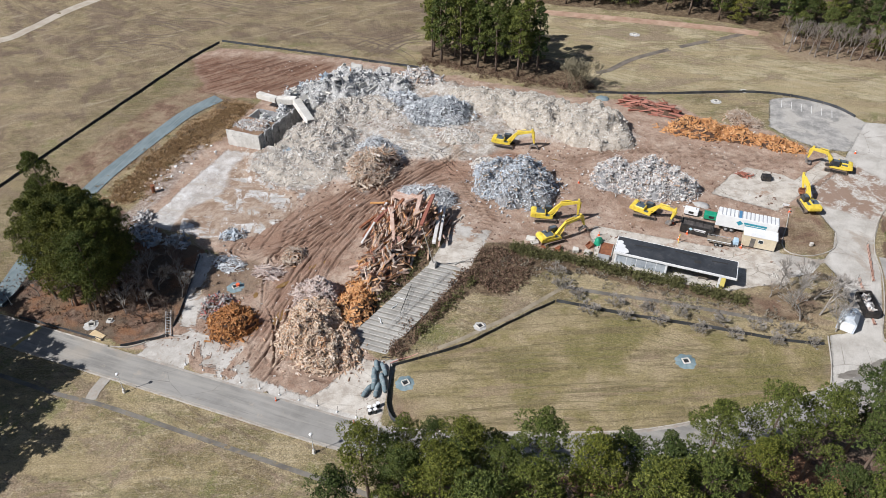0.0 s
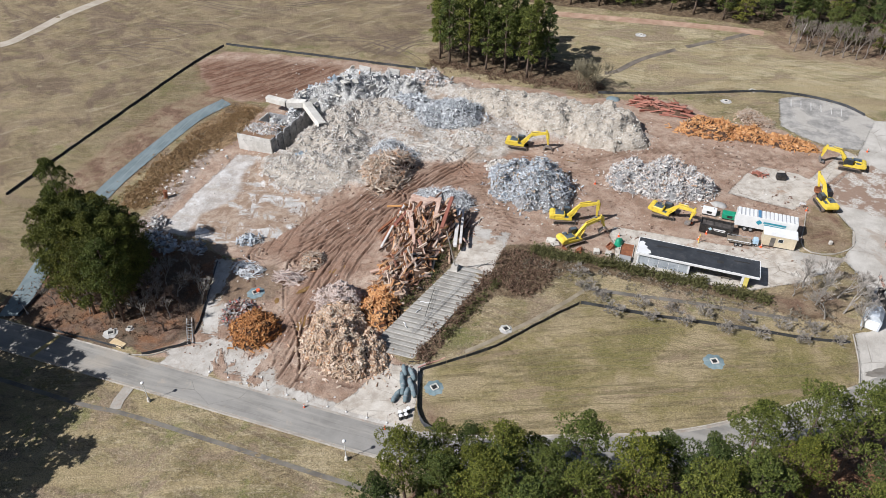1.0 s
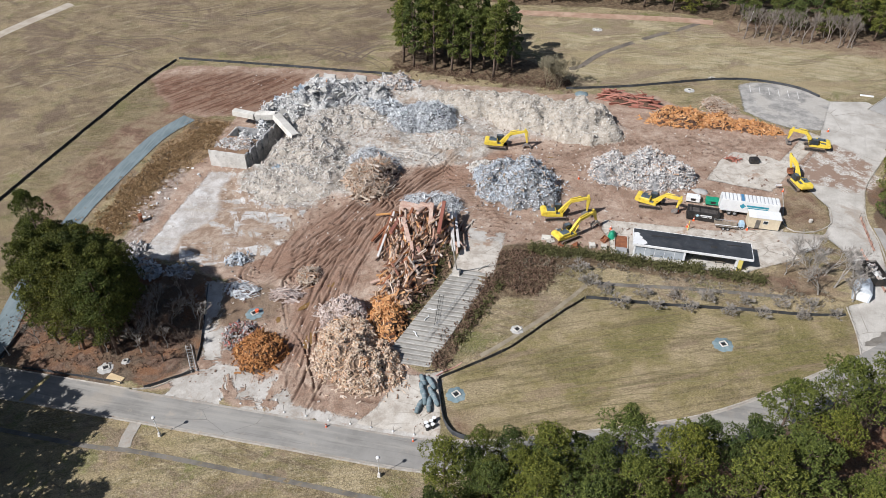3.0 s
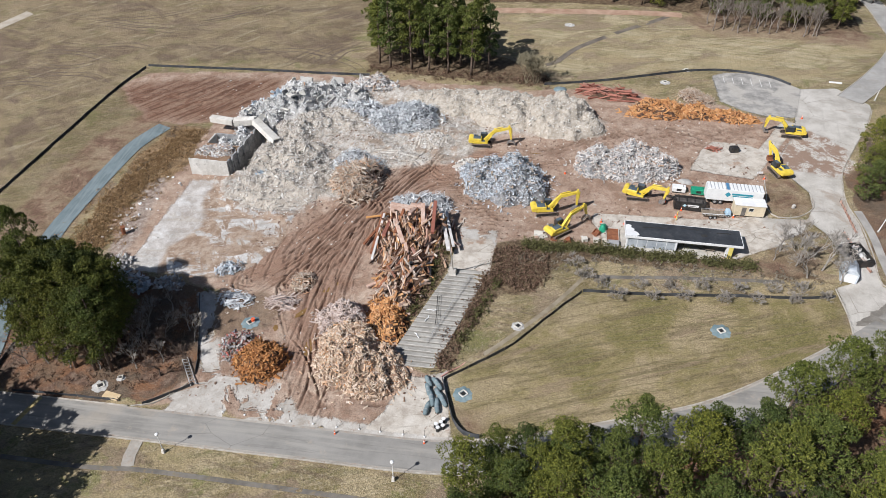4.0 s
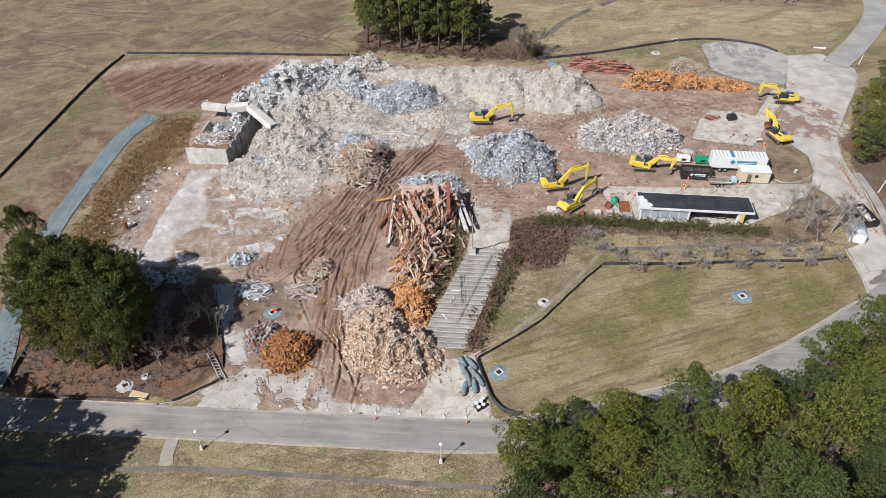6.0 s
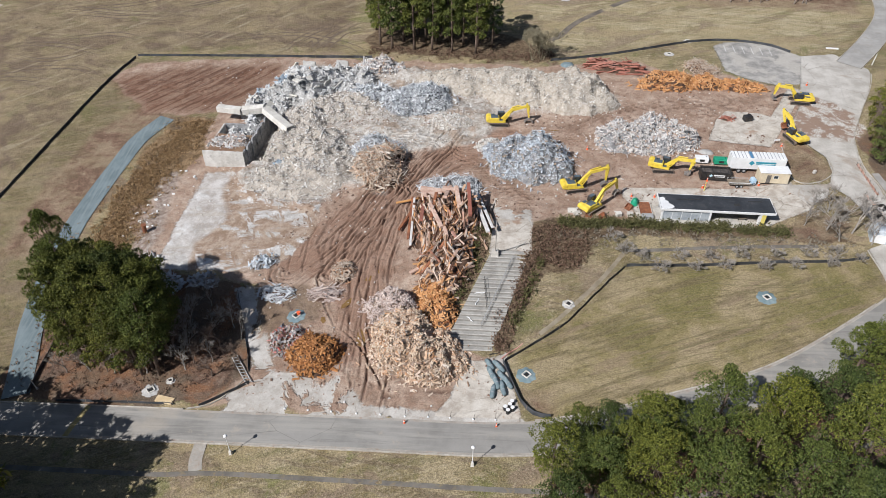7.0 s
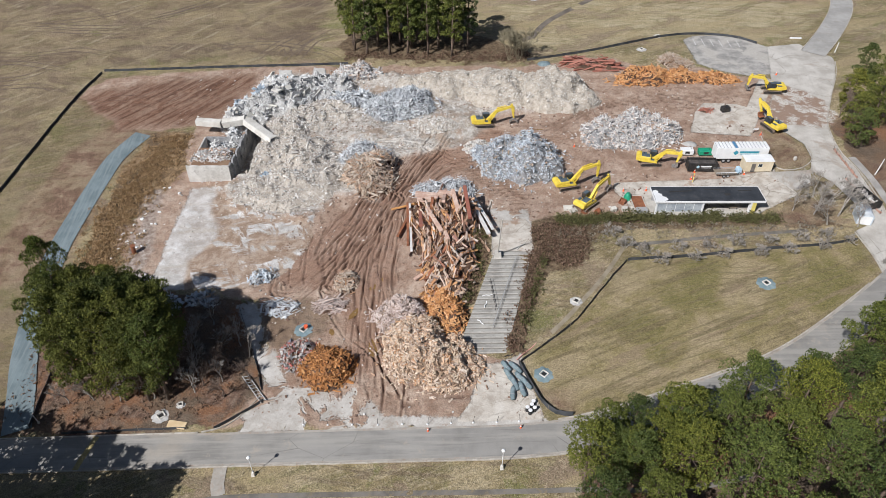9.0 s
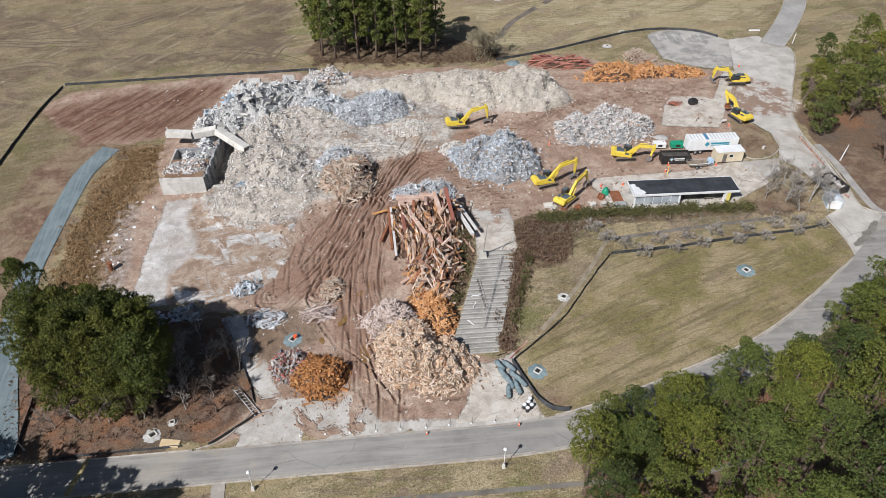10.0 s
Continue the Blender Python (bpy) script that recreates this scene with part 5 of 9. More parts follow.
silt_fence([(-152, 92), (-151.5, 105), (-150.3, 126), (-149, 145.5), (-147.6, 161.6), (-145.2, 172.6)], "black silt fence on stakes along a dry field")
silt_fence([(-145, 173.6), (-130, 173.8), (-111, 174.1), (-91, 174.2), (-78, 174.6)], "black silt fence on stakes along a dry field")
silt_fence([(-29.5, 175), (-20, 177.4), (-10, 180.6), (0.5, 184.8), (9, 188), (14.7, 189.4), (20, 189.8), (26, 189), (31, 187.2), (35, 183.8)], "curved black silt fence beside the old parking area")
silt_fence([(-31, 61.4), (-33.6, 61.8), (-35.6, 64.2), (-37.3, 68.5), (-38.6, 71.8)], "sagging black silt fence round the lawn corner", 1.0)
silt_fence([(-38.3, 71.9), (-32.1, 77), (-28, 80.8), (-24.1, 86), (-20, 91.4), (-16.8, 95.4)], "black silt fence crossing the sloping lawn")
silt_fence([(-16.6, 95.6), (-13.8, 95.9), (-4.5, 96.4), (9.4, 97.9), (20.9, 98.9), (27.7, 100.2)], "black silt fence crossing the sloping lawn")
silt_fence([(-79.8, 65.4), (-83, 62.9), (-86.6, 60.4)], "black silt fence beside the site entrance")
silt_fence([(-111, 60.3), (-104, 60.5), (-97, 60.6), (-91, 60.6)], "low black silt fence beside the road", 0.5)
silt_fence([(-88.3, 86), (-85.6, 80), (-82.3, 72.5), (-80.5, 67.5)], "dark silt fence along the concrete strip", 0.5)
silt_fence([(-117.4, 72), (-117.0, 66), (-116.6, 61.4)], "short dark silt fence beside the blanket", 0.8)


# ---- broad steps and landing ----
DIRT_LINE = surface("dark_tread_dirt", (0.190, 0.175, 0.150), (0.290, 0.270, 0.235), 0.8, 6.0, 0.95)


def stairs():
    steps, x_low, x_high = 22, (-48.8, -40.5), (-41.6, -34.4)
    y_low, y_high = 73.8, 97.4
    z_low, z_high = height(-43.4, y_low) + 0.05, height(-38.4, y_high) + 0.06
    flight = tagged(new("stairs"), "broad weathered concrete steps climbing a bank", "stairs", kind="structure")
    for i in range(steps):
        a, b = i / steps, (i + 1) / steps
        bm = bmesh.new()
        low, high = z_low + (z_high - z_low) * a - 1.2, z_low + (z_high - z_low) * b
        ya, yb = y_low + (y_high - y_low) * a, y_low + (y_high - y_low) * b + 0.04
        xa = [x_low[k] + (x_high[k] - x_low[k]) * a for k in (0, 1)]
        q = [bm.verts.new(p) for z in (low, high) for p in ((xa[0], ya, z), (xa[1], ya + 0.25, z), (xa[1] + 0.35, yb + 0.25, z), (xa[0] + 0.35, yb, z))]
        for face in ((3, 2, 1, 0), (4, 5, 6, 7), (0, 1, 5, 4), (1, 2, 6, 5), (2, 3, 7, 6), (3, 0, 4, 7)):
            bm.faces.new([q[k] for k in face])
        bmesh.ops.bevel(bm, geom=[e for e in bm.edges if all(v.co.z > high - 0.01 for v in e.verts)], offset=0.03, segments=1, affect="EDGES")
        step = part("step", bm, STEP_CONCRETE, flight)
        for name, near, far, up, material, label in (("nosing", 0.02, 0.16, 0.012, CONCRETE, "pale worn nosing"), ("dirt_line", 0.80, 1.12, 0.010, DIRT_LINE, "dark dirt caught at the back of the tread")):
            bm = bmesh.new()
            run = yb - ya
            v = []
            for k in range(13):
                t = k / 12
                for d in (near, far):
                    e = min(d + 0.12 * noise.noise((i * 3.1, k * 0.9, d)), run - 0.02) if d > 0.02 else d
                    v.append(bm.verts.new((xa[0] + (xa[1] - xa[0]) * t + 0.35 * e / run, ya + 0.25 * t + e, high + up)))
            for k in range(12):
                bm.faces.new((v[2 * k], v[2 * k + 2], v[2 * k + 3], v[2 * k + 1]))
            part(name, bm, material, step, label)
    return z_low, z_high


Z_FOOT, Z_HEAD = stairs()


def step_height(y):
    return Z_FOOT + (Z_HEAD - Z_FOOT) * min(max((y - 73.8) / 23.6, 0), 1)


def handrail(a, b, label, count, lean=0.0, colour=None):
    rail = thing("handrail", a[0], a[1], label, "handrail", z=step_height(a[1]))
    base = rail.matrix_basis.translation
    pts = []
    for i in range(count):
        t = i / (count - 1)
        x, y = a[0] + (b[0] - a[0]) * t, a[1] + (b[1] - a[1]) * t
        pts.append(Vector((x, y, step_height(y))) - base)
    for p in pts:
        bm = bmesh.new()
        rod(bm, p - Vector((0, 0, 0.1)), p + Vector((lean, 0, 0.95)), 0.035)
        part("post", bm, colour or GREY_PAINT, rail)
    for h in (0.95, 0.5):
        bm = bmesh.new()
        rod(bm, pts[0] + Vector((lean * h, 0, h)), pts[-1] + Vector((lean * h, 0, h)), 0.035)
        part("rail", bm, colour or GREY_PAINT, rail)


handrail((-42.6, 79), (-37.6, 95.3), "long grey metal handrail down the steps", 9)
handrail((-42.0, 83.2), (-42.8, 89.6), "dark bent handrail standing on the steps", 4, 0.2, BLACK_STEEL)
# leaning lamp pole on its block at the head of the steps
block = thing("lamp_pole", -41.0, 96.2, "tall leaning pale pole on a concrete block", "lamp pole")
bm = bmesh.new()
box(bm, (1.5, 1.5, 1.3), pose(0, 0, 0.6), 0.06, (0.8, 0.8))
part("block", bm, CONCRETE, block, "grey concrete block")
bm = bmesh.new()
rod(bm, (0, 0, 1.1), (0.0, -4.6, 12.5), 0.13, 0.08, 10)
part("pole", bm, PALE_CONCRETE, block)

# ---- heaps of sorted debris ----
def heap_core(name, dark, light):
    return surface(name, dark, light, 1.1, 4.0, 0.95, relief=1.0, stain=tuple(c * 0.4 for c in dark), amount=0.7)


def heap(label, lobes, core, materials, recipe, single, rest, seed, lay=0.55, along=None, rough=0.7, power=0.9, category="debris pile"):
    x, y = lobes[0][:2]
    ob = thing("debris_pile", x, y, label, category)
    pile = Pile(lobes, rough, power, seed)
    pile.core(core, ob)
    pile.pieces(ob, materials, recipe, single, rest, lay, along)
    return ob, pile


# grey, brown and pale wood cores: coloured dark as the shade between pieces
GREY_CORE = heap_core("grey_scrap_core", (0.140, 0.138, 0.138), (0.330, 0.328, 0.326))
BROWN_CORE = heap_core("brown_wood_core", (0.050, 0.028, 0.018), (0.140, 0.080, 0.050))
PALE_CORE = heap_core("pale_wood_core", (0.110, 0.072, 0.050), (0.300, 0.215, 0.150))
DUST_CORE = heap_core("dusty_rubble_core", (0.330, 0.285, 0.235), (0.520, 0.470, 0.405))

heap("heap of crumpled blue-grey scrap metal", [(-34.2, 127.2, 9.2, 8.2, 0, 6.6), (-38, 128.5, 6.5, 6, 0, 5.2), (-41.5, 131.5, 4, 3.5, 0, 1.5)], GREY_CORE, GREY_SCRAP,
     [("sheet", 7, 0.35, 1.05), ("rod", 2, 0.8, 2.0), ("plank", 2, 0.4, 1.0), ("chunk", 1.5, 0.3, 0.6)], 300, 3800, 11, 0.6)
heap("long heap of white and grey scrap", [(-7.2, 138.0, 8.4, 6.2, 0, 5.4), (-13.5, 138, 7, 5.4, 0, 4.4), (-1.2, 137.8, 4.5, 4.6, 0, 3.6)], GREY_CORE, WHITE_SCRAP,
     [("sheet", 7, 0.3, 1.0), ("plank", 3, 0.5, 1.3), ("rod", 1, 1.0, 2.0), ("chunk", 1.2, 0.3, 0.6)], 300, 3800, 12, 0.65)
heap("tangled heap of twisted grey metal", [(-60.5, 151.5, 7.2, 5.6, 0, 4.2), (-66, 150.5, 5.5, 5.0, 0, 3.2)], GREY_CORE, DARK_SCRAP,
     [("sheet", 5, 0.5, 1.3), ("rod", 5, 1.2, 3.0), ("plank", 1, 0.6, 1.6)], 250, 2300, 13, 0.55)
heap("low tangle of dark twisted metal strips", [(-73.5, 155.2, 7.5, 2.6, -6, 1.8)], GREY_CORE, DARK_SCRAP,
     [("sheet", 4, 0.8, 2.2), ("rod", 5, 1.5, 4.0)], 120, 260, 14, 0.6)
heap("heap of splintered brown timber and sticks", [(-67.8, 125, 6.0, 6.0, 0, 4.6), (-66.5, 120.5, 4.2, 4.2, 0, 2.8)], BROWN_CORE, STICKS,
     [("plank", 4, 1.2, 3.4), ("rod", 6, 1.5, 4.0), ("beam", 0.5, 1.8, 3.6)], 290, 900, 15, 0.6)
heap("grey stick and wire tangle", [(-69.5, 130.5, 6.0, 3.4, 0, 3.2)], GREY_CORE, DARK_SCRAP,
     [("rod", 6, 1.2, 3.0), ("plank", 3, 0.8, 2.4)], 150, 420, 16, 0.5)
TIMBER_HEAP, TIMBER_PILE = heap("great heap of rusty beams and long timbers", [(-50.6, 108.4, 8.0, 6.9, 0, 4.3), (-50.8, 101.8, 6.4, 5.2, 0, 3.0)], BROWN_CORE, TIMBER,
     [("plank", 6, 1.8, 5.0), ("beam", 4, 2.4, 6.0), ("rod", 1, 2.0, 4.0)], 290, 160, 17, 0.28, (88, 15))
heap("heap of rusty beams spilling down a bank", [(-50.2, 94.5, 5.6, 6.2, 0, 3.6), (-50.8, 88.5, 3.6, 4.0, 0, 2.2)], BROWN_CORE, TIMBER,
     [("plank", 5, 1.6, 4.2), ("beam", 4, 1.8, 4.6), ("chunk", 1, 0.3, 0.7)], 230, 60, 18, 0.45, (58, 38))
heap("grey twisted pipes and wire crowning the timber", [(-50.6, 117.6, 7.0, 3.2, -4, 2.6)], GREY_CORE, DARK_SCRAP,
     [("rod", 7, 1.0, 2.6), ("plank", 2, 0.8, 2.0)], 150, 380, 19, 0.5)
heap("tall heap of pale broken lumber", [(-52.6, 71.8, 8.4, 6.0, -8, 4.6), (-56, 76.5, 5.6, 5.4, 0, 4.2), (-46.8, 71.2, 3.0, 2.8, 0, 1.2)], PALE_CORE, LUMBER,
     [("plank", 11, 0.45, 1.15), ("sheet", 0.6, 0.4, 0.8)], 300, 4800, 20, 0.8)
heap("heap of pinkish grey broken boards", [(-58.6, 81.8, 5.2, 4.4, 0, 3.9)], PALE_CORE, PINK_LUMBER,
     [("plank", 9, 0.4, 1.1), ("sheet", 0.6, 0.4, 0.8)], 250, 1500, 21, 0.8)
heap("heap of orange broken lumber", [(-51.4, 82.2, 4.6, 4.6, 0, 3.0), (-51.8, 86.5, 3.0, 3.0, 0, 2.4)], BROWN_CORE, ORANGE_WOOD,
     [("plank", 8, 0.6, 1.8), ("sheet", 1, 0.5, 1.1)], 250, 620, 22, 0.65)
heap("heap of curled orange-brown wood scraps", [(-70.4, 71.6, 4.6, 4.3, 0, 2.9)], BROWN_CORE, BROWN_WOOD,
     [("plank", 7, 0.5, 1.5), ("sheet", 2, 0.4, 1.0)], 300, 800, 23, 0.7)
heap("low heap of mixed white and coloured trash", [(-75.8, 74.6, 3.0, 3.4, 0, 1.8)], BROWN_CORE, MIXED,
     [("sheet", 4, 0.4, 1.1), ("plank", 3, 0.5, 1.4), ("chunk", 3, 0.25, 0.7)], 160, 260, 24, 0.6, category="trash pile")
heap("long windrow of orange broken lumber", [(-0.5, 164.0, 8.0, 3.6, 0, 3.0), (8, 164.4, 6.0, 3.0, -2, 2.4), (18.2, 163.6, 6.0, 2.6, -6, 1.8)], BROWN_CORE, ORANGE_WOOD,
     [("plank", 8, 0.6, 1.7), ("sheet", 1, 0.5, 1.2)], 300, 1500, 25, 0.65)
heap("stack of red-brown steel beams and boards", [(-12.5, 171.8, 8.5, 2.9, -10, 1.7)], BROWN_CORE, RED_BEAM,
     [("beam", 5, 3.0, 7.0), ("plank", 4, 2.0, 6.0)], 90, 0, 26, 0.18, (-8, 16))
heap("small heap of grey and pale sticks", [(-71.5, 85.6, 3.0, 2.0, 15, 1.0)], BROWN_CORE, PINK_LUMBER,
     [("plank", 5, 1.2, 3.2), ("rod", 3, 1.5, 3.0)], 70, 60, 27, 0.35, (25, 35))
heap("small heap of splintered grey timber", [(-69.4, 91.2, 1.9, 3.0, 0, 1.6)], BROWN_CORE, STICKS,
     [("plank", 4, 0.6, 1.6), ("rod", 4, 0.8, 2.0), ("chunk", 2, 0.2, 0.5)], 120, 240, 28, 0.6)
heap("scattered grey boards and pipes in shade", [(-81.0, 85.4, 3.4, 1.9, -8, 0.7)], BROWN_CORE, DARK_SCRAP,
     [("plank", 4, 1.2, 3.0), ("rod", 4, 1.5, 3.2)], 60, 40, 29, 0.3, (-10, 40))
heap("low heap of bluish metal scrap beside the slab", [(-85.5, 93.4, 2.6, 1.6, 10, 1.0)], GREY_CORE, GREY_SCRAP,
     [("sheet", 5, 0.6, 1.6), ("rod", 3, 1.0, 2.0)], 60, 60, 30, 0.6)
heap("jumble of pale blocks and metal at the slab edge", [(-103.6, 87.6, 5.0, 2.4, -15, 1.1), (-95.8, 88.2, 3.2, 1.8, 0, 0.8)], GREY_CORE, GREY_SCRAP,
     [("sheet", 4, 0.6, 1.8), ("chunk", 4, 0.5, 1.3), ("plank", 2, 0.8, 2.0)], 90, 90, 31, 0.5)
heap("crushed white metal pieces by the slab corner", [(-108.2, 92.6, 1.6, 1.8, 0, 1.0)], GREY_CORE, WHITE_SCRAP,
     [("sheet", 5, 0.8, 1.8), ("plank", 3, 1.0, 2.2)], 40, 20, 32, 0.6)
heap("small heap of blue metal scrap on rubble", [(-90.6, 124.6, 1.7, 1.5, 0, 1.0)], GREY_CORE, debris("blue_scrap", ((0.20, 0.28, 0.36), (0.40, 0.48, 0.55), (0.28, 0.36, 0.44))),
     [("sheet", 5, 0.5, 1.1), ("rod", 2, 0.8, 1.4)], 50, 20, 33, 0.6)
heap("heap of pale rubble and broken boards", [(-75.2, 168.3, 6.8, 3.4, -3, 2.8)], GREY_CORE, WHITE_SCRAP,
     [("chunk", 4, 0.3, 1.0), ("plank", 3, 1.0, 3.0), ("sheet", 3, 0.6, 1.4)], 160, 500, 34, 0.6)
heap("grey brushwood heap beside old parking", [(9.5, 172.6, 4.8, 2.4, -20, 1.6)], BROWN_CORE, STICKS,
     [("rod", 8, 1.2, 3.0), ("plank", 1, 0.8, 1.6)], 120, 420, 35, 0.5)

TAN_CORE = heap_core("tan_rubble_core", (0.330, 0.285, 0.228), (0.500, 0.450, 0.385))
TAN_CHUNKS = debris("tan_crushed_concrete", ((0.32, 0.28, 0.23), (0.50, 0.46, 0.40), (0.42, 0.37, 0.31), (0.68, 0.66, 0.62), (0.46, 0.41, 0.34), (0.60, 0.57, 0.53)), 0.92)

# great mounds of crushed concrete
heap("great dusty mound of crushed concrete rubble", [(-25.5, 156.5, 12.0, 8.6, -6, 5.6), (-38, 158.5, 11, 8.0, 0, 4.6), (-52, 161, 13, 6.5, 0, 3.0), (-19, 153.8, 5.5, 5.4, 0, 3.6)], TAN_CORE, TAN_CHUNKS,
     [("crumb", 16, 0.08, 0.28), ("crumb", 2, 0.25, 0.5), ("chunk", 0.3, 0.5, 0.9), ("plank", 0.4, 0.5, 1.4)], 120, 8000, 40, 0.5, rough=0.28, power=0.7, category="rubble mound")
heap("low mound of pale crushed concrete", [(-84, 121.5, 13, 9, 25, 1.9), (-84.5, 131, 9, 9, 0, 2.4)], DUST_CORE, CHUNKS,
     [("crumb", 14, 0.08, 0.28), ("crumb", 2, 0.25, 0.5), ("chunk", 0.25, 0.5, 0.9), ("rod", 0.5, 0.8, 2.0), ("plank", 0.7, 0.6, 1.8)], 200, 6500, 41, 0.5, rough=0.6, category="rubble mound")
heap("small mound of grey crushed concrete", [(-53.5, 142.5, 5, 3.4, 0, 1.0), (-44.5, 134, 3.6, 2.6, 20, 0.9)], DUST_CORE, CHUNKS,
     [("crumb", 9, 0.12, 0.6), ("chunk", 1, 0.5, 0.9)], 80, 900, 42, 0.5, category="rubble mound")



def long_piece(parent, pile, a, b, size, material, name, label, rise=1.0):
    """One long beam or pole laid over a heap from a to b."""
    p = [Vector((x, y, land(x, y) + pile.lift(x, y) + (rise if pile.lift(x, y) > 0 else 0.3))) for x, y in (a, b)]
    over = 0.0
    for k in range(1, 10):
        q = p[0].lerp(p[1], k / 10)
        over = max(over, land(q.x, q.y) + pile.lift(q.x, q.y) + 0.8 - q.z)
    for q in p:
        q.z += over * 0.8
    if "primed" in label:
        p[0].z = p[1].z = (p[0].z + p[1].z) / 2
    way = p[1] - p[0]
    bm = bmesh.new()
    box(bm, (way.length, *size), pose(way.length / 2, 0, 0), 0.03)
    ob = part(name, bm, material, parent, label)
    ob.matrix_basis = Matrix.Translation(p[0] - parent.matrix_basis.translation) @ way.to_track_quat("X", "Z").to_matrix().to_4x4()


PINK_STEEL = surface("pale_pink_primer", (0.450, 0.280, 0.210), (0.620, 0.470, 0.385), 0.5, 5.0, 0.7, stain=(0.330, 0.130, 0.070), amount=0.5)
WHITE_POLE = surface("chalky_white_paint", (0.560, 0.540, 0.510), (0.720, 0.700, 0.680), 0.6, 6.0, 0.7, stain=(0.350, 0.250, 0.180), amount=0.5)
for a, b, wide, material, label, rise in (
        ((-57.2, 113.6), (-48.0, 112.6), (0.9, 0.8), PINK_STEEL, "large pale pink primed beam", 1.5), ((-56.8, 111.6), (-52.6, 111.4), (1.0, 0.9), PINK_STEEL, "large pale pink primed beam", 1.3), ((-52.4, 111.5), (-47.6, 110.7), (0.9, 0.8), PINK_STEEL, "large pale pink primed beam", 1.3),
        ((-62.2, 111.6), (-56.4, 113.4), (0.4, 0.3), surface("orange_timber", (0.48, 0.22, 0.07), (0.60, 0.32, 0.12), 0.8, 8.0, 0.8), "long orange timber", 1.2),
        ((-58.4, 112.5), (-57.4, 98.2), (0.45, 0.4), WHITE_POLE, "long chalky white pole", 1.3), ((-46.6, 114.4), (-42.6, 100.4), (0.7, 0.5), WHITE_POLE, "long chalky white pole", 2.7), ((-45.6, 114.0), (-41.8, 101.4), (0.5, 0.4), WHITE_POLE, "long chalky white pole", 2.2),
        ((-58.9, 113.4), (-58.2, 100.6), (0.5, 0.5), RUST, "long rusty beam", 1.2), ((-56.4, 112.8), (-55.6, 101.4), (0.7, 0.5), RED_BEAM[0], "long red-brown beam", 1.4), ((-51.0, 114.6), (-51.4, 106.0), (0.7, 0.5), PINK_STEEL, "long pale pink beam", 1.7), ((-47.2, 111.4), (-46.2, 102.8), (0.7, 0.6), RED_BEAM[0], "long red-brown beam", 0.2),
        ((-60.4, 103.2), (-57.8, 111.4), (0.5, 0.4), RUST, "long rusty beam", 1.0), ((-49.6, 110.6), (-48.4, 104.6), (0.8, 0.6), PINK_STEEL, "long pale pink beam", 1.9), ((-54.6, 106.8), (-51.6, 100.8), (0.8, 0.5), PINK_STEEL, "long pale pink beam", 1.5), ((-53.6, 110.4), (-53.9, 103.6), (0.6, 0.5), RUST, "long rusty beam", 1.9),
        ((-43.4, 105.4), (-40.8, 103.6), (0.4, 0.3), PINK_STEEL, "short pink beam end", 0.8), ((-56.6, 91.2), (-48.6, 97.0), (0.6, 0.4), PINK_STEEL, "long pale pink beam", 3.0), ((-54.6, 91.0), (-50.0, 97.6), (0.5, 0.4), RUST, "long rusty beam", 3.0), ((-51.0, 100.0), (-47.6, 91.6), (0.6, 0.5), PINK_STEEL, "long pale pink beam", 3.0), ((-49.4, 98.6), (-45.6, 95.2), (0.5, 0.4), RED_BEAM[0], "long red-brown beam", 2.4)):
    long_piece(TIMBER_HEAP, TIMBER_PILE, a, b, wide, material, "long_beam", label, rise)


def rubble_field():
    """Crumbs of concrete over the rubble zone and the churned dirt."""
    r, placed = random.Random(5), []
    xs, ys = [p[0] for p in RUBBLE], [p[1] for p in RUBBLE]
    zone_x, zone_y = np.random.RandomState(2).uniform(min(xs), max(xs), 9000), np.random.RandomState(4).uniform(min(ys), max(ys), 9000)
    keep = inside_distance(zone_x, zone_y, RUBBLE) > 0
    spots = list(zip(zone_x[keep], zone_y[keep]))
    dirt_x, dirt_y = np.random.RandomState(8).uniform(-118, 30, 5200), np.random.RandomState(9).uniform(62, 172, 5200)
    d = inside_distance(dirt_x, dirt_y, DIRT)
    spots += [p for p, q in zip(zip(dirt_x, dirt_y), d) if q > 0.5 and noise.noise((p[0] * 0.08, p[1] * 0.08, 0)) > -0.05]
    clods = []
    for x, y in zip(np.random.RandomState(18).uniform(-84, 20, 7000), np.random.RandomState(19).uniform(62, 160, 7000)):
        if inside_distance(np.array([x]), np.array([y]), DIRT)[0] > 0.5 and noise.noise((x * 0.12, y * 0.12, 7)) > -0.1:
            n = 0.12 + 0.45 * r.random() ** 2.5
            clods.append(("crumb", r.randrange(5), pose(x, y, land(x, y) + n * 0.12, r.uniform(-25, 25), r.uniform(-25, 25), r.uniform(0, 360)) @ Matrix.Diagonal((n, n * 0.8, n * 0.6, 1))))
    tagged(joined("clods", clods, surface("clay_clods", (0.170, 0.100, 0.070), (0.300, 0.195, 0.145), 0.8, 4.0, 0.95, per_piece="island", spread=0.45), None), "loose red-brown clods of churned clay", "soil")
    for x, y in spots:
        n = 0.08 + 0.45 * r.random() ** 4
        m = pose(x, y, land(x, y) + n * 0.15, r.uniform(-25, 25), r.uniform(-25, 25), r.uniform(0, 360)) @ Matrix.Diagonal((n, n * 0.8, n * 0.7, 1))
        placed.append(("crumb", r.randrange(5), m))
    ob = joined("rubble", placed, CHUNKS[1], None)
    tagged(ob, "scattered crumbs of broken concrete and plaster", "rubble")


rubble_field()

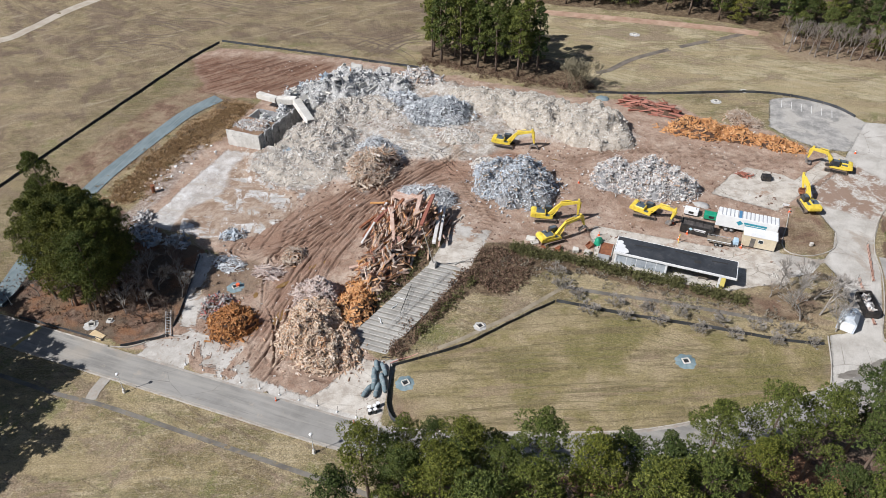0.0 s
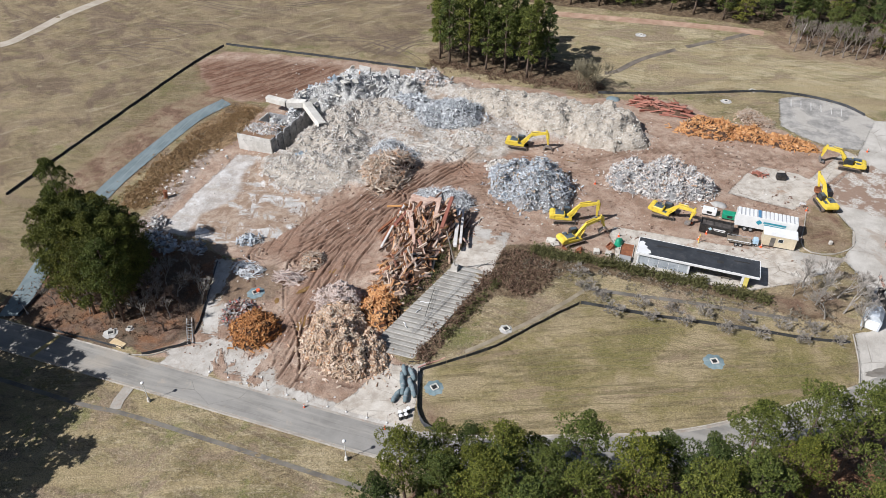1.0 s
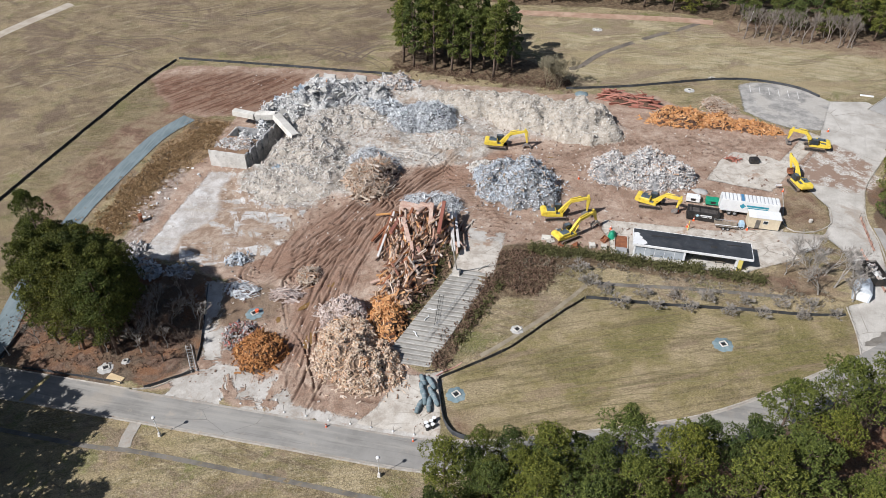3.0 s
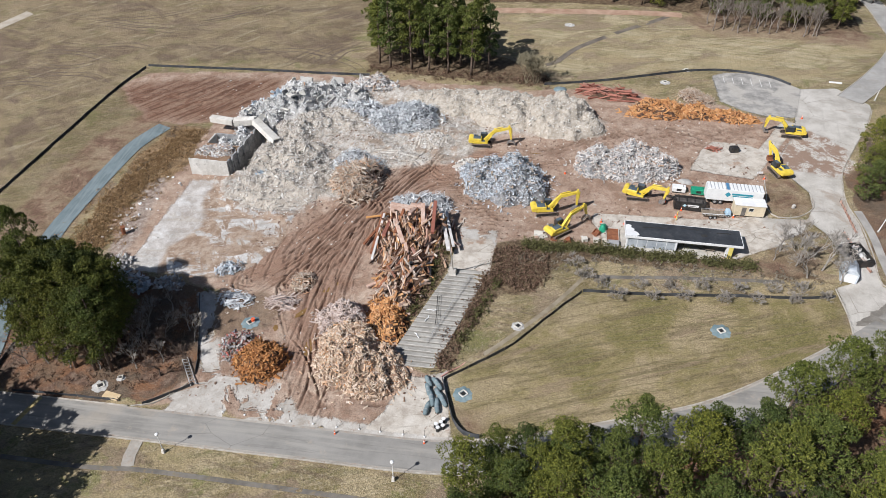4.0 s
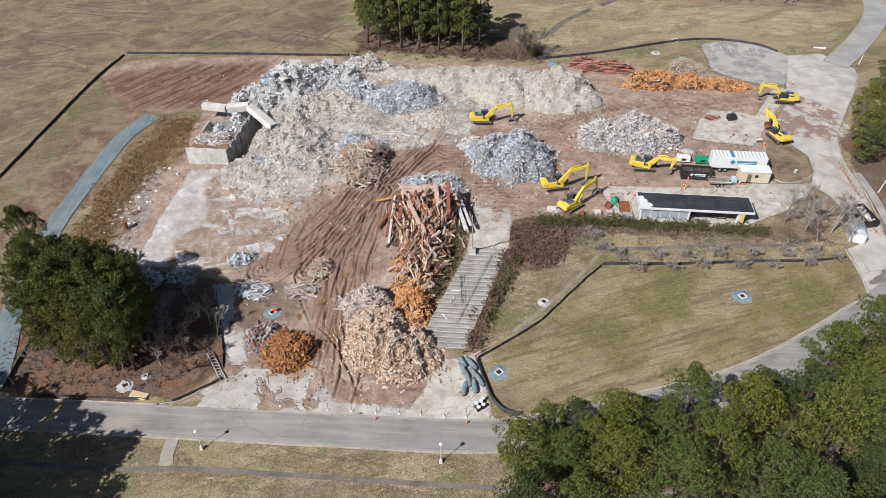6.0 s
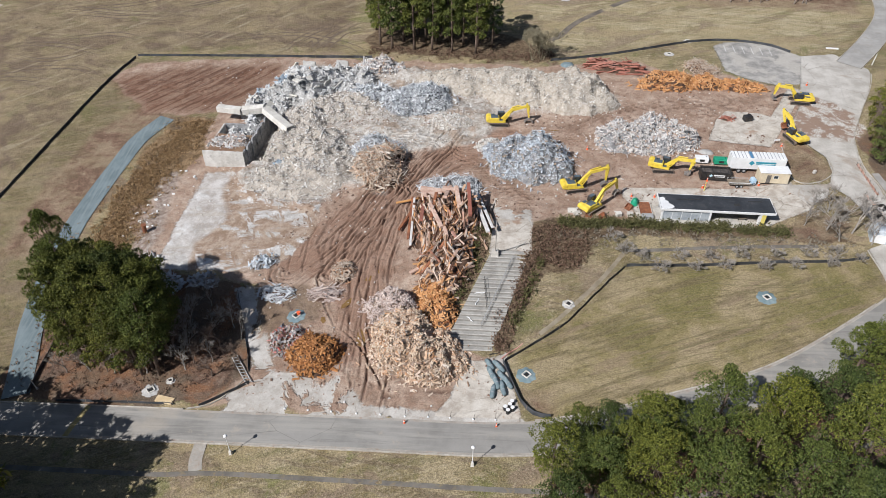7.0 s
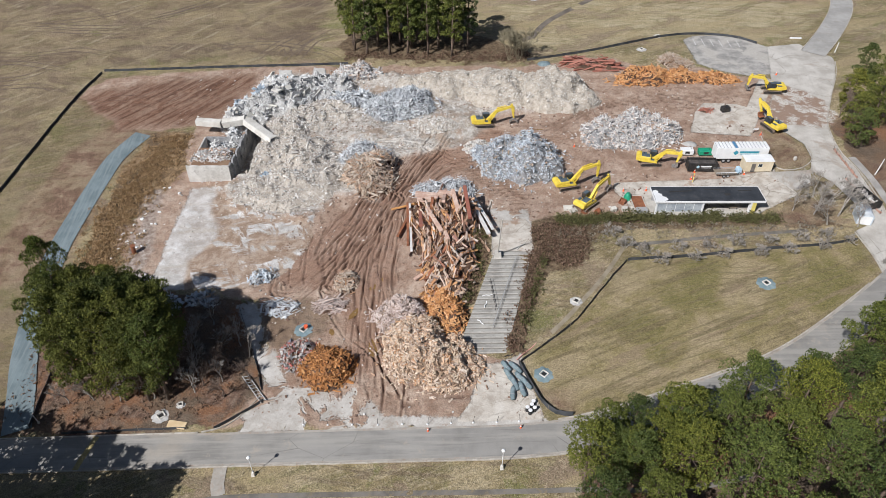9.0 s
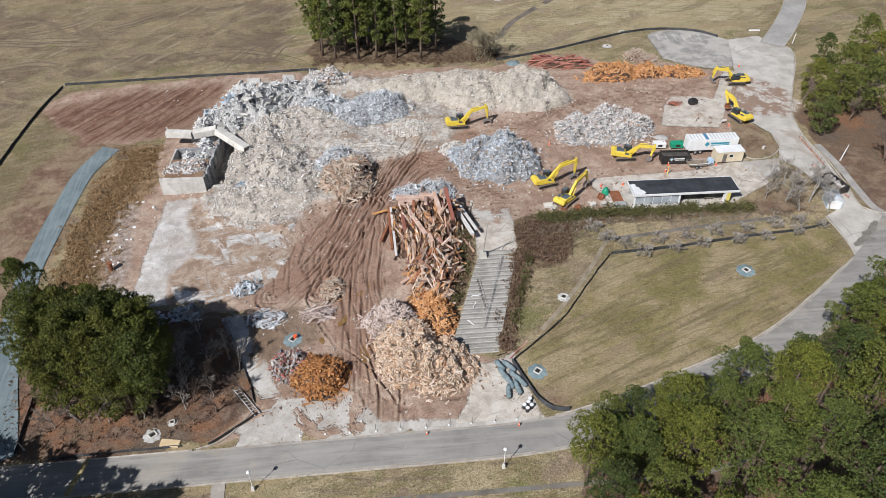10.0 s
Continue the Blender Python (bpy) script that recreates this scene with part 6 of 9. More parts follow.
# ---- remains of the demolished building ----
RUIN_CONCRETE = surface("ruin_concrete", (0.430, 0.410, 0.370), (0.640, 0.620, 0.580), 0.35, 4.0, 0.92, relief=0.5, stain=(0.200, 0.185, 0.165), amount=0.55)
# grimy ruin concrete, coloured darker to stand for the shaded inner sides
SHADED_GRIMY = surface("shaded_grimy_concrete", (0.200, 0.200, 0.202), (0.380, 0.376, 0.368), 0.5, 4.0, 0.92, relief=0.5, stain=(0.060, 0.062, 0.066), amount=0.8)


def ragged_wall(length, high, thick, seed, notch=0.25):
    """A wall along +x whose top edge is broken."""
    bm = bmesh.new()
    n = max(4, int(length / 0.45))
    rows = []
    for i in range(n + 1):
        x = length * i / n
        top = high - notch * max(0, noise.noise((x * 0.9, seed, 0)) + 0.3 * noise.noise((x * 3.1, seed, 4)))
        rows.append([bm.verts.new((x, y, z)) for y, z in ((-thick / 2, -2.4), (thick / 2, -2.4), (thick / 2, top), (-thick / 2, top + 0.05 * noise.noise((x * 4, seed, 9))))])
    for a, b in zip(rows, rows[1:]):
        for k in range(4):
            j = (k + 1) % 4
            bm.faces.new((a[k], b[k], b[j], a[j]))
    bm.faces.new(rows[0])
    bm.faces.new(rows[-1][::-1])
    return bm


z0 = height(-99, 130)
ruin = thing("ruined_wall", -99, 124.2, "broken concrete basement walls of a demolished building", "ruin", z=z0)
bm = ragged_wall(9.4, 3.5, 0.4, 1, 0.4)
bmesh.ops.transform(bm, matrix=pose(-8.9, 0, 0, 0, 0, 0), verts=bm.verts[:])
part("front_wall", bm, RUIN_CONCRETE, ruin, "pale concrete end wall")
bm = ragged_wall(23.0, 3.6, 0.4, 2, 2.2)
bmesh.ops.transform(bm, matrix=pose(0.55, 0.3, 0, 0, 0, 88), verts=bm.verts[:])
part("side_wall", bm, SHADED_GRIMY, ruin, "stained inner concrete wall with bays, darkened for shade")
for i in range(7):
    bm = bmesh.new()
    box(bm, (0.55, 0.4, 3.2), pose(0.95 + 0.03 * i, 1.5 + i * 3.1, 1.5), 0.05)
    part("buttress", bm, SHADED_GRIMY, ruin)
# black panels put on the wall in place of the shade inside its openings
for i in range(6):
    bm = bmesh.new()
    box(bm, (0.1, 1.5, 1.7), pose(0.78 + 0.03 * i, 3.0 + i * 3.1, 1.4))
    part("recess", bm, BLACK_STEEL, ruin, "black panel standing for the shade in an opening")
bm = bmesh.new()
box(bm, (8.2, 7.6, 0.35), pose(-3.9, 4.1, 3.05, -1.5, 1, 0), 0.05)
part("deck", bm, BARE, ruin, "earth-covered deck behind the wall")
bm = bmesh.new()
box(bm, (0.4, 12.4, 3.4), pose(-8.2, 6.6, 1.2), 0.05)
part("rear_wall", bm, RUIN_CONCRETE, ruin)
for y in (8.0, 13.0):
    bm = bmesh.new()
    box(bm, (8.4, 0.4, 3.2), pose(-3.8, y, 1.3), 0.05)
    part("cross_wall", bm, SHADED_GRIMY, ruin)


def girder(name, a, b, deep, wide, label, roll=0):
    """A precast hollow beam from a to b, both (x, y, height over the ground)."""
    p = [Vector((x, y, height(x, y) + z)) for x, y, z in (a, b)]
    way = p[1] - p[0]
    ob = new(name)
    ob.matrix_basis = Matrix.Translation(p[0]) @ way.to_track_quat("X", "Z").to_matrix().to_4x4() @ pose(0, 0, 0, roll, 0, 0)
    tagged(ob, label, "concrete beam", "fallen concrete beams")
    n = way.length
    bm = bmesh.new()
    for size, at in (((n, wide, 0.14), (n / 2, 0, deep / 2 - 0.07)), ((n, wide, 0.14), (n / 2, 0, -deep / 2 + 0.07)), ((n, 0.14, deep - 0.28), (n / 2, wide / 2 - 0.07, 0)), ((n, 0.14, deep - 0.28), (n / 2, -wide / 2 + 0.07, 0))):
        box(bm, size, pose(*at), 0.02)
    part("shell", bm, PALE_CONCRETE, ob)
    for k in (0.03, 0.5, 0.97):
        bm = bmesh.new()
        box(bm, (0.12, wide - 0.3, deep - 0.3), pose(n * k, 0, 0))
        part("diaphragm", bm, SHADED_GRIMY, ob)
    return ob


girder("concrete_beam", (-110.4, 142.2, 3.7), (-104.4, 141.8, 3.3), 1.4, 1.6, "pale hollow concrete beam jutting from the wreck")
girder("concrete_beam", (-104.1, 141.8, 3.3), (-98.8, 142.4, 3.6), 1.6, 1.7, "pale hollow concrete beam on the wreck", 6)
girder("concrete_beam", (-98.4, 141.8, 3.8), (-91.2, 136.4, 1.9), 1.5, 2.0, "fallen concrete beam leaning against the wreck", -8)

WRECK_PIECES = debris("pale_wreckage", ((0.30, 0.29, 0.28), (0.66, 0.65, 0.63), (0.76, 0.76, 0.75), (0.50, 0.48, 0.45), (0.80, 0.80, 0.78), (0.60, 0.61, 0.62), (0.72, 0.70, 0.66)), 0.85)
wreck = [(-99, 149.5, 7.0, 6.0, 30, 3.2), (-92, 155, 8.5, 7.5, 30, 3.8), (-85, 160.5, 9.5, 6.5, 10, 3.0), (-95, 163, 6.0, 5.0, 0, 2.2), (-103, 146.5, 3.5, 4, 0, 2.6)]
ob, wreck_pile = heap("great wreck of broken concrete and twisted steel", wreck, heap_core("dusty_wreck_core", (0.29, 0.28, 0.265), (0.56, 0.545, 0.52)), WRECK_PIECES, [("crumb", 14, 0.10, 0.38), ("chunk", 1.2, 0.4, 1.0), ("sheet", 0.3, 0.5, 1.0), ("rod", 2.5, 1.0, 2.6), ("plank", 2.5, 0.5, 1.8)], 280, 6000, 50, 0.5, rough=1.1, power=0.6, category="wreckage")
heap("bluish crumpled cladding sheets on the wreck", [(-97.5, 157.5, 4.0, 3.0, 40, 3.6), (-101.5, 151.5, 3.4, 2.2, 40, 2.6)], GREY_CORE, debris("pale_blue_cladding", ((0.42, 0.50, 0.58), (0.58, 0.66, 0.72), (0.68, 0.72, 0.75), (0.34, 0.42, 0.50))),
     [("sheet", 8, 1.0, 2.6), ("plank", 1, 1.0, 2.0)], 110, 60, 51, 0.5, rough=0.6)
heap("slope of crushed pale concrete below the wreck", [(-82, 149, 9.5, 7.5, 20, 2.4), (-88, 143.5, 5.0, 7.0, 0, 2.2), (-92.6, 131.5, 3.6, 7.5, -8, 2.0)], DUST_CORE, CHUNKS, [("crumb", 9, 0.10, 0.34), ("crumb", 1.5, 0.3, 0.6), ("rod", 0.5, 0.8, 2.0), ("plank", 0.6, 0.6, 1.6)], 160, 4600, 52, 0.55, rough=0.6, category="rubble mound")
# big slabs standing and lying in the wreck
wr = random.Random(91)
for i in range(40):
    x, y = wreck_pile.spot()
    h = wreck_pile.lift(x, y)
    a, b, c = wr.uniform(1.2, 4.4), wr.uniform(0.9, 2.6), wr.uniform(0.18, 0.45)
    bm = bmesh.new()
    outline = [(-a / 2, -b / 2), (a * wr.uniform(0.2, 0.5), -b / 2 * wr.uniform(0.7, 1)), (a / 2, b * wr.uniform(-0.2, 0.2)), (a * wr.uniform(0.2, 0.5), b / 2), (-a * wr.uniform(0.2, 0.5), b / 2)]
    prism(bm, outline, c)
    ob = new("concrete_slab", mesh_of("concrete_slab", bm, wr.choice((RUIN_CONCRETE, RUIN_CONCRETE, SHADED_GRIMY, PALE_CONCRETE, PALE_CONCRETE, PALE_CONCRETE))))
    steep = wr.random() < 0.35
    ob.matrix_basis = pose(x, y, height(x, y) + h + (b * 0.2 if steep else 0.1), wr.uniform(-25, 25) + (0 if steep else 80), wr.uniform(-30, 30), wr.uniform(0, 360))
    tagged(ob, "broken concrete slab tilted in the wreck", "concrete slab", "slabs of the wreck")
# ragged dark sheets added to stand for the shadowy voids in the wreck
VOID_SHADE = surface("dark_void_shade", (0.035, 0.038, 0.044), (0.110, 0.115, 0.125), 0.8, 5.0, 0.85, relief=0.6, stain=(0.26, 0.26, 0.26), amount=0.5)
for i in range(22):
    cx, cy = wr.choice(((-97, 150), (-92.5, 153.5), (-88, 158), (-94, 157), (-100, 147), (-84, 161)))
    x, y = cx + wr.gauss(0, 1.6), cy + wr.gauss(0, 1.4)
    a, h = wr.uniform(1.0, 2.6), wr.uniform(1.0, 2.6)
    bm = bmesh.new()
    top = [(a * (0.5 - k / 6), h * wr.uniform(0.45, 1.0)) for k in range(7)]
    prism(bm, [(-a / 2, -0.8), (a / 2, -0.8)] + top, 0.12)
    bmesh.ops.triangulate(bm, faces=bm.faces[:])
    ob = new("torn_roofing", mesh_of("torn_roofing", bm, VOID_SHADE))
    ob.matrix_basis = pose(x, y, height(x, y) + max(0.2, wreck_pile.lift(x, y) - 0.2), wr.uniform(-30, 15), wr.uniform(-15, 15), wr.uniform(-40, 40))
    tagged(ob, "ragged dark sheet standing for a shadowy gap in the wreck", "roofing scrap", "torn roofing of the wreck")
lay_later = [(-93.5, 166.5, 3.4, 1.5), (-84.5, 166.8, 3.0, 1.6)]
for x, y, a, h in lay_later:
    bm = ragged_wall(a, h + 1.6, 0.6, x, 0.4)
    ob = new("wall_fragment", mesh_of("wall_fragment", bm, RUIN_CONCRETE))
    ob.matrix_basis = pose(x - a / 2, y, height(x, y), 0, 0, -4)
    tagged(ob, "standing fragment of a pale concrete wall", "wall fragment", "wall fragments of the wreck")
bm = bmesh.new()
box(bm, (0.3, 0.12, 3.2), pose(0, 0, 1.2, 8, 14, 0))
ob = new("orange_beam", mesh_of("orange_beam", bm, surface("orange_beam_paint", (0.55, 0.20, 0.04), (0.66, 0.28, 0.06), 1.0, 8.0, 0.6)))
ob.matrix_basis = pose(-91.5, 158.8, height(-91.5, 158.8) + 3.0)
tagged(ob, "orange painted beam standing in the wreck", "beam")
DECK_EARTH = heap_core("rubbly_deck_earth", (0.150, 0.100, 0.072), (0.310, 0.235, 0.185))
heap("broken blocks and boards in the open cellar cell", [(-103.6, 135.4, 3.0, 1.7, 10, 2.9), (-100.8, 138.4, 2.6, 2.2, 0, 4.2)], GREY_CORE, WRECK_PIECES, [("plank", 4, 0.6, 2.2), ("sheet", 2, 0.6, 1.4), ("crumb", 7, 0.15, 0.6), ("chunk", 3, 0.4, 1.1)], 90, 260, 54, 0.6, rough=0.5)
heap("loose pale debris on the earth deck", [(-105.4, 128.4, 2.4, 1.3, 40, 4.3), (-103, 128.3, 4.6, 4.0, 0, 3.9)], DECK_EARTH, WHITE_SCRAP, [("plank", 4, 0.5, 2.0), ("sheet", 3, 0.4, 1.2), ("crumb", 9, 0.12, 0.5), ("chunk", 1, 0.3, 0.8)], 90, 700, 53, 0.5, rough=0.12, power=0.1)

# ---- trees and shrubs ----
def tuft(soup, p, out, size, r, blades=5):
    """A small spray of needle bundles."""
    for _ in range(blades):
        way = (out * 0.45 + Vector((r.gauss(0, 0.6), r.gauss(0, 0.6), r.gauss(0.1, 0.5)))).normalized()
        side = way.cross(out + Vector((r.gauss(0, 0.45), r.gauss(0, 0.45), r.gauss(0, 0.45)))).normalized() * size * 0.30
        tip = p + way * size
        n = len(soup.v)
        soup.v += [tuple(p - way * size * 0.2 - side), tuple(p + way * size * 0.1 + side), tuple(tip)]
        soup.f.append((n, n + 1, n + 2))


def pine_meshes(tall, bare, spread, seed, tufts=15, needle=0.55, leaf=None, clumps=95, lump=0.45):
    """A pine with a bare lower trunk: trunk and limbs, and a crown of needle clumps."""
    r = random.Random(seed)
    wood, crown = Soup(), Soup()
    bend = (r.uniform(-0.5, 0.5), r.uniform(-0.5, 0.5))

    def stem(t):
        return Vector((bend[0] * math.sin(t * 2.2), bend[1] * math.sin(t * 1.7), tall * t))

    wood.tube([stem(t / 6) - Vector((0, 0, 0.3 if t == 0 else 0)) for t in range(7)], [0.016 * tall * (1.1 - 0.95 * t / 6) for t in range(7)], 7)
    for i in range(clumps):
        t = bare + (1 - bare) * (i + r.random()) / clumps
        k = (t - bare) / (1 - bare)
        reach = spread * (0.15 + 0.75 * math.sin(math.pi * min(1, 0.2 + 0.78 * k)) ** 0.8) * r.uniform(0.6, 1.1) * (1.0 if k < 0.85 else 0.5)
        a = i * 2.4 + r.uniform(-0.5, 0.5)
        root = stem(t - 0.03)
        out = Vector((math.cos(a), math.sin(a), r.uniform(0.05, 0.45) + 0.4 * k))
        end = root + out * reach
        wood.tube([root, root + out * reach * 0.5 - Vector((0, 0, 0.12 * reach)), end], [0.05 + 0.03 * (1 - k), 0.04, 0.015], 3)
        size = r.uniform(0.75, 1.25) * (lump * spread) * (1.0 if k < 0.8 else 0.8)
        flat = r.uniform(0.55, 0.85)
        for _ in range(tufts):
            q = Vector((r.gauss(0, 1), r.gauss(0, 1), r.gauss(0.45, 0.7))).normalized() * size * (0.72 + 0.30 * r.random())
            q.z = q.z * flat + 0.1 * size
            face = (Vector((q.x, q.y, q.z * 1.6)).normalized() + Vector((0, 0, 0.55))).normalized()
            tuft(crown, end + q, face, needle * r.uniform(0.7, 1.25), r, 3)
    return wood.mesh("trunk", BARK, True), crown.mesh("crown", leaf or PINE)


def bare_mesh(tall, spread, seed, depth=5, material=None, trunk=0.035, stems=1):
    """A leafless tree: forking limbs down to twigs."""
    r = random.Random(seed)
    wood = Soup()

    def grow(p, way, length, thick, level):
        mid = p + way * length * 0.5 + Vector((r.gauss(0, 0.05), r.gauss(0, 0.05), 0)) * length
        end = p + way * length + Vector((r.gauss(0, 0.07), r.gauss(0, 0.07), 0.03)) * length
        thick = max(thick, 0.017)
        if level < depth:
            wood.tube([p, mid, end], [thick, thick * 0.85, thick * 0.65], 5 if level < 2 else 3)
        else:
            wood.tube([p, end], [thick, thick * 0.6], 3, False)
        if level < depth:
            for _ in range(3 if level < depth - 1 else 7):
                turn = Vector((r.gauss(0, 1), r.gauss(0, 1), r.gauss(0.25, 0.6))).normalized()
                grow(mid.lerp(end, r.uniform(0.2, 1.0)), (way + turn * spread).normalized(), length * r.uniform(0.6, 0.85), thick * 0.5, level + 1)

    for k in range(stems):
        a = 2 * math.pi * k / stems
        lean = Vector((math.cos(a), math.sin(a), 0)) * (0.0 if stems == 1 else r.uniform(0.25, 0.6))
        grow(Vector((0, 0, -0.2)) + lean * 0.2, (Vector((r.gauss(0, 0.08), r.gauss(0, 0.08), 1)) + lean).normalized(), tall * 0.33, tall * trunk * (1.0 if stems == 1 else 0.6), 0)
    return wood.mesh("branch_work", material or GREY_BARK)


def plant(kind, meshes, x, y, label, category, group, turn, scale, names=("trunk", "crown"), lean=0.0):
    ob = thing(kind, x, y, label, category, group=group)
    ob.matrix_basis = pose(x, y, land(x, y) - 0.05, lean, 0, turn)
    ob.scale = scale
    for name, data in zip(names, meshes):
        part(name, data, None, ob)
    return ob


NEAR_PINES = [pine_meshes(19, 0.42, 3.6, 100 + i, 150, 0.285, PINE, 24, 0.40) for i in range(5)]
GROVE_PINES = [pine_meshes(18, 0.22, 4.2, 200 + i, 150, 0.29, GROVE_PINE, 30, 0.30) for i in range(3)]
SHADE_PINES = [pine_meshes(18, 0.22, 4.2, 250 + i, 34, 0.62, GROVE_PINE, 28, 0.32) for i in range(2)]
TALL_PINES = [pine_meshes(21, 0.26, 3.1, 300 + i, 50, 0.46, FAR_PINE, 36, 0.33) for i in range(4)]
BUSHY_PINES = [pine_meshes(12, 0.12, 3.2, 400 + i, 64, 0.38, OLIVE_PINE, 26, 0.36) for i in range(2)]


def scatter(outline, gap, seed, test=None):
    """Uneven spots inside an outline, at least gap apart."""
    r, out = random.Random(seed), []
    xs, ys = [p[0] for p in outline], [p[1] for p in outline]
    for _ in range(6000):
        x, y = r.uniform(min(xs), max(xs)), r.uniform(min(ys), max(ys))
        if all((x - a) ** 2 + (y - b) ** 2 > gap * gap for a, b in out) and inside_distance(np.array([x]), np.array([y]), outline)[0] > 0 and (test is None or test(x, y)):
            out.append((x, y))
    return out


def clear_of_road(x, y):
    return float(line_offset(np.array([x]), np.array([y]), MAIN_ROAD)[0][0]) > 7.6


tr = random.Random(77)
for x, y in scatter([(-33, 34), (-32.5, 50), (-24, 53), (-12, 57), (2, 63), (14, 70), (26, 79), (38, 89), (48, 102), (46, 92), (40, 72), (30, 56), (22, 42), (8, 34)], 5.8, 6, clear_of_road):
    k = tr.uniform(0.72, 1.18) if line_offset(np.array([x]), np.array([y]), MAIN_ROAD)[0][0] > 12 else tr.uniform(0.74, 0.98)
    plant("pine_tree", tr.choice(NEAR_PINES), x, y, "dense green pine in a wood beside the road", "tree", "pines of the roadside wood", tr.uniform(0, 360), (k * tr.uniform(0.92, 1.1), k, k * tr.uniform(0.9, 1.08)))
for x, y, k in ((-25.5, 49.2, 0.7), (-21.8, 50.2, 0.75), (-18.8, 52.2, 0.72), (-28.5, 49.8, 0.7), (-27.5, 54.6, 0.62), (-18.6, 56.4, 0.62), (-14.7, 56.5, 0.62), (-23.6, 55.6, 0.62)):
    plant("pine_tree", NEAR_PINES[int(x) % 5], x, y, "dense green pine in a wood beside the road", "tree", "pines of the roadside wood", x * 29 % 360, (k, k, k))
plant("pine_tree", NEAR_PINES[2], -112.4, 76.1, "slender pine with an open crown above the grove", "tree", "pines of the shady grove", 40, (0.85, 0.85, 1.39))
for x, y, k in ((-95.6, 66.4, 1.0), (-95.4, 70.4, 1.0)):
    plant("pine_tree", NEAR_PINES[int(y) % 5], x, y, "green pine with a bare trunk at the grove's edge", "tree", "pines of the shady grove", x * 37 % 360, (k, k, k))
for x, y, k in ((-99.6, 69, 1.2), (-106, 68.5, 1.2), (-111.2, 69.6, 1.12), (-108, 74.5, 1.17), (-115.2, 75.5, 1.08), (-105.5, 77.5, 1.02), (-99.4, 73.6, 1.08), (-114.4, 80, 0.92), (-102.6, 71.6, 1.2), (-103.4, 75.6, 1.1), (-98.6, 66.2, 1.02), (-102.6, 66.4, 1.05), (-108.6, 67.0, 1.0), (-101.6, 78.6, 0.8), (-110.6, 78.2, 0.98), (-111.2, 72.4, 1.12), (-97.2, 70.6, 1.16), (-97.4, 67.6, 1.05), (-106.8, 71.4, 1.15), (-104.6, 79.2, 0.85), (-97.0, 73.6, 1.0), (-101.0, 76.0, 0.98), (-108.4, 77.6, 0.95)):
    plant("pine_tree", GROVE_PINES[int(x) % 3], x, y, "broad dark green pine in a shady grove", "tree", "pines of the shady grove", x * 37 % 360, (k * 0.9, k * 0.9, k))
for x, y in scatter([(-107.5, 36.2), (-112, 39.6), (-118, 44.6), (-126, 46), (-134, 47), (-150, 43), (-142, 22), (-128, 22), (-115, 29)], 5.0, 12) + [(-106.6, 35.4), (-108.4, 31.5), (-98.5, 24.5), (-103.5, 21), (-105, 27.5), (-101, 18)]:
    plant("pine_tree", SHADE_PINES[int(y) % 2], x, y, "broad green pine beside the lower field", "tree", "pines of the lower field", x * 11 % 360, (1.25, 1.25, 1.36))
for x, y in scatter([(-79, 183), (-74, 180), (-64, 178), (-48, 177.4), (-45.5, 182), (-49, 189), (-62, 194), (-80, 191)], 3.7, 8):
    k = tr.uniform(0.78, 1.1)
    plant("pine_tree", tr.choice(TALL_PINES), x, y, "tall dark pine with a bare trunk", "tree", "pines of the far clump", tr.uniform(0, 360), (k, k, k * tr.uniform(0.9, 1.05)))
for x, y in scatter([(-75, 229.5), (-50, 230), (-28, 233), (2, 233.5), (16, 230), (30, 227), (58, 222), (62, 240), (80, 256), (-60, 256), (-90, 250)], 5.4, 9):
    k = tr.uniform(0.6, 0.85)
    plant("pine_tree", tr.choice(TALL_PINES + BUSHY_PINES * 2), x, y, "dark evergreen at the edge of the far wood", "tree", "trees of the far wood", tr.uniform(0, 360), (k * 1.25, k * 1.25, k))
for x, y, k in ((40.5, 132, 0.8), (42, 138, 0.85), (47, 140, 1.05), (44.5, 147, 0.9), (52, 149, 1.1), (54, 141, 1.15), (53, 160, 0.9), (61, 152, 1.2), (66, 165, 1.1), (60, 136, 1.2)):
    plant("pine_tree", BUSHY_PINES[int(x) % 2], x, y, "bushy olive-green pine beside the drive", "tree", "pines beside the drive", x * 53 % 360, (k, k, k))

BARE = [bare_mesh(7.4, 0.5, 500 + i, 5, None, 0.020) for i in range(3)]
BARE_DARK = [bare_mesh(8, 0.52, 520 + i, 5, BROWN_BARK, 0.022) for i in range(2)]
FAR_BARE = [bare_mesh(8, 0.5, 530 + i, 4, surface("dull_far_twigs", (0.150, 0.125, 0.105), (0.260, 0.222, 0.190), 1.2, 8.0, 0.95), 0.020) for i in range(2)]
SHRUBS = [bare_mesh(2.6, 0.55, 540 + i, 4, GREY_BARK, 0.02, 5) for i in range(3)]
for x, y, k in ((20.5, 112.5, 1.05), (22.6, 108.3, 1.1), (24, 105, 1.1), (27, 107.5, 1.2), (26.2, 111.5, 1.1), (29.5, 104.2, 0.9), (18.8, 109.5, 0.7), (24.5, 114, 0.95), (30.2, 109.5, 0.9)):
    plant("bare_tree", [BARE[int(x * 3) % 3]], x, y, "leafless grey tree with spreading twigs", "tree", "bare trees beside the drive", x * 71 % 360, (k * 1.15, k * 1.15, k), ("branch_work",))
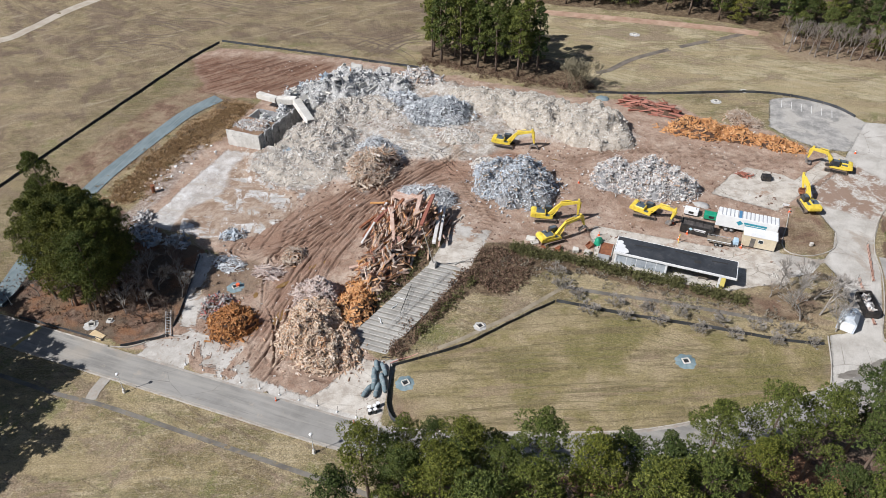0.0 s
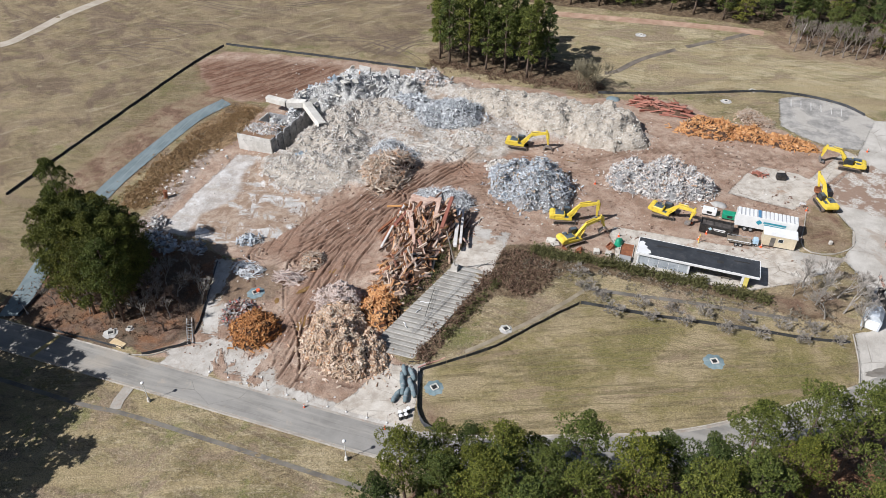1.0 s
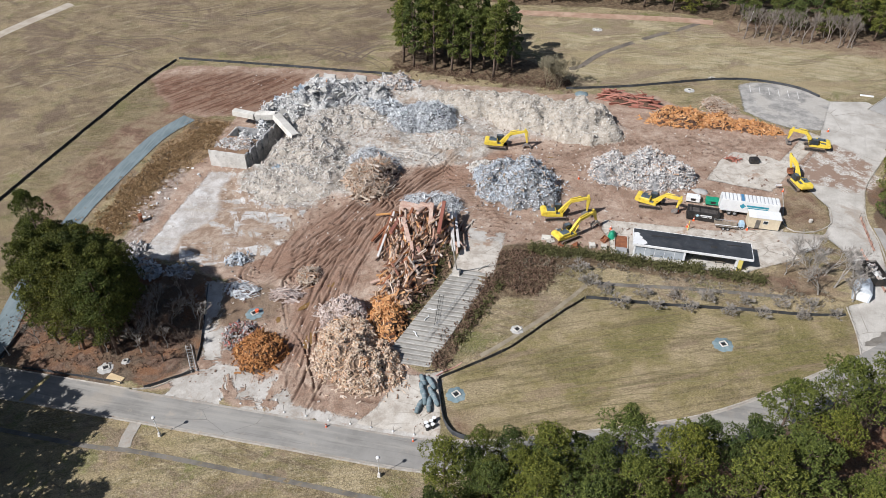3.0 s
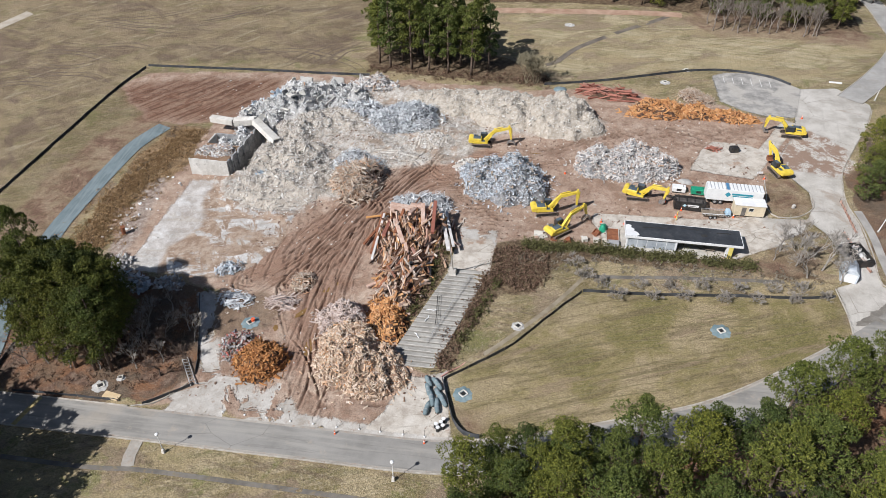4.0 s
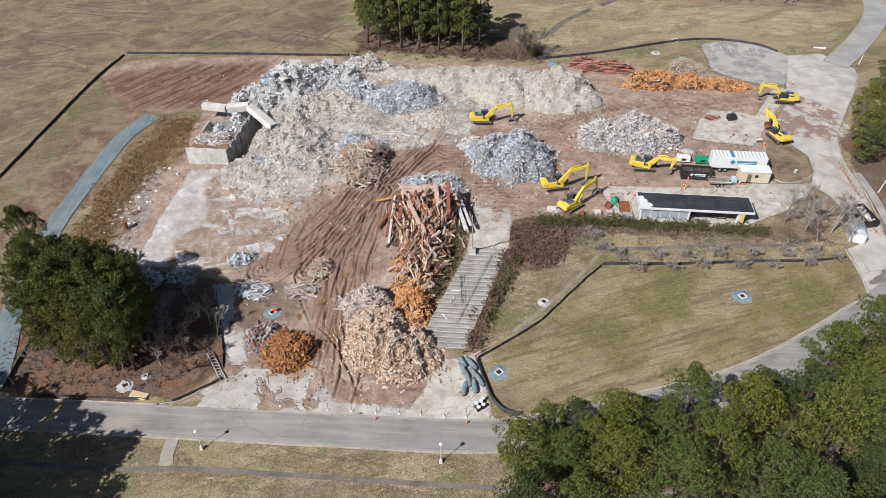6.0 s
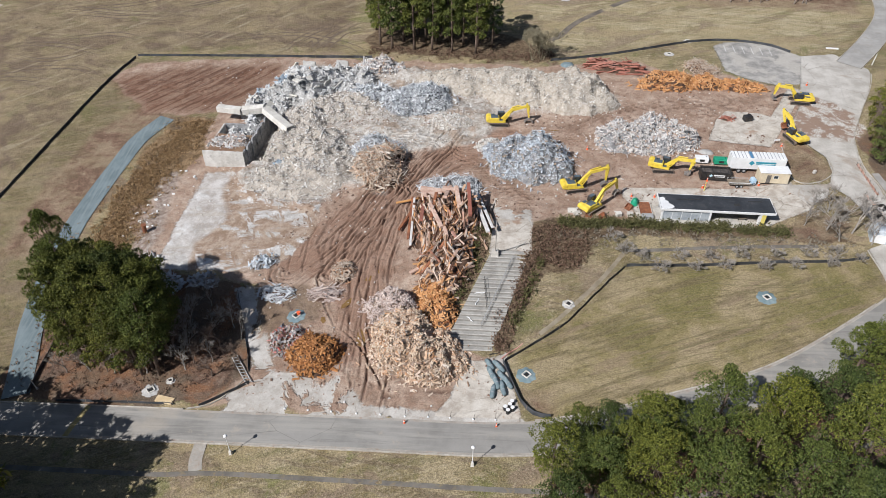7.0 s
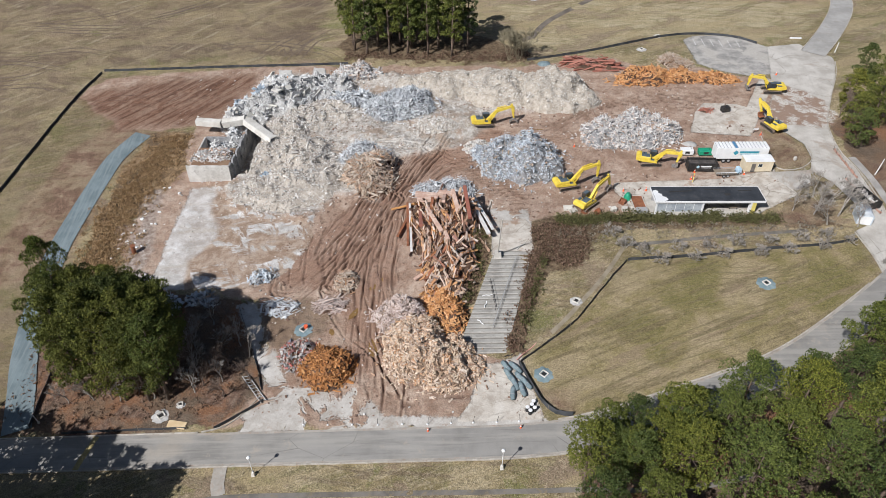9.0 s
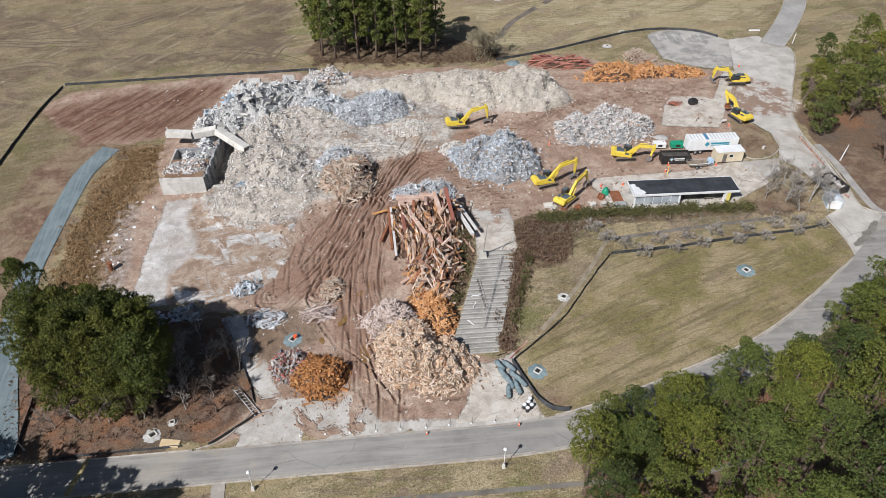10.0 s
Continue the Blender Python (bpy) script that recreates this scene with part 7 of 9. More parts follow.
for x, y, k in ((-97, 69, 0.9), (-90.5, 68.8, 0.75), (-87, 72.5, 0.8), (-93.5, 73.5, 1.0), (-101, 68, 0.8), (-84, 74.5, 0.75), (-105, 66.5, 0.6), (-82.6, 69.5, 0.6), (-89, 79, 0.8), (-92, 71, 0.9), (-95, 71.5, 0.95), (-99, 70.5, 0.9), (-90, 75, 0.95), (-94, 77, 1.0), (-86, 77, 0.8), (-97, 74, 0.9), (-92, 82, 0.9), (-87.5, 69.5, 0.7), (-108, 66.5, 0.8), (-103.5, 66.2, 0.85), (-98, 66.5, 0.8), (-91.5, 67.5, 0.85), (-86.5, 66.5, 0.7), (-112, 66, 0.75)):
    plant("bare_tree", [BARE_DARK[0] if int(x * 3) % 2 else BARE[int(x * 5) % 3]], x, y, "leafless grey tree at the edge of the grove", "tree", "bare trees of the grove", x * 71 % 360, (k * 1.15, k * 1.15, k * 1.05), ("branch_work",))
for x, y, k in ((48.5, 119, 1.1), (52, 124, 1.0), (46, 113, 0.8), (56, 116, 1.2), (42, 144.5, 0.9), (45.5, 152.5, 1.0), (41.2, 137, 0.8), (43.4, 134.5, 0.9), (44, 141.5, 0.9), (50, 137, 0.9)):
    plant("bare_tree", [BARE_DARK[int(x) % 2]], x, y, "leafless brown tree beside the drive", "tree", "bare trees beside the drive", x * 71 % 360, (k, k, k), ("branch_work",))
for i in range(24):
    x, y = 17.5 + (i % 12) * 2.9 + tr.uniform(-1, 1), 217.5 + (i // 12) * 4.2 + 0.06 * (i % 12) + tr.uniform(-1.6, 1.6)
    plant("bare_tree", [FAR_BARE[i % 2]], x, y, "leafless grey-brown tree before the far wood", "tree", "bare trees of the far wood", i * 47, (1.25, 1.25, 1.3), ("branch_work",))
for x, y, k in ((-10.4, 94.9, 1.0), (-4.2, 95.4, 0.95), (1.4, 96.2, 0.9), (8.0, 96.4, 1.0), (13.7, 97.0, 0.9), (20.1, 97.8, 0.95), (-13.2, 97.6, 1.0), (-6.6, 98.3, 0.9), (-1.1, 98.6, 0.85), (4.6, 99.4, 0.95), (11.1, 99.8, 0.9), (16.9, 100.4, 0.9), (22, 100.8, 1.0), (-16.5, 99.2, 1.05), (-18.5, 102.8, 1.0), (26, 99.4, 0.8)):
    plant("bare_shrub", [SHRUBS[int(abs(x * 3)) % 3]], x, y, "leafless many-stemmed grey shrub in a row", "shrub", "row of shrubs above the lawn", x * 91 % 360, (k * 1.25, k * 1.25, k * 1.15), ("branch_work",))
TALL_SHRUB = [bare_mesh(7.4, 0.42, 560 + i, 5, surface("yellowish_twigs", (0.175, 0.150, 0.095), (0.290, 0.255, 0.170), 1.0, 8.0, 0.95), 0.012, 6) for i in range(2)]
plant("bare_shrub", [TALL_SHRUB[0]], -34.5, 175.3, "tall leafless many-stemmed bush before the pines", "shrub", "", 0, (1.05, 1.05, 1.2), ("branch_work",))
plant("bare_shrub", [TALL_SHRUB[1]], -31.8, 175.3, "tall leafless many-stemmed bush before the pines", "shrub", "", 70, (1.05, 1.05, 1.2), ("branch_work",))


def leaf_bed(name, spots, sizes, material, label, category, seed, blades=3, needle=0.3, up=0.8, kind="stuff"):
    """Low leafy growth as one mesh: sprays heaped on the given spots."""
    r, s = random.Random(seed), Soup()
    for x, y in spots:
        z, h = land(x, y), r.uniform(*sizes)
        for _ in range(int(6 + h * 10)):
            q = Vector((r.gauss(0, 0.42), r.gauss(0, 0.42), abs(r.gauss(0, 0.5)) * h))
            tuft(s, Vector((x, y, z)) + q, (Vector((q.x * 0.6, q.y * 0.6, up))).normalized(), needle * r.uniform(0.7, 1.4), r, blades)
    return tagged(new(name, s.mesh(name, material)), label, category, kind=kind)


def strip_spots(line, width, gap, seed):
    r, out = random.Random(seed), []
    for (x1, y1), (x2, y2) in zip(line, line[1:]):
        d = math.hypot(x2 - x1, y2 - y1)
        for _ in range(max(1, int(d * width * 2 / (gap * gap)))):
            t, o = r.random(), r.gauss(0, width * 0.62)
            out.append((x1 + (x2 - x1) * t - (y2 - y1) / d * o, y1 + (y2 - y1) * t + (x2 - x1) / d * o))
    return out


leaf_bed("hedge", strip_spots([(-28.5, 106.8), (-20, 107.5), (-13, 107.6), (4, 107.4)], 1.1, 0.55, 1), (0.9, 1.6), HEDGE, "low dense dark green hedge along the bank", "hedge", 1)
leaf_bed("hedge", strip_spots([(5.5, 107.2), (10, 106.8), (15.2, 106.6)], 1.1, 0.6, 2), (0.8, 1.5), HEDGE, "low dense dark green hedge along the bank", "hedge", 2)
leaf_bed("bramble", scatter([(-34, 103.5), (-30, 105.5), (-24, 104), (-23, 98), (-26, 94), (-31, 94.5), (-33.8, 97.5)], 0.78, 3), (0.6, 1.2), DRY_LEAF, "reddish brown bramble thicket on the bank", "shrub", 3)
leaf_bed("bramble", strip_spots([(-33.6, 97.5), (-36.2, 88), (-38.6, 79.5), (-39.0, 74)], 1.2, 0.8, 4), (0.5, 1.2), DRY_LEAF, "brown brambles along the edge of the steps", "shrub", 4)
leaf_bed("hedge", strip_spots([(-32.3, 96), (-35, 87), (-37.3, 79.5)], 0.7, 0.75, 5), (0.5, 1.1), HEDGE, "straggling green growth beside the steps", "hedge", 5)
leaf_bed("hedge", strip_spots([(-44.3, 104), (-44.2, 97), (-46.0, 90), (-48.6, 81)], 0.9, 0.8, 6), (0.4, 0.9), HEDGE, "straggling green growth beside the steps", "hedge", 6)
leaf_bed("bramble", strip_spots([(-44.6, 104), (-44.6, 96), (-46.6, 89), (-49.0, 81)], 1.3, 0.9, 7), (0.3, 0.8), DRY_LEAF, "brown brambles along the edge of the steps", "shrub", 7)
leaf_bed("tall_grass", strip_spots([(-118, 96), (-120.5, 106), (-120, 116), (-119, 126), (-116, 136), (-116, 142)], 4.2, 0.62, 8), (0.15, 0.6), DRY_GRASS, "tall dry brown grass on the swale bank", "grass", 8, 3, 0.30, 1.2)
leaf_bed("tall_grass", strip_spots([(-30, 101.5), (-20, 104.5), (-10, 104), (10, 103.5), (26, 104)], 2.6, 1.7, 9), (0.1, 0.35), WEEDS, "sparse dry weeds on the bank", "grass", 9, 3, 0.4, 1.2)
leaf_bed("undergrowth", scatter([(-122, 63), (-90, 63), (-84, 70), (-90, 84), (-112, 92), (-123, 90)], 1.5, 10), (0.2, 0.7), DRY_LEAF, "dead leaves and low brambles under the grove", "undergrowth", 10)
leaf_bed("undergrowth", strip_spots([(-80, 179), (-60, 177.5), (-44, 176.5), (-28, 177)], 2.5, 1.1, 11), (0.3, 0.9), DRY_LEAF, "dead brown undergrowth below the far pines", "undergrowth", 11)

# ---- excavators ----
def limb(outline_top, outline_low):
    return outline_top + outline_low[::-1]


def track_mesh(name, material, length, high, width, thick):
    """A closed loop of shoes round two wheels, as a ring with grousers."""
    bm = bmesh.new()
    loop, r = [], high / 2
    for k in range(10):
        a = -math.pi / 2 + math.pi * k / 9
        loop.append((length / 2 - r + math.cos(a) * r, r + math.sin(a) * r))
    for k in range(10):
        a = math.pi / 2 + math.pi * k / 9
        loop.append((-length / 2 + r + math.cos(a) * r, r + math.sin(a) * r))
    n = len(loop)
    rings = []
    for s, inset in ((-1, 0), (1, 0), (1, thick), (-1, thick)):
        ring = []
        for x, z in loop:
            cx = max(min(x, length / 2 - r), -length / 2 + r)
            q = 1 - inset / r
            ring.append(bm.verts.new((cx + (x - cx) * q, s * width / 2, r + (z - r) * q)))
        rings.append(ring)
    for a in range(4):
        for k in range(n):
            bm.faces.new((rings[a][k], rings[a][(k + 1) % n], rings[(a + 1) % 4][(k + 1) % n], rings[(a + 1) % 4][k]))
    for k in range(16):
        x = -length / 2 + r + (length - 2 * r) * k / 15
        box(bm, (0.07, width, 0.05), pose(x, 0, high + 0.02))
    return mesh_of(name, bm, material)


def excavator(x, y, track_turn, house_turn, joints, label, tool="grapple"):
    """joints: knee, boom tip and wrist, as (ahead, up) in the boom's plane."""
    ob = thing("excavator", x, y, label, "excavator", track_turn, "yellow excavators on the site")
    for side in (-1, 1):
        track = part("track", track_mesh("track", TRACK, 5.0, 1.0, 0.66, 0.1), None, ob, "muddy steel crawler track")
        track.matrix_basis = pose(0, side * 1.32, 0)
        bm = bmesh.new()
        box(bm, (3.5, 0.42, 0.5), pose(0, 0, 0.5), 0.06)
        part("track_frame", bm, BLACK_STEEL, track)
        bm = bmesh.new()
        for wx in (-2.0, 2.0):
            rod(bm, (wx, -0.26, 0.5), (wx, 0.26, 0.5), 0.37, sides=14)
        for k in range(6):
            rod(bm, (-1.5 + k * 0.6, -0.24, 0.2), (-1.5 + k * 0.6, 0.24, 0.2), 0.12, sides=8)
        part("roller", bm, BLACK_STEEL, track)
    bm = bmesh.new()
    box(bm, (2.2, 2.2, 0.4), pose(0, 0, 0.75), 0.08)
    rod(bm, (0, 0, 0.9), (0, 0, 1.2), 0.75, sides=20)
    part("undercarriage", bm, BLACK_STEEL, ob)
    turn = pose(0, 0, 0, 0, 0, house_turn - track_turn)

    def fit(name, bm, material, label="", smooth=False, under=None):
        bmesh.ops.transform(bm, matrix=turn, verts=bm.verts[:])
        return part(name, bm, material, under or ob, label, smooth)

    bm = bmesh.new()
    prism(bm, [(-2.2, 1.2), (1.55, 1.2), (1.55, 1.55), (0.9, 1.75), (-2.2, 1.75)], 2.9)
    body = fit("body", bm, YELLOW)
    bm = bmesh.new()
    box(bm, (2.3, 1.75, 0.75), pose(-1.15, -0.45, 2.1), 0.1)
    box(bm, (1.5, 0.8, 0.5), pose(-1.5, 1.0, 1.98), 0.07)
    fit("engine_cover", bm, YELLOW)
    bm = bmesh.new()
    box(bm, (1.9, 1.45, 0.06), pose(-1.2, -0.42, 2.5), 0.02)
    box(bm, (1.2, 0.7, 0.05), pose(-1.5, 1.0, 2.25), 0.02)
    box(bm, (0.9, 0.8, 0.05), pose(0.4, -0.95, 1.80), 0.02)
    fit("deck_panel", bm, MACHINE_DECK, "grey-blue deck grating")
    bm = bmesh.new()
    prism(bm, [(-3.35, 1.35), (-2.2, 1.15), (-2.2, 2.3), (-2.5, 2.4), (-3.15, 2.3), (-3.4, 1.9)], 2.95)
    bmesh.ops.bevel(bm, geom=bm.edges[:], offset=0.12, segments=2, affect="EDGES")
    fit("counterweight", bm, YELLOW, "rounded yellow counterweight")
    bm = bmesh.new()
    rod(bm, (-1.6, 0.15, 2.4), (-1.6, 0.15, 2.95), 0.09)
    fit("exhaust", bm, BLACK_STEEL)
    bm = bmesh.new()
    prism(bm, [(-0.35, 1.3), (1.55, 1.3), (1.72, 2.0), (1.35, 3.05), (-0.35, 3.1)], 1.05, pose(0, 0.92, 0))
    bmesh.ops.bevel(bm, geom=bm.edges[:], offset=0.07, segments=1, affect="EDGES")
    cab = fit("cab", bm, BLACK_STEEL, "dark operator cab")
    for s in (-1, 1):
        bm = bmesh.new()
        prism(bm, [(-0.15, 2.0), (1.45, 2.0), (1.2, 2.9), (-0.15, 2.95)], 0.02, pose(0, 0.92 + s * 0.54, 0))
        fit("window", bm, GLASS, "dark glass pane", under=cab)
    bm = bmesh.new()
    box(bm, (0.02, 0.85, 0.95), pose(1.57, 0.92, 2.5, 0, -19, 0))
    fit("windscreen", bm, GLASS, "dark glass pane", under=cab)
    bm = bmesh.new()
    box(bm, (1.3, 0.8, 0.03), pose(0.5, 0.92, 3.1))
    fit("cab_roof", bm, MACHINE_DECK, under=cab)
    foot, (kx, kz), (tx, tz), (wx, wz) = (0.75, 1.75), *joints
    # boom: a cranked box beam
    def across(a, b, half):
        d = math.hypot(b[0] - a[0], b[1] - a[1])
        return -(b[1] - a[1]) / d * half, (b[0] - a[0]) / d * half

    n1, n2 = across(foot, (kx, kz), 1), across((kx, kz), (tx, tz), 1)
    nm = ((n1[0] + n2[0]) / 2, (n1[1] + n2[1]) / 2)
    top = [(foot[0] + n1[0] * 0.3, foot[1] + n1[1] * 0.3), (foot[0] * 0.4 + kx * 0.6 + n1[0] * 0.42, foot[1] * 0.4 + kz * 0.6 + n1[1] * 0.42), (kx + nm[0] * 0.48, kz + nm[1] * 0.48), (kx * 0.5 + tx * 0.5 + n2[0] * 0.36, kz * 0.5 + tz * 0.5 + n2[1] * 0.36), (tx + n2[0] * 0.22, tz + n2[1] * 0.22)]
    low = [(foot[0] - n1[0] * 0.3, foot[1] - n1[1] * 0.3), (foot[0] * 0.4 + kx * 0.6 - n1[0] * 0.38, foot[1] * 0.4 + kz * 0.6 - n1[1] * 0.38), (kx - nm[0] * 0.42, kz - nm[1] * 0.42), (kx * 0.5 + tx * 0.5 - n2[0] * 0.32, kz * 0.5 + tz * 0.5 - n2[1] * 0.32), (tx - n2[0] * 0.22, tz - n2[1] * 0.22)]
    bm = bmesh.new()
    prism(bm, limb(top, low), 0.55, pose(0, -0.25, 0))
    boom = fit("boom", bm, YELLOW)
    n3 = across((tx, tz), (wx, wz), 1)
    ux, uz = (tx - wx), (tz - wz)
    d = math.hypot(ux, uz)
    ux, uz = ux / d, uz / d
    back = (tx + ux * 0.8, tz + uz * 0.8)
    bm = bmesh.new()
    prism(bm, limb([(back[0] + n3[0] * 0.2, back[1] + n3[1] * 0.2), (tx + n3[0] * 0.38, tz + n3[1] * 0.38), (wx + n3[0] * 0.17, wz + n3[1] * 0.17)], [(back[0] - n3[0] * 0.2, back[1] - n3[1] * 0.2), (tx - n3[0] * 0.34, tz - n3[1] * 0.34), (wx - n3[0] * 0.17, wz - n3[1] * 0.17)]), 0.4, pose(0, -0.25, 0))
    arm = fit("arm", bm, YELLOW)

    def ram(a, b, off, under):
        bm = bmesh.new()
        mid = (a[0] * 0.4 + b[0] * 0.6, a[1] * 0.4 + b[1] * 0.6)
        rod(bm, (a[0], off, a[1]), (mid[0], off, mid[1]), 0.11, sides=10)
        cyl = fit("cylinder", bm, YELLOW, under=under)
        bm = bmesh.new()
        rod(bm, (mid[0], off, mid[1]), (b[0], off, b[1]), 0.055, sides=8)
        fit("piston_rod", bm, CHROME, "polished steel piston rod", under=under)

    for off in (-0.62, 0.12):
        ram((1.5, 1.5), (kx - nm[0] * 0.1, kz - nm[1] * 0.1), off, boom)
    ram((kx + nm[0] * 0.75, kz + nm[1] * 0.75), back, -0.25, boom)
    ram((tx + n3[0] * 0.5, tz + n3[1] * 0.5), (wx + n3[0] * 0.35 + ux * 0.5, wz + n3[1] * 0.35 + uz * 0.5), -0.25, arm)
    if tool == "grapple":
        bm = bmesh.new()
        box(bm, (0.5, 0.5, 0.5), pose(wx, -0.25, wz - 0.25), 0.08)
        head = fit("tool_head", bm, TOOL_STEEL, "worn steel grapple head")
        for s in (-1, 1):
            for o in (-0.55, -0.25, 0.05):
                bm = bmesh.new()
                prism(bm, [(wx + s * 0.1, wz - 0.3), (wx + s * 0.75, wz - 0.55), (wx + s * 1.15, wz - 1.15), (wx + s * 0.95, wz - 1.7), (wx + s * 0.85, wz - 1.15), (wx + s * 0.5, wz - 0.8), (wx + s * 0.05, wz - 0.6)], 0.14, pose(0, o, 0))
                fit("tine", bm, TOOL_STEEL, "curved steel tine")
    else:
        bm = bmesh.new()
        prism(bm, [(wx - 0.15, wz + 0.1), (wx + 0.35, wz - 0.1), (wx + 0.45, wz - 0.7), (wx + 0.1, wz - 1.25), (wx - 0.75, wz - 1.3), (wx - 0.95, wz - 1.05), (wx - 0.25, wz - 0.95), (wx - 0.1, wz - 0.5)], 1.35, pose(0, -0.25, 0))
        fit("bucket", bm, RUST if tool == "rusty" else TOOL_STEEL, "worn steel digging bucket")
    ob.scale = (0.92, 0.92, 0.92)
    return ob


excavator(-42.1, 143.4, 4, 6, ((3.4, 4.4), (7.0, 5.3), (7.6, 2.1)), "yellow crawler excavator with a grapple beside crushed rubble")
excavator(-25.2, 118.8, 17, 14, ((3.3, 4.7), (6.9, 5.5), (7.0, 2.1)), "yellow crawler excavator with a grapple beside scrap metal")
excavator(-22.0, 112.2, 45, 44, ((3.0, 4.2), (6.6, 4.9), (7.6, 2.4)), "yellow crawler excavator parked at the top of the bank")
excavator(-6.2, 126.8, 0, -14, ((3.2, 3.9), (6.4, 4.0), (6.0, 1.6)), "yellow crawler excavator beside white scrap heap", "bucket")
excavator(30.2, 157.2, 176, 176, ((3.0, 4.0), (6.2, 4.2), (6.6, 1.7)), "yellow crawler excavator on the pale drive", "bucket")
excavator(24.7, 140.2, 110, 112, ((3.2, 3.9), (6.2, 4.6), (4.8, 2.2)), "yellow crawler excavator with a rusty bucket on the drive", "rusty")

# ---- shelter, trailers and site equipment ----
def shelter():
    """Long open shelter with a flat black roof, glazed at one end."""
    ob = thing("shelter", 1.6, 111.2, "long open shelter with flat black roof and white fascia", "shelter", 1.0)
    bm = bmesh.new()
    box(bm, (21.8, 4.9, 0.16), pose(0, 0, 3.28))
    roof = part("roof", bm, ROOFING, ob, "black membrane roof with patches")
    for name, size, at in (("fascia", (22.0, 0.14, 0.5), (0, -2.5, 3.12)), ("fascia", (22.0, 0.14, 0.4), (0, 2.5, 3.17)), ("fascia", (0.14, 4.86, 0.45), (-10.95, 0, 3.14)), ("fascia", (0.14, 4.86, 0.45), (10.95, 0, 3.14))):
        bm = bmesh.new()
        box(bm, size, pose(*at), 0.02)
        part(name, bm, WHITE, roof, "white painted fascia board")
    bm = bmesh.new()
    prism(bm, [(-10.85, -2.4), (-8.9, -2.4), (-8.3, -1.9), (-8.6, -1.2), (-9.3, -0.7), (-9.2, -0.1), (-9.9, 0.3), (-9.7, 0.9), (-10.2, 1.3), (-10.85, 1.0)], 0.06, pose(0, 0, 3.39, -90, 0, 0))
    part("patch", bm, WHITE, roof, "bare white patch where the membrane is torn")
    for x, y, a, b, turn in ((-5.2, 0.9, 4.6, 0.35, 4), (1.4, 1.5, 3.4, 0.25, -2), (4.0, -0.2, 1.2, 0.8, 10), (7.8, 1.1, 2.8, 0.3, 3)):
        bm = bmesh.new()
        box(bm, (a, b, 0.04), pose(x, y, 3.37, 0, 0, turn), 0.01)
        part("seam", bm, RUBBER, roof, "raised bitumen seam")
    bm = bmesh.new()
    box(bm, (22.4, 5.2, 0.24), pose(0, 0, 0.0), 0.03)
    part("floor_slab", bm, CONCRETE, ob)
    bm = bmesh.new()
    box(bm, (20.6, 0.2, 3.0), pose(0, 2.2, 1.6))
    part("back_wall", bm, GREY_PAINT, ob)
    for x, w in ((-10.5, 0.3), (-1.2, 0.35)):
        bm = bmesh.new()
        box(bm, (w, 0.3, 3.0), pose(x, -2.2, 1.6), 0.02)
        part("pillar", bm, WHITE, ob, "white square pillar")
    bm = bmesh.new()
    box(bm, (0.8, 0.9, 3.0), pose(8.9, -2.1, 1.6), 0.03)
    part("pillar", bm, YELLOW_WALL, ob, "broad yellow pillar")
    bm = bmesh.new()
    box(bm, (0.35, 0.9, 3.0), pose(8.3, -2.1, 1.6), 0.03)
    part("pillar", bm, WHITE, ob, "white square pillar")
    for i in range(5):
        x = -9.4 + i * 1.82
        bm = bmesh.new()
        box(bm, (1.74, 0.05, 2.4), pose(x, -2.2, 1.75))
        pane = part("window", bm, surface("dusty_glass", (0.30, 0.33, 0.36), (0.46, 0.49, 0.51), 0.5, 4.0, 0.15, relief=0.02) if i == 0 else bpy.data.materials["dusty_glass"], ob, "dusty pale glass panel")
        bm = bmesh.new()
        box(bm, (0.08, 0.12, 2.6), pose(x - 0.91, -2.2, 1.75))
        part("mullion", bm, WHITE, pane)
    bm = bmesh.new()
    box(bm, (9.3, 0.16, 0.5), pose(-5.8, -2.2, 0.35), 0.02)
    part("plinth", bm, PALE_CONCRETE, ob)
    for x, y, w in ((0.2, 0.4, 1.4), (5.6, -0.8, 1.8)):
        bench = thing("bench", 1.6 + x, 111.2 + y, "dusty old bench under the shelter roof", "bench", lift=0.14)
        bm = bmesh.new()
        box(bm, (w, 0.5, 0.08), pose(0, 0, 0.45), 0.02)
        part("seat", bm, POST_WOOD, bench)
        for s in (-1, 1):
            bm = bmesh.new()
            box(bm, (0.08, 0.45, 0.45), pose(s * w * 0.4, 0, 0.22))
            part("leg", bm, BLACK_STEEL, bench)


shelter()


def bars(parent, rows, depth, material):
    """Unreadable or brand lettering as plain bars: (x, z, width, height)."""
    for x, z, w, h in rows:
        bm = bmesh.new()
        box(bm, (w, 0.02, h), pose(x, depth, z))
        part("lettering_bar", bm, material, parent)


def wheel(parent, x, y, r, w=0.3):
    bm = bmesh.new()
    rod(bm, (x, y - w / 2, r), (x, y + w / 2, r), r, sides=18)
    tyre = part("wheel", bm, RUBBER, parent, "black rubber tyre")
    bm = bmesh.new()
    rod(bm, (x, y - w / 2 - 0.02, r), (x, y + w / 2 + 0.02, r), r * 0.55, sides=14)
    part("rim", bm, GREY_PAINT, tyre)


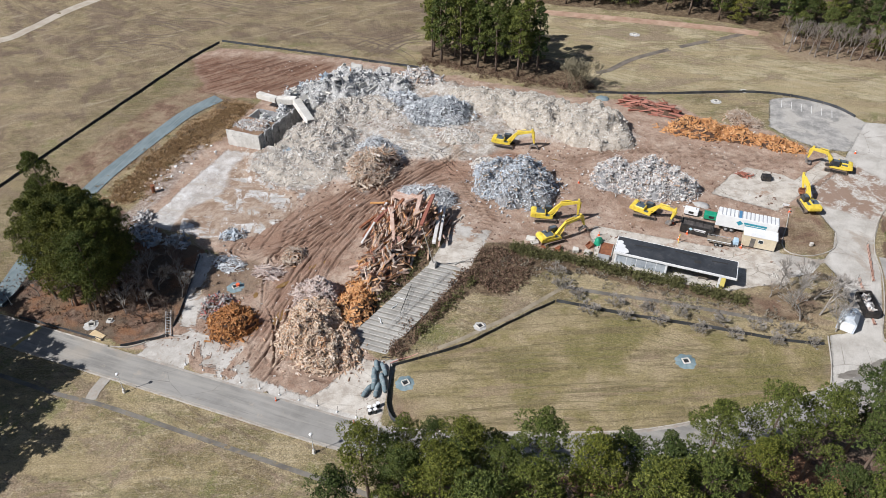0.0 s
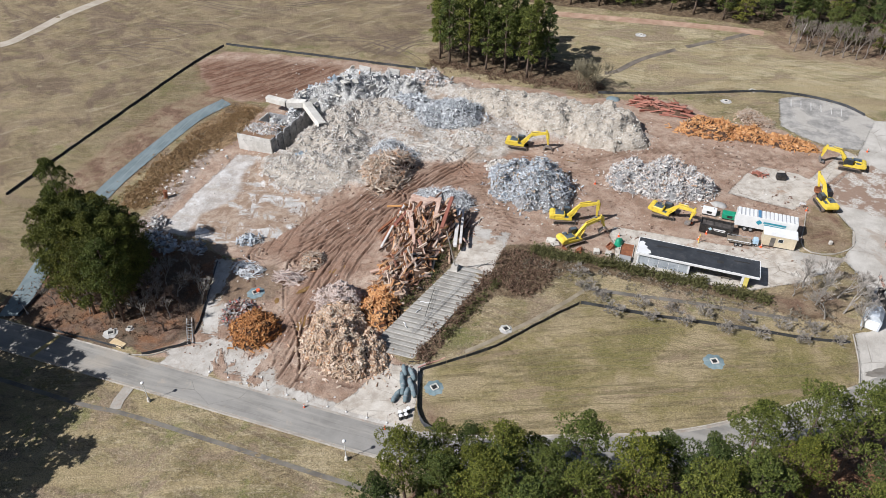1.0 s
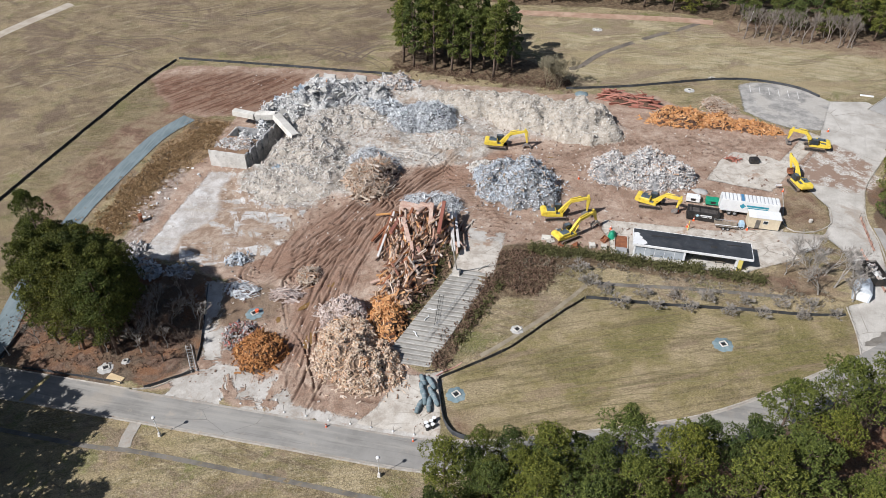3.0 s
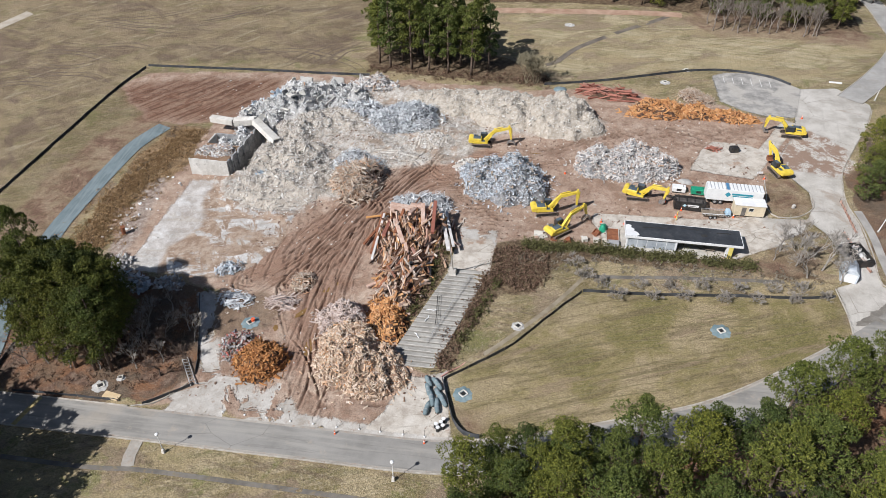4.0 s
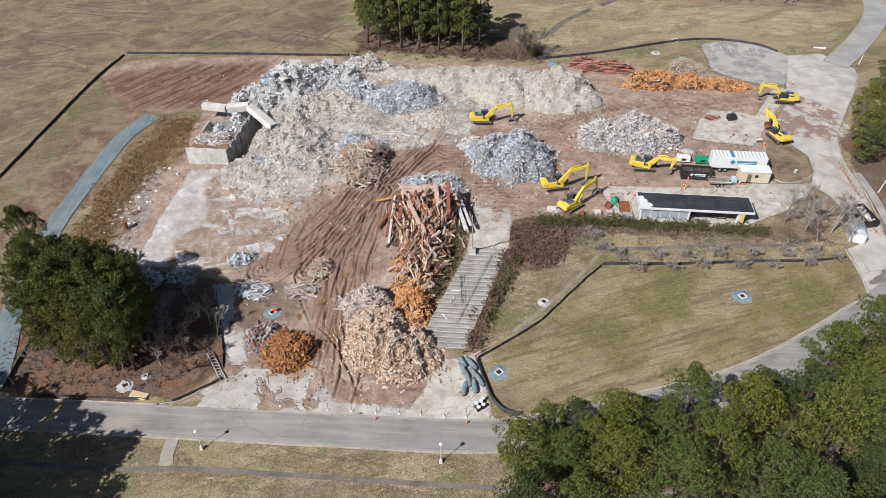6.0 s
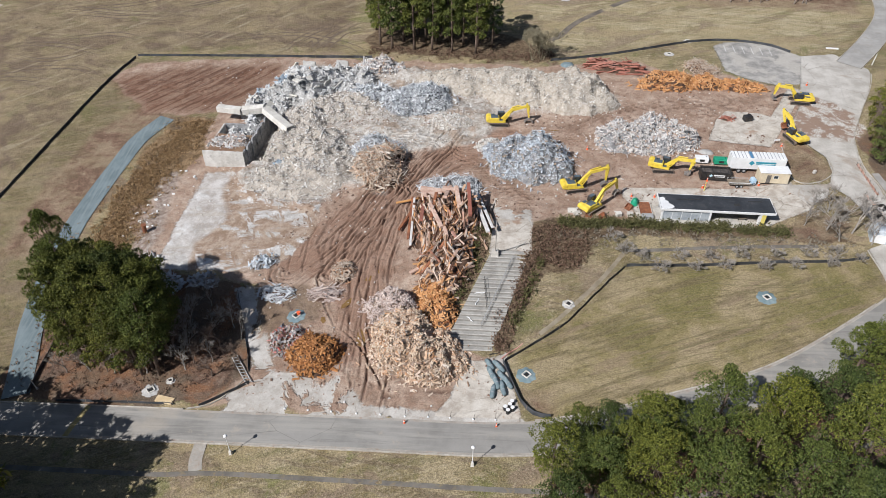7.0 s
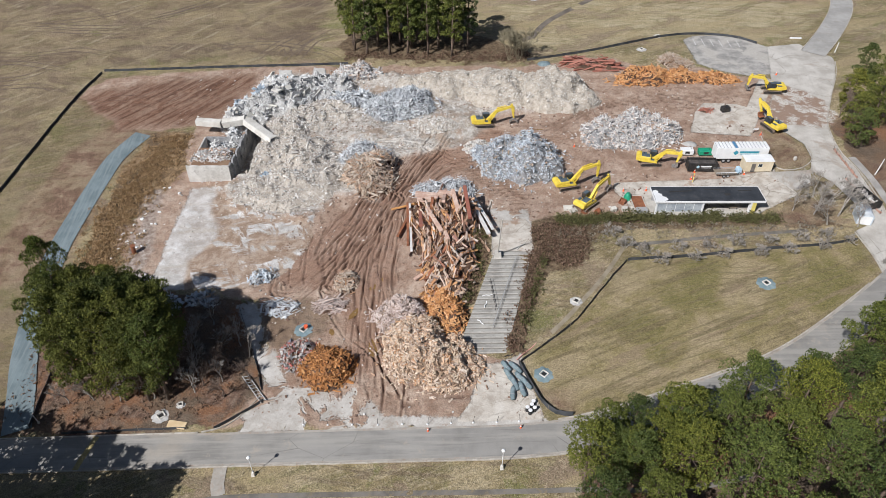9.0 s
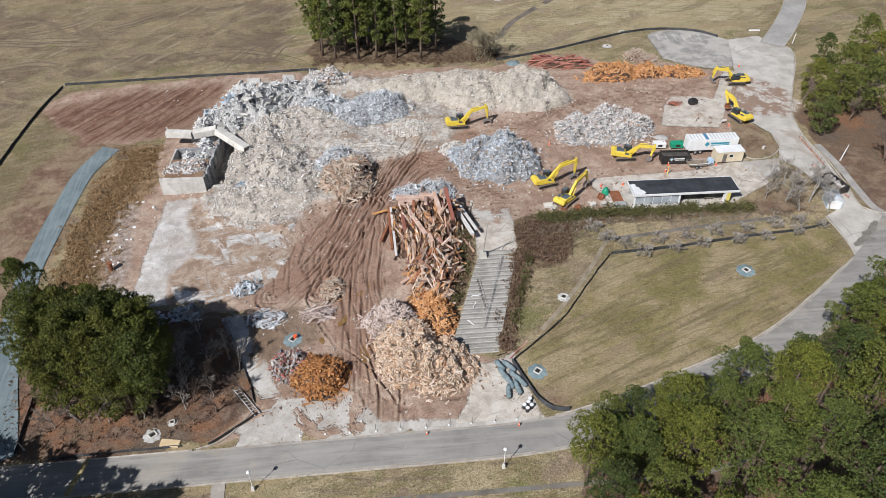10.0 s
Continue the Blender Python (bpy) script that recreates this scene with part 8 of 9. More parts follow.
def storage_trailer():
    ob = thing("storage_trailer", 13.2, 127.6, "long white storage trailer with ribbed roof and blue lettering", "trailer", 1.0)
    bm = bmesh.new()
    box(bm, (11.4, 2.5, 2.75), pose(0, 0, 2.4), 0.06)
    body = part("body", bm, WHITE, ob)
    bm = bmesh.new()
    box(bm, (11.3, 2.4, 0.05), pose(0, 0, 3.8))
    part("roof", bm, surface("shaded_roof_sheet", (0.30, 0.31, 0.33), (0.42, 0.43, 0.45), 0.5, 5.0, 0.6), ob, "grey roof sheet")
    for i in range(15):
        bm = bmesh.new()
        box(bm, (0.55, 2.5, 0.12), pose(-5.3 + i * 0.755, 0, 3.86), 0.03)
        part("roof_rib", bm, BLUE_PAINT if i == 5 else WHITE, ob, "pale blue roof panel" if i == 5 else "white roof rib")
    bm = bmesh.new()
    box(bm, (10.6, 0.9, 0.3), pose(0, 0, 0.9))
    part("chassis", bm, BLACK_STEEL, ob)
    for x in (-3.6, -2.5):
        for y in (-1.0, 1.0):
            wheel(ob, x, y, 0.5)
    bm = bmesh.new()
    bmesh.ops.create_circle(bm, cap_ends=True, segments=4, radius=0.62, matrix=pose(-1.4, -1.275, 2.6, 90, 0, 0))
    part("emblem", bm, TEAL, ob, "blue diamond emblem")
    bars(ob, ((1.5, 2.75, 4.2, 0.42), (1.6, 2.28, 4.0, 0.2), (1.9, 1.85, 2.8, 0.16)), -1.27, TEAL)
    bm = bmesh.new()
    box(bm, (0.05, 2.2, 2.4), pose(5.72, 0, 2.3))
    part("door", bm, GREY_PAINT, ob)


def office():
    ob = thing("site_office", 15.9, 124.0, "beige clad site office cabin with flat white roof", "site office", 1.5)
    bm = bmesh.new()
    box(bm, (6.0, 2.6, 2.5), pose(0, 0, 1.55), 0.03)
    part("wall", bm, BEIGE, ob)
    for i in range(24):
        bm = bmesh.new()
        box(bm, (0.09, 0.04, 2.4), pose(-2.88 + i * 0.25, -1.31, 1.55))
        part("cladding_rib", bm, BEIGE, ob)
    bm = bmesh.new()
    box(bm, (6.2, 2.8, 0.18), pose(0, 0, 2.88), 0.03)
    part("roof", bm, WHITE, ob, "flat white roof")
    bm = bmesh.new()
    box(bm, (0.85, 0.06, 1.95), pose(-1.2, -1.34, 1.35))
    door = part("door", bm, surface("dark_door", (0.10, 0.09, 0.08), (0.18, 0.16, 0.14), 0.8, 6.0, 0.6), ob, "dark open doorway")
    bm = bmesh.new()
    rod(bm, (-0.9, -1.42, 1.3), (-0.9, -1.36, 1.3), 0.03)
    part("handle", bm, CHROME, door)
    bm = bmesh.new()
    box(bm, (0.95, 0.06, 0.8), pose(0.2, -1.34, 1.9))
    window = part("window", bm, WHITE, ob)
    bm = bmesh.new()
    box(bm, (0.8, 0.04, 0.65), pose(0.2, -1.37, 1.9))
    part("pane", bm, GLASS, window, "dark glass pane")
    bm = bmesh.new()
    box(bm, (5.6, 2.2, 0.3), pose(0, 0, 0.15))
    part("skid", bm, BLACK_STEEL, ob)


def skip():
    ob = thing("skip_container", 4.3, 124.4, "black steel roll-off skip with pale lettering", "skip", -1.0)
    bm = bmesh.new()
    for size, at in (((6.2, 0.1, 1.9), (0, -1.15, 1.2)), ((6.2, 0.1, 1.9), (0, 1.15, 1.2)), ((0.1, 2.3, 1.9), (-3.05, 0, 1.2)), ((0.1, 2.3, 1.9), (3.05, 0, 1.2)), ((6.2, 2.3, 0.12), (0, 0, 0.3))):
        box(bm, size, pose(*at))
    body = part("body", bm, BLACK_STEEL, ob)
    for i in range(9):
        for s in (-1, 1):
            bm = bmesh.new()
            box(bm, (0.12, 0.1, 1.8), pose(-2.8 + i * 0.7, s * 1.23, 1.2))
            part("rib", bm, BLACK_STEEL, ob)
    for s in (-1, 1):
        bm = bmesh.new()
        box(bm, (6.3, 0.16, 0.16), pose(0, s * 1.17, 2.16), 0.03)
        part("top_rail", bm, BLACK_STEEL, ob)
    for k in range(4):
        bm = bmesh.new()
        rod(bm, (-2.4 + k * 1.6, -1.1, 2.16), (-2.4 + k * 1.6, 1.1, 2.16), 0.05)
        part("tarp_bow", bm, BLACK_STEEL, ob)
    bm = bmesh.new()
    box(bm, (5.9, 2.1, 0.05), pose(0, 0, 1.7))
    part("load", bm, surface("dark_waste", (0.05, 0.045, 0.04), (0.13, 0.11, 0.10), 0.8, 4.0, 0.9, relief=1.0), ob, "dark mixed waste load")
    bars(ob, ((0.6, 1.55, 2.3, 0.26), (0.7, 1.2, 2.1, 0.13)), -1.30, WHITE)
    bm = bmesh.new()
    bmesh.ops.create_circle(bm, cap_ends=True, segments=4, radius=0.4, matrix=pose(-1.1, -1.3, 1.4, 90, 0, 0))
    part("emblem", bm, surface("pale_blue_sign", (0.40, 0.58, 0.66), (0.50, 0.68, 0.75), 1.0, 5.0, 0.5), ob, "pale blue diamond emblem")


def flatbed():
    ob = thing("flatbed_trailer", 8.8, 122.3, "low tandem-axle utility trailer with wooden deck", "trailer", 3.0)
    bm = bmesh.new()
    box(bm, (4.4, 1.9, 0.12), pose(0, 0, 0.75))
    part("deck", bm, POST_WOOD, ob, "worn wooden deck")
    for s in (-1, 1):
        bm = bmesh.new()
        box(bm, (4.4, 0.08, 0.1), pose(0, s * 0.95, 1.15))
        part("side_rail", bm, WHITE if s < 0 else GREY_PAINT, ob)
        for k in range(9):
            bm = bmesh.new()
            box(bm, (0.07, 0.06, 0.45), pose(-2.1 + k * 0.52, s * 0.95, 0.95))
            part("stanchion", bm, GREY_PAINT, ob)
        for x in (-0.5, 0.35):
            wheel(ob, x, s * 1.05, 0.36, 0.24)
    bm = bmesh.new()
    for s in (-1, 1):
        rod(bm, (2.2, s * 0.7, 0.65), (3.4, 0, 0.6), 0.06)
    part("drawbar", bm, BLACK_STEEL, ob)
    pod = thing("pump", 11.9, 122.9, "light blue covered pump unit at the drawbar", "pump", 8)
    bm = bmesh.new()
    box(bm, (1.0, 1.5, 1.2), pose(0, 0, 0.8), 0.1, (0.85, 0.9))
    part("cover", bm, surface("pale_blue_cover", (0.32, 0.46, 0.58), (0.48, 0.62, 0.72), 0.8, 6.0, 0.6), pod)
    for s in (-1, 1):
        wheel(pod, 0.0, s * 0.72, 0.3, 0.18)


storage_trailer()
office()
skip()
flatbed()


def tank(x, y, label, colour, size, turn=0):
    ob = thing("generator", x, y, label, "generator", turn)
    bm = bmesh.new()
    box(bm, size, pose(0, 0, size[2] / 2 + 0.25), 0.08)
    part("housing", bm, colour, ob)
    bm = bmesh.new()
    box(bm, (size[0] * 0.9, size[1] * 0.9, 0.25), pose(0, 0, 0.13))
    part("skid", bm, BLACK_STEEL, ob)
    bm = bmesh.new()
    box(bm, (size[0] * 0.35, 0.04, size[2] * 0.5), pose(0, -size[1] / 2 - 0.02, size[2] / 2 + 0.3))
    part("vent", bm, BLACK_STEEL, ob)
    bm = bmesh.new()
    rod(bm, (size[0] * 0.3, 0, size[2] + 0.2), (size[0] * 0.3, 0, size[2] + 0.55), 0.05)
    part("exhaust", bm, BLACK_STEEL, ob)


tank(6.6, 130.0, "low green steel generator housing", GREEN_PAINT, (2.9, 1.6, 1.1), 2)
tank(2.6, 130.2, "low white equipment box with dark vent", WHITE, (2.8, 1.6, 1.1), -2)
mound = Pile([(4.4, 134.0, 1.7, 1.3, 0, 0.7)], 0.2, 0.8, 61)
ob = thing("gravel_heap", 4.4, 134.0, "small heap of grey gravel", "gravel heap")
mound.core(STONE, ob, 0.25)


def cone(x, y, tilt=0):
    ob = thing("traffic_cone", x, y, "orange plastic traffic cone with square base", "traffic cone", rng.uniform(0, 90), "traffic cones", z=land(x, y))
    bm = bmesh.new()
    bmesh.ops.create_cone(bm, cap_ends=True, segments=14, radius1=0.19, radius2=0.035, depth=0.85, matrix=pose(0, 0, 0.47))
    body = part("cone", bm, ORANGE, ob)
    bm = bmesh.new()
    bmesh.ops.create_cone(bm, cap_ends=False, segments=14, radius1=0.142, radius2=0.108, depth=0.16, matrix=pose(0, 0, 0.62))
    part("band", bm, WHITE, body, "white reflective band")
    bm = bmesh.new()
    box(bm, (0.46, 0.46, 0.06), pose(0, 0, 0.03), 0.02)
    part("base", bm, ORANGE, ob)


for x, y in ((-21.8, 133.9), (-13.6, 117.1), (-8.9, 117.1), (-0.4, 125.9), (2.7, 123.2), (13.0, 122.2), (21.3, 137.3), (-53.2, 59.2), (-39.1, 59.4), (34.5, 166), (1.4, 120.8)):
    cone(x, y)


def site_board(x, y, turn, label):
    ob = thing("sign_stand", x, y, label, "sign", turn, z=land(x, y))
    for s in (-1, 1):
        bm = bmesh.new()
        rod(bm, (s * 0.4, 0, 0), (s * 0.4, 0, 1.2), 0.03)
        part("leg", bm, BLACK_STEEL, ob)
    bm = bmesh.new()
    box(bm, (1.3, 0.05, 0.5), pose(0, 0, 1.0))
    part("board", bm, WHITE, ob)


site_board(20.4, 138.4, 10, "white barrier board on dark legs")
post = thing("bollard", 1.5, 119.8, "yellow and orange striped marker post", "bollard", z=land(1.5, 119.8))
bm = bmesh.new()
rod(bm, (0, 0, 0), (0, 0, 2.2), 0.09, sides=12)
part("post", bm, YELLOW_WALL, post)
bm = bmesh.new()
rod(bm, (0, 0, 1.4), (0, 0, 1.7), 0.1, sides=12)
part("stripe", bm, ORANGE, post, "orange stripe")


# ---- lamps along the road, posts, manholes ----
def road_lamp(x, y, tall=4.5):
    ob = thing("street_lamp", x, y, "slim white street lamp with round head", "street lamp", group="lamps beside the road", z=land(x, y))
    bm = bmesh.new()
    box(bm, (0.55, 0.55, 0.9), pose(0, 0, 0.35), 0.05, (0.7, 0.7))
    part("base", bm, PALE_CONCRETE, ob, "pale concrete footing")
    bm = bmesh.new()
    rod(bm, (0, 0, 0.7), (0, 0, tall - 0.2), 0.065, 0.05, 10)
    part("pole", bm, WHITE, ob)
    bm = bmesh.new()
    bmesh.ops.create_uvsphere(bm, u_segments=14, v_segments=8, radius=0.3, matrix=pose(0, 0, tall) @ Matrix.Diagonal((1, 1, 0.75, 1)))
    part("lamp_head", bm, WHITE, ob, "white globe lamp head", True)
    bm = bmesh.new()
    rod(bm, (0, 0, tall - 0.28), (0, 0, tall - 0.16), 0.16, sides=12)
    part("collar", bm, BLACK_STEEL, ob)


road_lamp(-42.3, 52.6)
road_lamp(-78.7, 52.4)


def white_post(x, y, tall, label, tilt=0.0, radius=0.07):
    ob = thing("post", x, y, label, "post", z=land(x, y))
    bm = bmesh.new()
    rod(bm, (0, 0, -0.1), (tilt, 0, tall), radius, radius * 0.8, 10)
    part("shaft", bm, WHITE, ob)
    bm = bmesh.new()
    box(bm, (0.35, 0.35, 0.3), pose(0, 0, 0.1), 0.04)
    part("footing", bm, CONCRETE, ob)


white_post(40.4, 121.4, 4.0, "slim white post beside the drive", 0.5, 0.1)
white_post(20.0, 225.3, 5.5, "tall white post before the far wood", 0.6, 0.12)
white_post(-115.6, 62.5, 2.2, "white marker post beside the blanket", -0.3)
white_post(54.5, 178.5, 3.0, "white post beside the lane", 0.2, 0.1)


def manhole(x, y, skirt, material, label, r=1.7, lid=0.45):
    ob = thing("drain_inlet", x, y, label, "drain inlet", rng.uniform(0, 60), "drain inlets", z=land(x, y))
    bm = bmesh.new()
    ring = [bm.verts.new((math.cos(2 * math.pi * k / 28) * r * (1 + 0.1 * math.sin(k * 2.3)), math.sin(2 * math.pi * k / 28) * r * 0.92 * (1 + 0.1 * math.cos(k * 1.7)), 0.05)) for k in range(28)]
    inner = [bm.verts.new((v.co.x * 0.45, v.co.y * 0.45, 0.2)) for v in ring]
    for k in range(28):
        bm.faces.new((ring[k], ring[(k + 1) % 28], inner[(k + 1) % 28], inner[k]))
    bm.faces.new(inner)
    part("skirt", bm, material, ob, skirt)
    for s, size in ((-1, (lid * 2.6, 0.18, 0.22)), (1, (lid * 2.6, 0.18, 0.22))):
        bm = bmesh.new()
        box(bm, size, pose(0, s * lid * 1.15, 0.28), 0.04)
        part("frame_bar", bm, PALE_CONCRETE, ob, "pale concrete frame")
        bm = bmesh.new()
        box(bm, (0.18, lid * 2.0, 0.22), pose(s * lid * 1.2, 0, 0.28), 0.04)
        part("frame_bar", bm, PALE_CONCRETE, ob, "pale concrete frame")
    bm = bmesh.new()
    box(bm, (lid * 1.5, lid * 1.4, 0.06), pose(0, 0, 0.24))
    part("grate", bm, BLACK_STEEL, ob, "dark iron grate")


manhole(-34.7, 69.3, "blue-grey fabric skirt", BLUE_MAT, "square drain inlet ringed with blue-grey fabric")
manhole(7.0, 88.9, "blue-grey fabric skirt", BLUE_MAT, "square drain inlet ringed with blue-grey fabric", 1.8)
manhole(-27.5, 85.3, "pale gravel ring", STONE, "square drain inlet ringed with pale gravel", 1.2)
manhole(-95.8, 63.1, "pale gravel ring", STONE, "square drain inlet ringed with pale gravel", 1.5)
manhole(-93.2, 65.1, "pale gravel ring", STONE, "small drain inlet under the bare trees", 0.8, 0.3)
manhole(-75.6, 80.2, "blue-grey fabric skirt", BLUE_MAT, "drain inlet with blue-grey fabric and red bucket", 1.7)
manhole(2.5, 180.7, "pale gravel ring", STONE, "pale drain inlet in the dry grass", 1.4)
manhole(8.6, 188.7, "pale gravel ring", STONE, "pale drain inlet in the dry grass", 1.1)
manhole(-24.5, 214.5, "pale gravel ring", STONE, "pale drain inlet in the far field", 1.6)


def lay(name, x, y, size, material, label, category, turn=0, tilt=0, group="", lift=0.0, bevel=0.04):
    """A single loose block lying on the ground."""
    bm = bmesh.new()
    box(bm, size, pose(0, 0, size[2] / 2), bevel)
    bmesh.ops.subdivide_edges(bm, edges=[e for e in bm.edges if e.calc_length() > 0.8], cuts=2)
    for v in bm.verts:
        v.co += Vector((noise.noise(v.co * 2 + Vector((x, y, 0))), noise.noise(v.co * 2 + Vector((y, x, 3))), 0)) * 0.04
    ob = new(name, mesh_of(name, bm, material))
    ob.matrix_basis = pose(x, y, land(x, y) + lift, tilt, 0, turn)
    return tagged(ob, label, category, group)


lay("plywood_sheet", -92.7, 61.3, (3.0, 1.3, 0.3), PLYWOOD, "pale plywood sheet lying beside the road", "board", -8)
for i, (x, y, turn) in enumerate(((-40.7, 70.9, 124), (-40.4, 69.2, 116), (-39.2, 70.6, 131), (-39.6, 67.6, 108), (-38.6, 68.6, 120), (-39.9, 65.6, 82), (-38.4, 66.3, 104), (-37.8, 67.6, 126))):
    roll = thing("fabric_roll", x, y, "blue-green rolled erosion fabric tied with cord", "fabric roll", turn, "rolls of erosion fabric", z=land(x, y))
    long, cloth = 1.15 + 0.12 * (i * 5 % 4), Soup()
    ends = (0.30, 0.40, 0.42, 0.40, 0.43, 0.40, 0.31)
    cloth.tube([(-long + k * long / 3, 0.05 * math.sin(k * 0.8 + i), 0.40 + 0.02 * math.sin(2 * k + i)) for k in range(7)], ends, 16)
    part("roll", cloth.mesh("roll", ROLL, True), None, roll)
    for k in (-0.45, 0.4):
        bm = bmesh.new()
        rod(bm, (k - 0.03, 0.05 * math.sin(2.4 + 2.4 * k / long + i), 0.40), (k + 0.03, 0.05 * math.sin(2.4 + 2.4 * k / long + i), 0.40), 0.44, sides=16)
        part("cord", bm, GREY_PAINT, roll, "grey cord")
for x, y in ((-37.9, 62.5), (-37.2, 63.0), (-37.5, 61.9), (-36.8, 62.4), (-36.9, 63.6)):
    drum = thing("drum", x, y, "black drum with white lid", "drum", 0, "drums at the fence corner", z=land(x, y))
    bm = bmesh.new()
    rod(bm, (0, 0, 0), (0, 0, 0.85), 0.3, sides=18)
    part("barrel", bm, RUBBER, drum)
    bm = bmesh.new()
    rod(bm, (0, 0, 0.85), (0, 0, 0.93), 0.32, sides=18)
    part("lid", bm, WHITE, drum, "white lid")
for x, y in ((-53.3, 60.4), (-49.7, 60.5), (-46.3, 60.5), (-42.7, 60.5), (-39.3, 60.6), (-57.2, 60.5), (-61, 60.5), (-65, 60.6), (-68.8, 60.7), (-72.6, 60.8)):
    lean = rng.uniform(-10, 10)
    stake = thing("marker_post", x, y, "thin steel fence stake leaning at the road edge", "stake", rng.uniform(0, 90), "stakes along the road edge", z=land(x, y))
    bm = bmesh.new()
    rod(bm, (0, 0, -0.1), (0.25, 0.05, 1.5), 0.03)
    part("stake", bm, BLACK_STEEL, stake)
    bm = bmesh.new()
    box(bm, (0.3, 0.3, 0.2), pose(0, 0, 0.1), 0.04)
    part("foot", bm, WHITE, stake, "white concrete foot")
pipe = thing("standpipe", -113.0, 101.5, "short rusty red steel standpipe", "standpipe", z=land(-113, 101.5))
bm = bmesh.new()
rod(bm, (0, 0, -0.1), (0.15, 0, 1.9), 0.42, sides=18)
part("pipe", bm, RUST, pipe)
bm = bmesh.new()
rod(bm, (0.13, 0, 1.7), (0.16, 0, 1.95), 0.48, sides=18)
part("flange", bm, RUST, pipe)

# shed, loaded skip and clutter at the lower end of the drive
hut = thing("hut", 31.2, 106.4, "small hut wrapped in pale tarpaulin", "hut", -12)
bm = bmesh.new()
prism(bm, [(-1.4, 0), (1.4, 0), (1.4, 2.0), (0.6, 2.9), (-0.6, 2.9), (-1.4, 2.0)], 3.4)
part("cover", bm, surface("pale_grey_tarpaulin", (0.40, 0.45, 0.50), (0.62, 0.66, 0.70), 0.7, 3.0, 0.5, relief=0.6), hut)
bm = bmesh.new()
box(bm, (2.2, 0.05, 1.9), pose(0, -1.73, 1.0))
part("front", bm, WHITE, hut, "pale front panel")
ob, heap_ = heap("open dark skip heaped with white and grey bags", [(34.6, 112.4, 0.9, 2.4, 14, 1.6)], GREY_CORE, WHITE_SCRAP, [("sheet", 4, 0.5, 1.1), ("chunk", 5, 0.4, 0.9)], 60, 0, 71, 0.5, category="skip")
for s in (-1, 1):
    bm = bmesh.new()
    box(bm, (0.1, 5.6, 1.5), pose(0, 0, 0, 0, 0, 14) @ pose(s * 1.15, 0, 0.75))
    part("side", bm, BLACK_STEEL, ob, "dark steel side")
    bm = bmesh.new()
    box(bm, (2.3, 0.1, 1.5), pose(0, 0, 0, 0, 0, 14) @ pose(0, s * 2.8, 0.75))
    part("end", bm, BLACK_STEEL, ob, "dark steel end")
for (a, b) in (((33.5, 120), (35.5, 108)), ((35.4, 131), (35.9, 120))):
    mesh_fence = thing("mesh_fence", a[0], a[1], "fallen orange plastic mesh barrier", "fence", z=land(*a))
    n = 9
    for i in range(n):
        t = i / (n - 1)
        x, y = a[0] + (b[0] - a[0]) * t, a[1] + (b[1] - a[1]) * t
        if i < n - 1:
            bm = bmesh.new()
            x2, y2 = a[0] + (b[0] - a[0]) * (i + 1) / (n - 1), a[1] + (b[1] - a[1]) * (i + 1) / (n - 1)
            q = [bm.verts.new(p) for p in ((x - a[0], y - a[1], land(x, y) - land(*a) + 0.05), (x2 - a[0], y2 - a[1], land(x2, y2) - land(*a) + 0.05), (x2 - a[0] + 0.3, y2 - a[1], land(x2, y2) - land(*a) + 0.22 + 0.25 * (i % 2)), (x - a[0] + 0.3, y - a[1], land(x, y) - land(*a) + 0.22 + 0.25 * ((i + 1) % 2)))]
            bm.faces.new(q)
            bmesh.ops.solidify(bm, geom=bm.faces[:], thickness=0.03)
            part("mesh_panel", bm, surface("faded_orange_mesh", (0.52, 0.30, 0.22), (0.62, 0.42, 0.34), 1.0, 8.0, 0.8) if i == 0 and a[0] < 34 else bpy.data.materials["faded_orange_mesh"], mesh_fence)
        bm = bmesh.new()
        rod(bm, (x - a[0], y - a[1], land(x, y) - land(*a) - 0.1), (x - a[0], y - a[1], land(x, y) - land(*a) + 1.1), 0.03)
        part("stake", bm, BLACK_STEEL, mesh_fence)

# blocks, buckets and boxes beside the excavators at the top of the bank
for x, y, size, material, label in ((-26.0, 111.0, (1.8, 1.2, 0.5), PALE_CONCRETE, "tilted pale concrete slab on the bank"), (-25.0, 110.2, (1.6, 1.1, 0.4), CONCRETE, "tilted grey concrete slab on the bank"), (-16.8, 110.6, (1.1, 0.9, 0.9), PALE_CONCRETE, "pale concrete block beside the pit"), (-14.5, 110.8, (1.2, 0.9, 0.8), CONCRETE, "grey concrete block beside the pit")):
    lay("concrete_block", x, y, size, material, label, "concrete block", x * 31 % 90, 8, "loose concrete blocks")
for x, y in ((-22.8, 110.0), (-20.2, 109.8), (-14.6, 113.0)):
    b = thing("digger_bucket", x, y, "spare rusty digger bucket on the ground", "digger bucket", x * 40 % 90, "spare buckets", z=land(x, y))
    bm = bmesh.new()
    prism(bm, [(-0.6, 0.0), (0.5, 0.0), (0.75, 0.5), (0.5, 0.95), (0.35, 0.95), (0.55, 0.5), (0.4, 0.12), (-0.6, 0.12)], 1.2)
    part("shell", bm, RUST, b)
    for s in (-1, 1):
        bm = bmesh.new()
        prism(bm, [(-0.6, 0.0), (0.5, 0.0), (0.75, 0.5), (0.5, 0.95), (-0.1, 0.6)], 0.06, pose(0, s * 0.6, 0))
        part("cheek", bm, RUST, b)
pit = thing("wash_tray", -11.3, 113.1, "shallow tray of rusty water on the paving", "tray", 2, z=land(-11.3, 113.1))
bm = bmesh.new()
box(bm, (2.5, 4.4, 0.1), pose(0, 0, 0.05))
